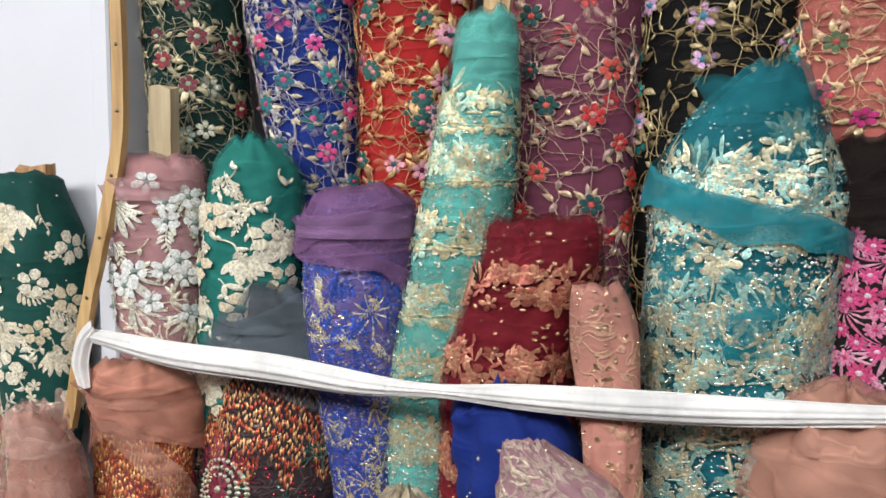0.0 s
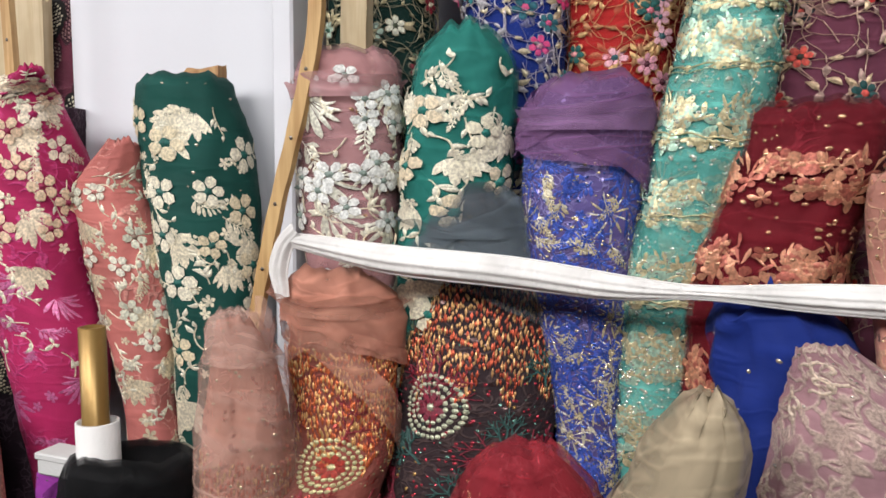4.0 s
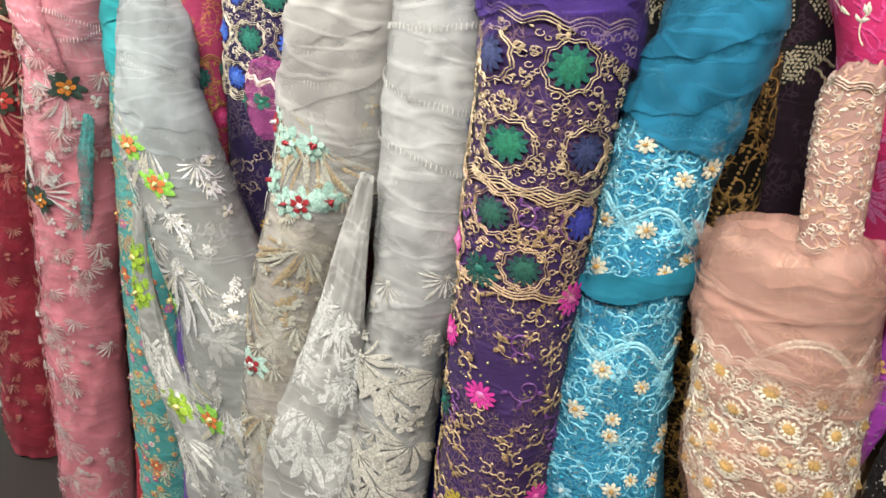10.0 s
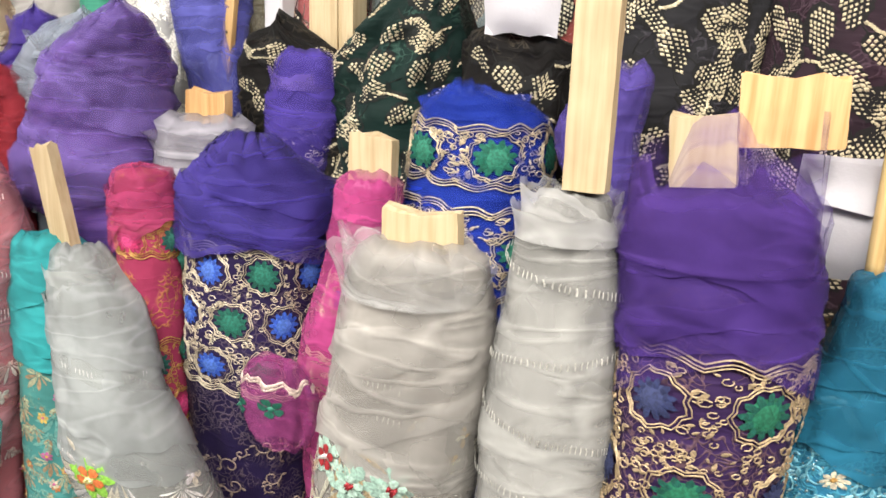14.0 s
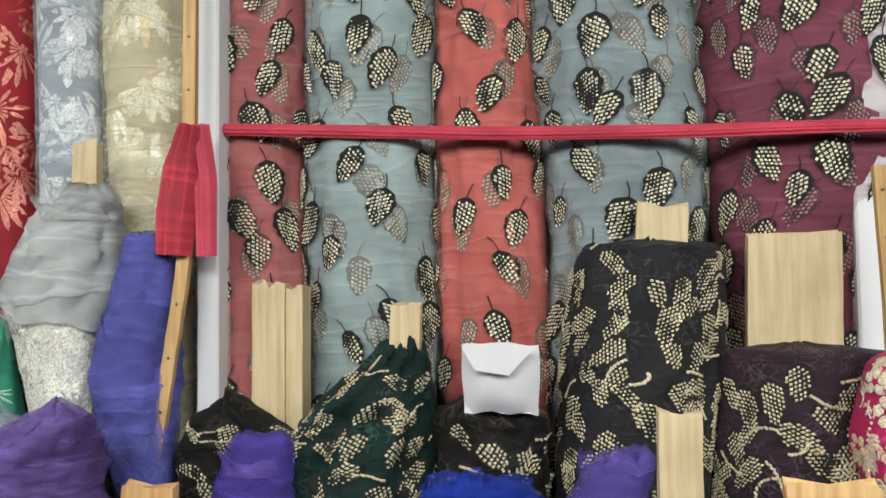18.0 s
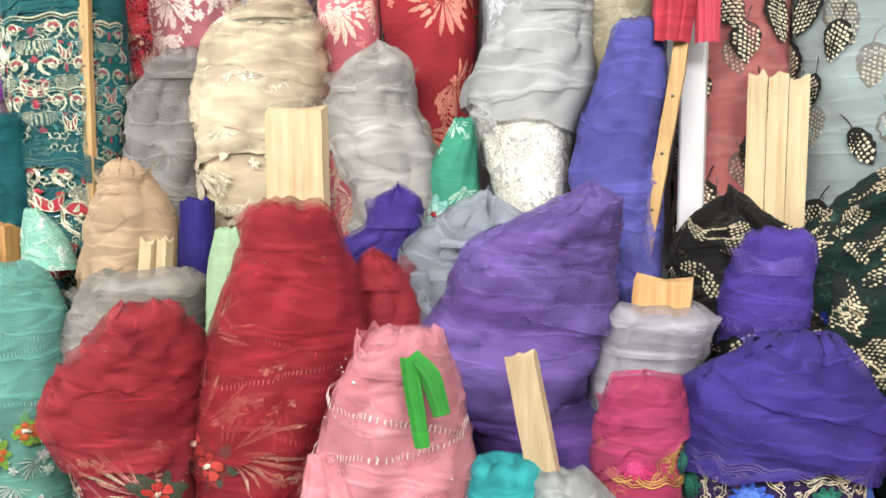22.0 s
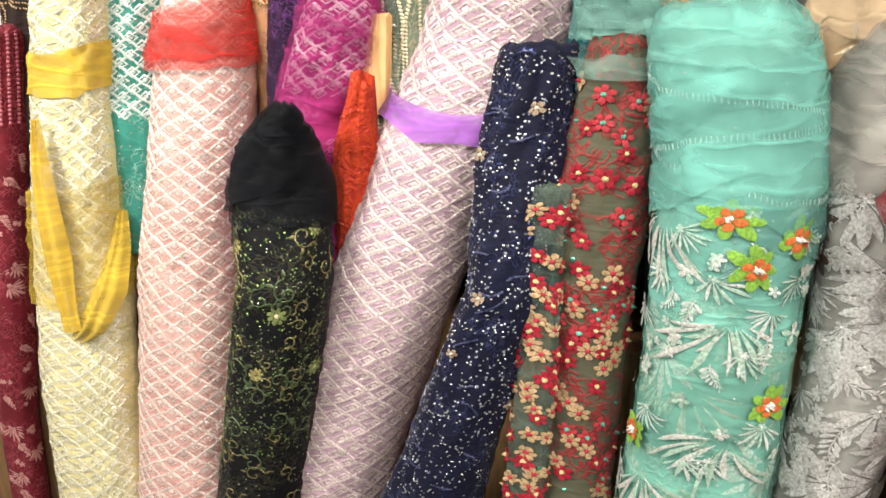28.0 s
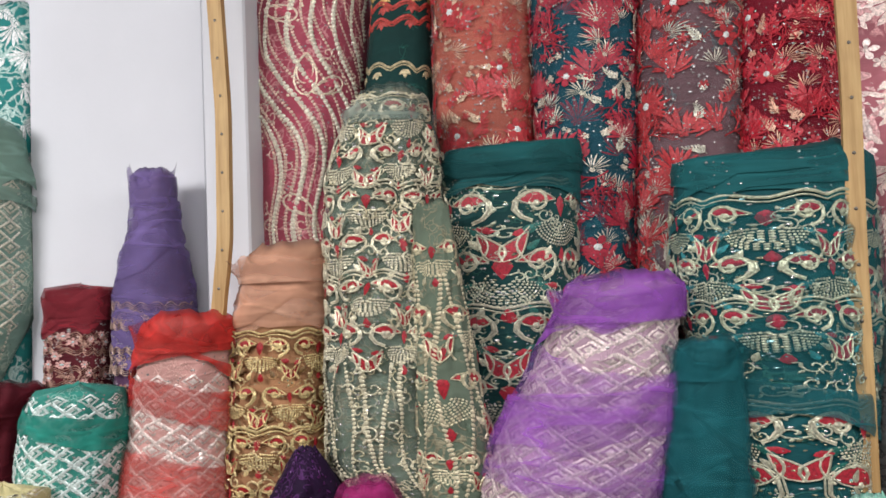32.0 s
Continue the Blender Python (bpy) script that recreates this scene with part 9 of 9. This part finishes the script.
box("panel_p3", (-5.599, 1.213, 0.84), (-5.137, 1.497, 2.9), wall_white, "white painted board between the roll bays", category="wall panel")
box("panel_p3b", (-5.093, 1.139, 0.84), (-4.993, 1.497, 2.9), wall_white, "white painted board between the roll bays", category="wall panel")
batten("long thin curved wooden batten tied with a white sash", (-0.850, 1.008, 2.260, 0.0214), (-0.860, 1.008, 2.044, 0.0218), (-0.858, 1.008, 1.912, 0.0219), (-0.861, 1.008, 1.786, 0.0221), (-0.895, 1.008, 1.658, 0.0225), (-0.934, 1.008, 1.529, 0.0220), (-0.979, 1.008, 1.331, 0.0217))
batten("thin wooden batten at the side of the leaf rolls", (-2.633, 1.092, 2.410, 0.0260), (-2.635, 1.092, 2.033, 0.0257), (-2.646, 1.092, 1.849, 0.0255), (-2.672, 1.092, 1.686, 0.0255), (-2.708, 1.092, 1.452, 0.0253))
batten("thin pale wooden batten beside the plum roll", (-1.480, 1.045, 1.992, 0.0210), (-1.471, 1.045, 1.786, 0.0214), (-1.467, 1.045, 1.586, 0.0219), (-1.460, 1.045, 1.411, 0.0223))
batten("thin brown wooden batten on a lilac board", (-5.016, 1.064, 2.535, 0.0330), (-5.001, 1.064, 2.244, 0.0304), (-5.005, 1.064, 1.994, 0.0302), (-5.027, 1.064, 1.833, 0.0280))
batten("thin pale wooden batten beside the crimson roll", (-3.907, 1.064, 2.362, 0.0316), (-3.908, 1.064, 2.176, 0.0296), (-3.914, 1.064, 1.958, 0.0294), (-3.919, 1.064, 1.557, 0.0289))
batten("pale bamboo stick leaning on a paper packet", (-1.543, 0.784, 1.588, 0.0139), (-1.547, 0.784, 1.542, 0.0165), (-1.550, 0.784, 1.503, 0.0192), (-1.552, 0.784, 1.496, 0.0167), (-1.551, 0.784, 1.363, 0.0196), name="bamboo_stick", rounded=True)
sash("white twisted cloth sash tied across the rolls", (-0.875, 0.933, 1.505, 0.0131), (-0.841, 0.933, 1.501, 0.0212), (-0.725, 0.933, 1.483, 0.0363), (-0.546, 0.933, 1.476, 0.0374), (-0.424, 0.933, 1.465, 0.0303), (-0.339, 0.933, 1.466, 0.0091), (-0.238, 0.933, 1.467, 0.0285), (-0.104, 0.933, 1.468, 0.0351), (0.018, 0.933, 1.471, 0.0336), (0.166, 0.933, 1.480, 0.0200), (0.243, 0.933, 1.485, 0.0194), tone="e6e2de")
sash("knotted end of the white cloth sash", (-0.851, 0.933, 1.517, 0.0212), (-0.872, 0.933, 1.497, 0.0246), (-0.883, 0.933, 1.463, 0.0281), (-0.875, 0.933, 1.424, 0.0182), tone="e6e2de")
sash("red net sash tied across the leaf rolls", (-2.698, 1.181, 2.128, 0.0198), (-2.379, 1.181, 2.109, 0.0223), (-2.061, 1.178, 2.092, 0.0227), (-1.730, 1.150, 2.077, 0.0219), (-1.560, 1.128, 2.073, 0.0200), (-1.417, 1.125, 2.070, 0.0174), (-1.353, 1.130, 2.070, 0.0172), tone="c23c54")
sash("hanging red net end of the sash", (-2.626, 1.083, 2.112, 0.0409), (-2.645, 1.083, 2.032, 0.0674), (-2.658, 1.083, 1.951, 0.0734), (-2.663, 1.083, 1.877, 0.0611), tone="c03a50", ruffle=0.014, sheer=0.8)
sash("second hanging red net end of the sash", (-2.617, 1.092, 2.113, 0.0349), (-2.606, 1.092, 2.012, 0.0409), (-2.604, 1.092, 1.874, 0.0366), tone="c44860", ruffle=0.006)
sash("short bright green ribbon end on the pink roll", (-2.934, 0.616, 1.421, 0.0198), (-2.927, 0.616, 1.377, 0.0229), (-2.914, 0.616, 1.301, 0.0200), tone="2f9a34")
sash("second short bright green ribbon end", (-2.930, 0.621, 1.422, 0.0198), (-2.904, 0.621, 1.397, 0.0289), (-2.888, 0.621, 1.346, 0.0228), tone="2f8f34")
packet("white paper packet on the dark bundles", (-2.070, 1.027, 1.720), (-2.072, 1.027, 1.606), 0.128)
packet("wrapped white paper packet with folded flaps", (-1.575, 0.821, 1.484), (-1.564, 0.821, 1.341), 0.146)
stack("stack of sawn wooden boards leaning on the pink leaf roll", (-2.491, 1.176, 1.827), (-2.492, 1.176, 1.545), 0.098, n=3)
stack("brown cardboard roll core with a split end", (-4.044, 0.933, 1.554), (-4.049, 0.933, 1.429), 0.090, n=2, tone=("b98a54", "94683a"))
tube("brass coloured cardboard tube standing in the black roll", (-1.117, 0.840, 1.382), (-1.117, 0.840, 1.244), 0.036)
tube("white paper sleeve wrapped round the brass tube", (-1.114, 0.840, 1.251), (-1.114, 0.840, 1.196), 0.058, name="paper_sleeve", tone="dcd9d6")
card("small flat white card box on the violet net", (-1.176, 0.831, 1.199), (-1.176, 0.831, 1.168), 0.064)
sash("sheer yellow net end hanging in a loop down the trellis roll", (-5.483, 0.818, 1.215, 0.020), (-5.480, 0.806, 1.110, 0.045), (-5.470, 0.798, 1.000, 0.065), (-5.452, 0.790, 0.860, 0.080), (-5.416, 0.772, 0.700, 0.060), tone="d8b41c", ruffle=0.010, sheer=0.6)
sash("sheer yellow net loop gathered up at the side", (-5.412, 0.772, 0.680, 0.040), (-5.380, 0.800, 0.715, 0.085), (-5.352, 0.850, 0.800, 0.095), (-5.345, 0.890, 0.900, 0.060), (-5.352, 0.915, 0.980, 0.025), tone="d8b828", ruffle=0.010, sheer=0.55)
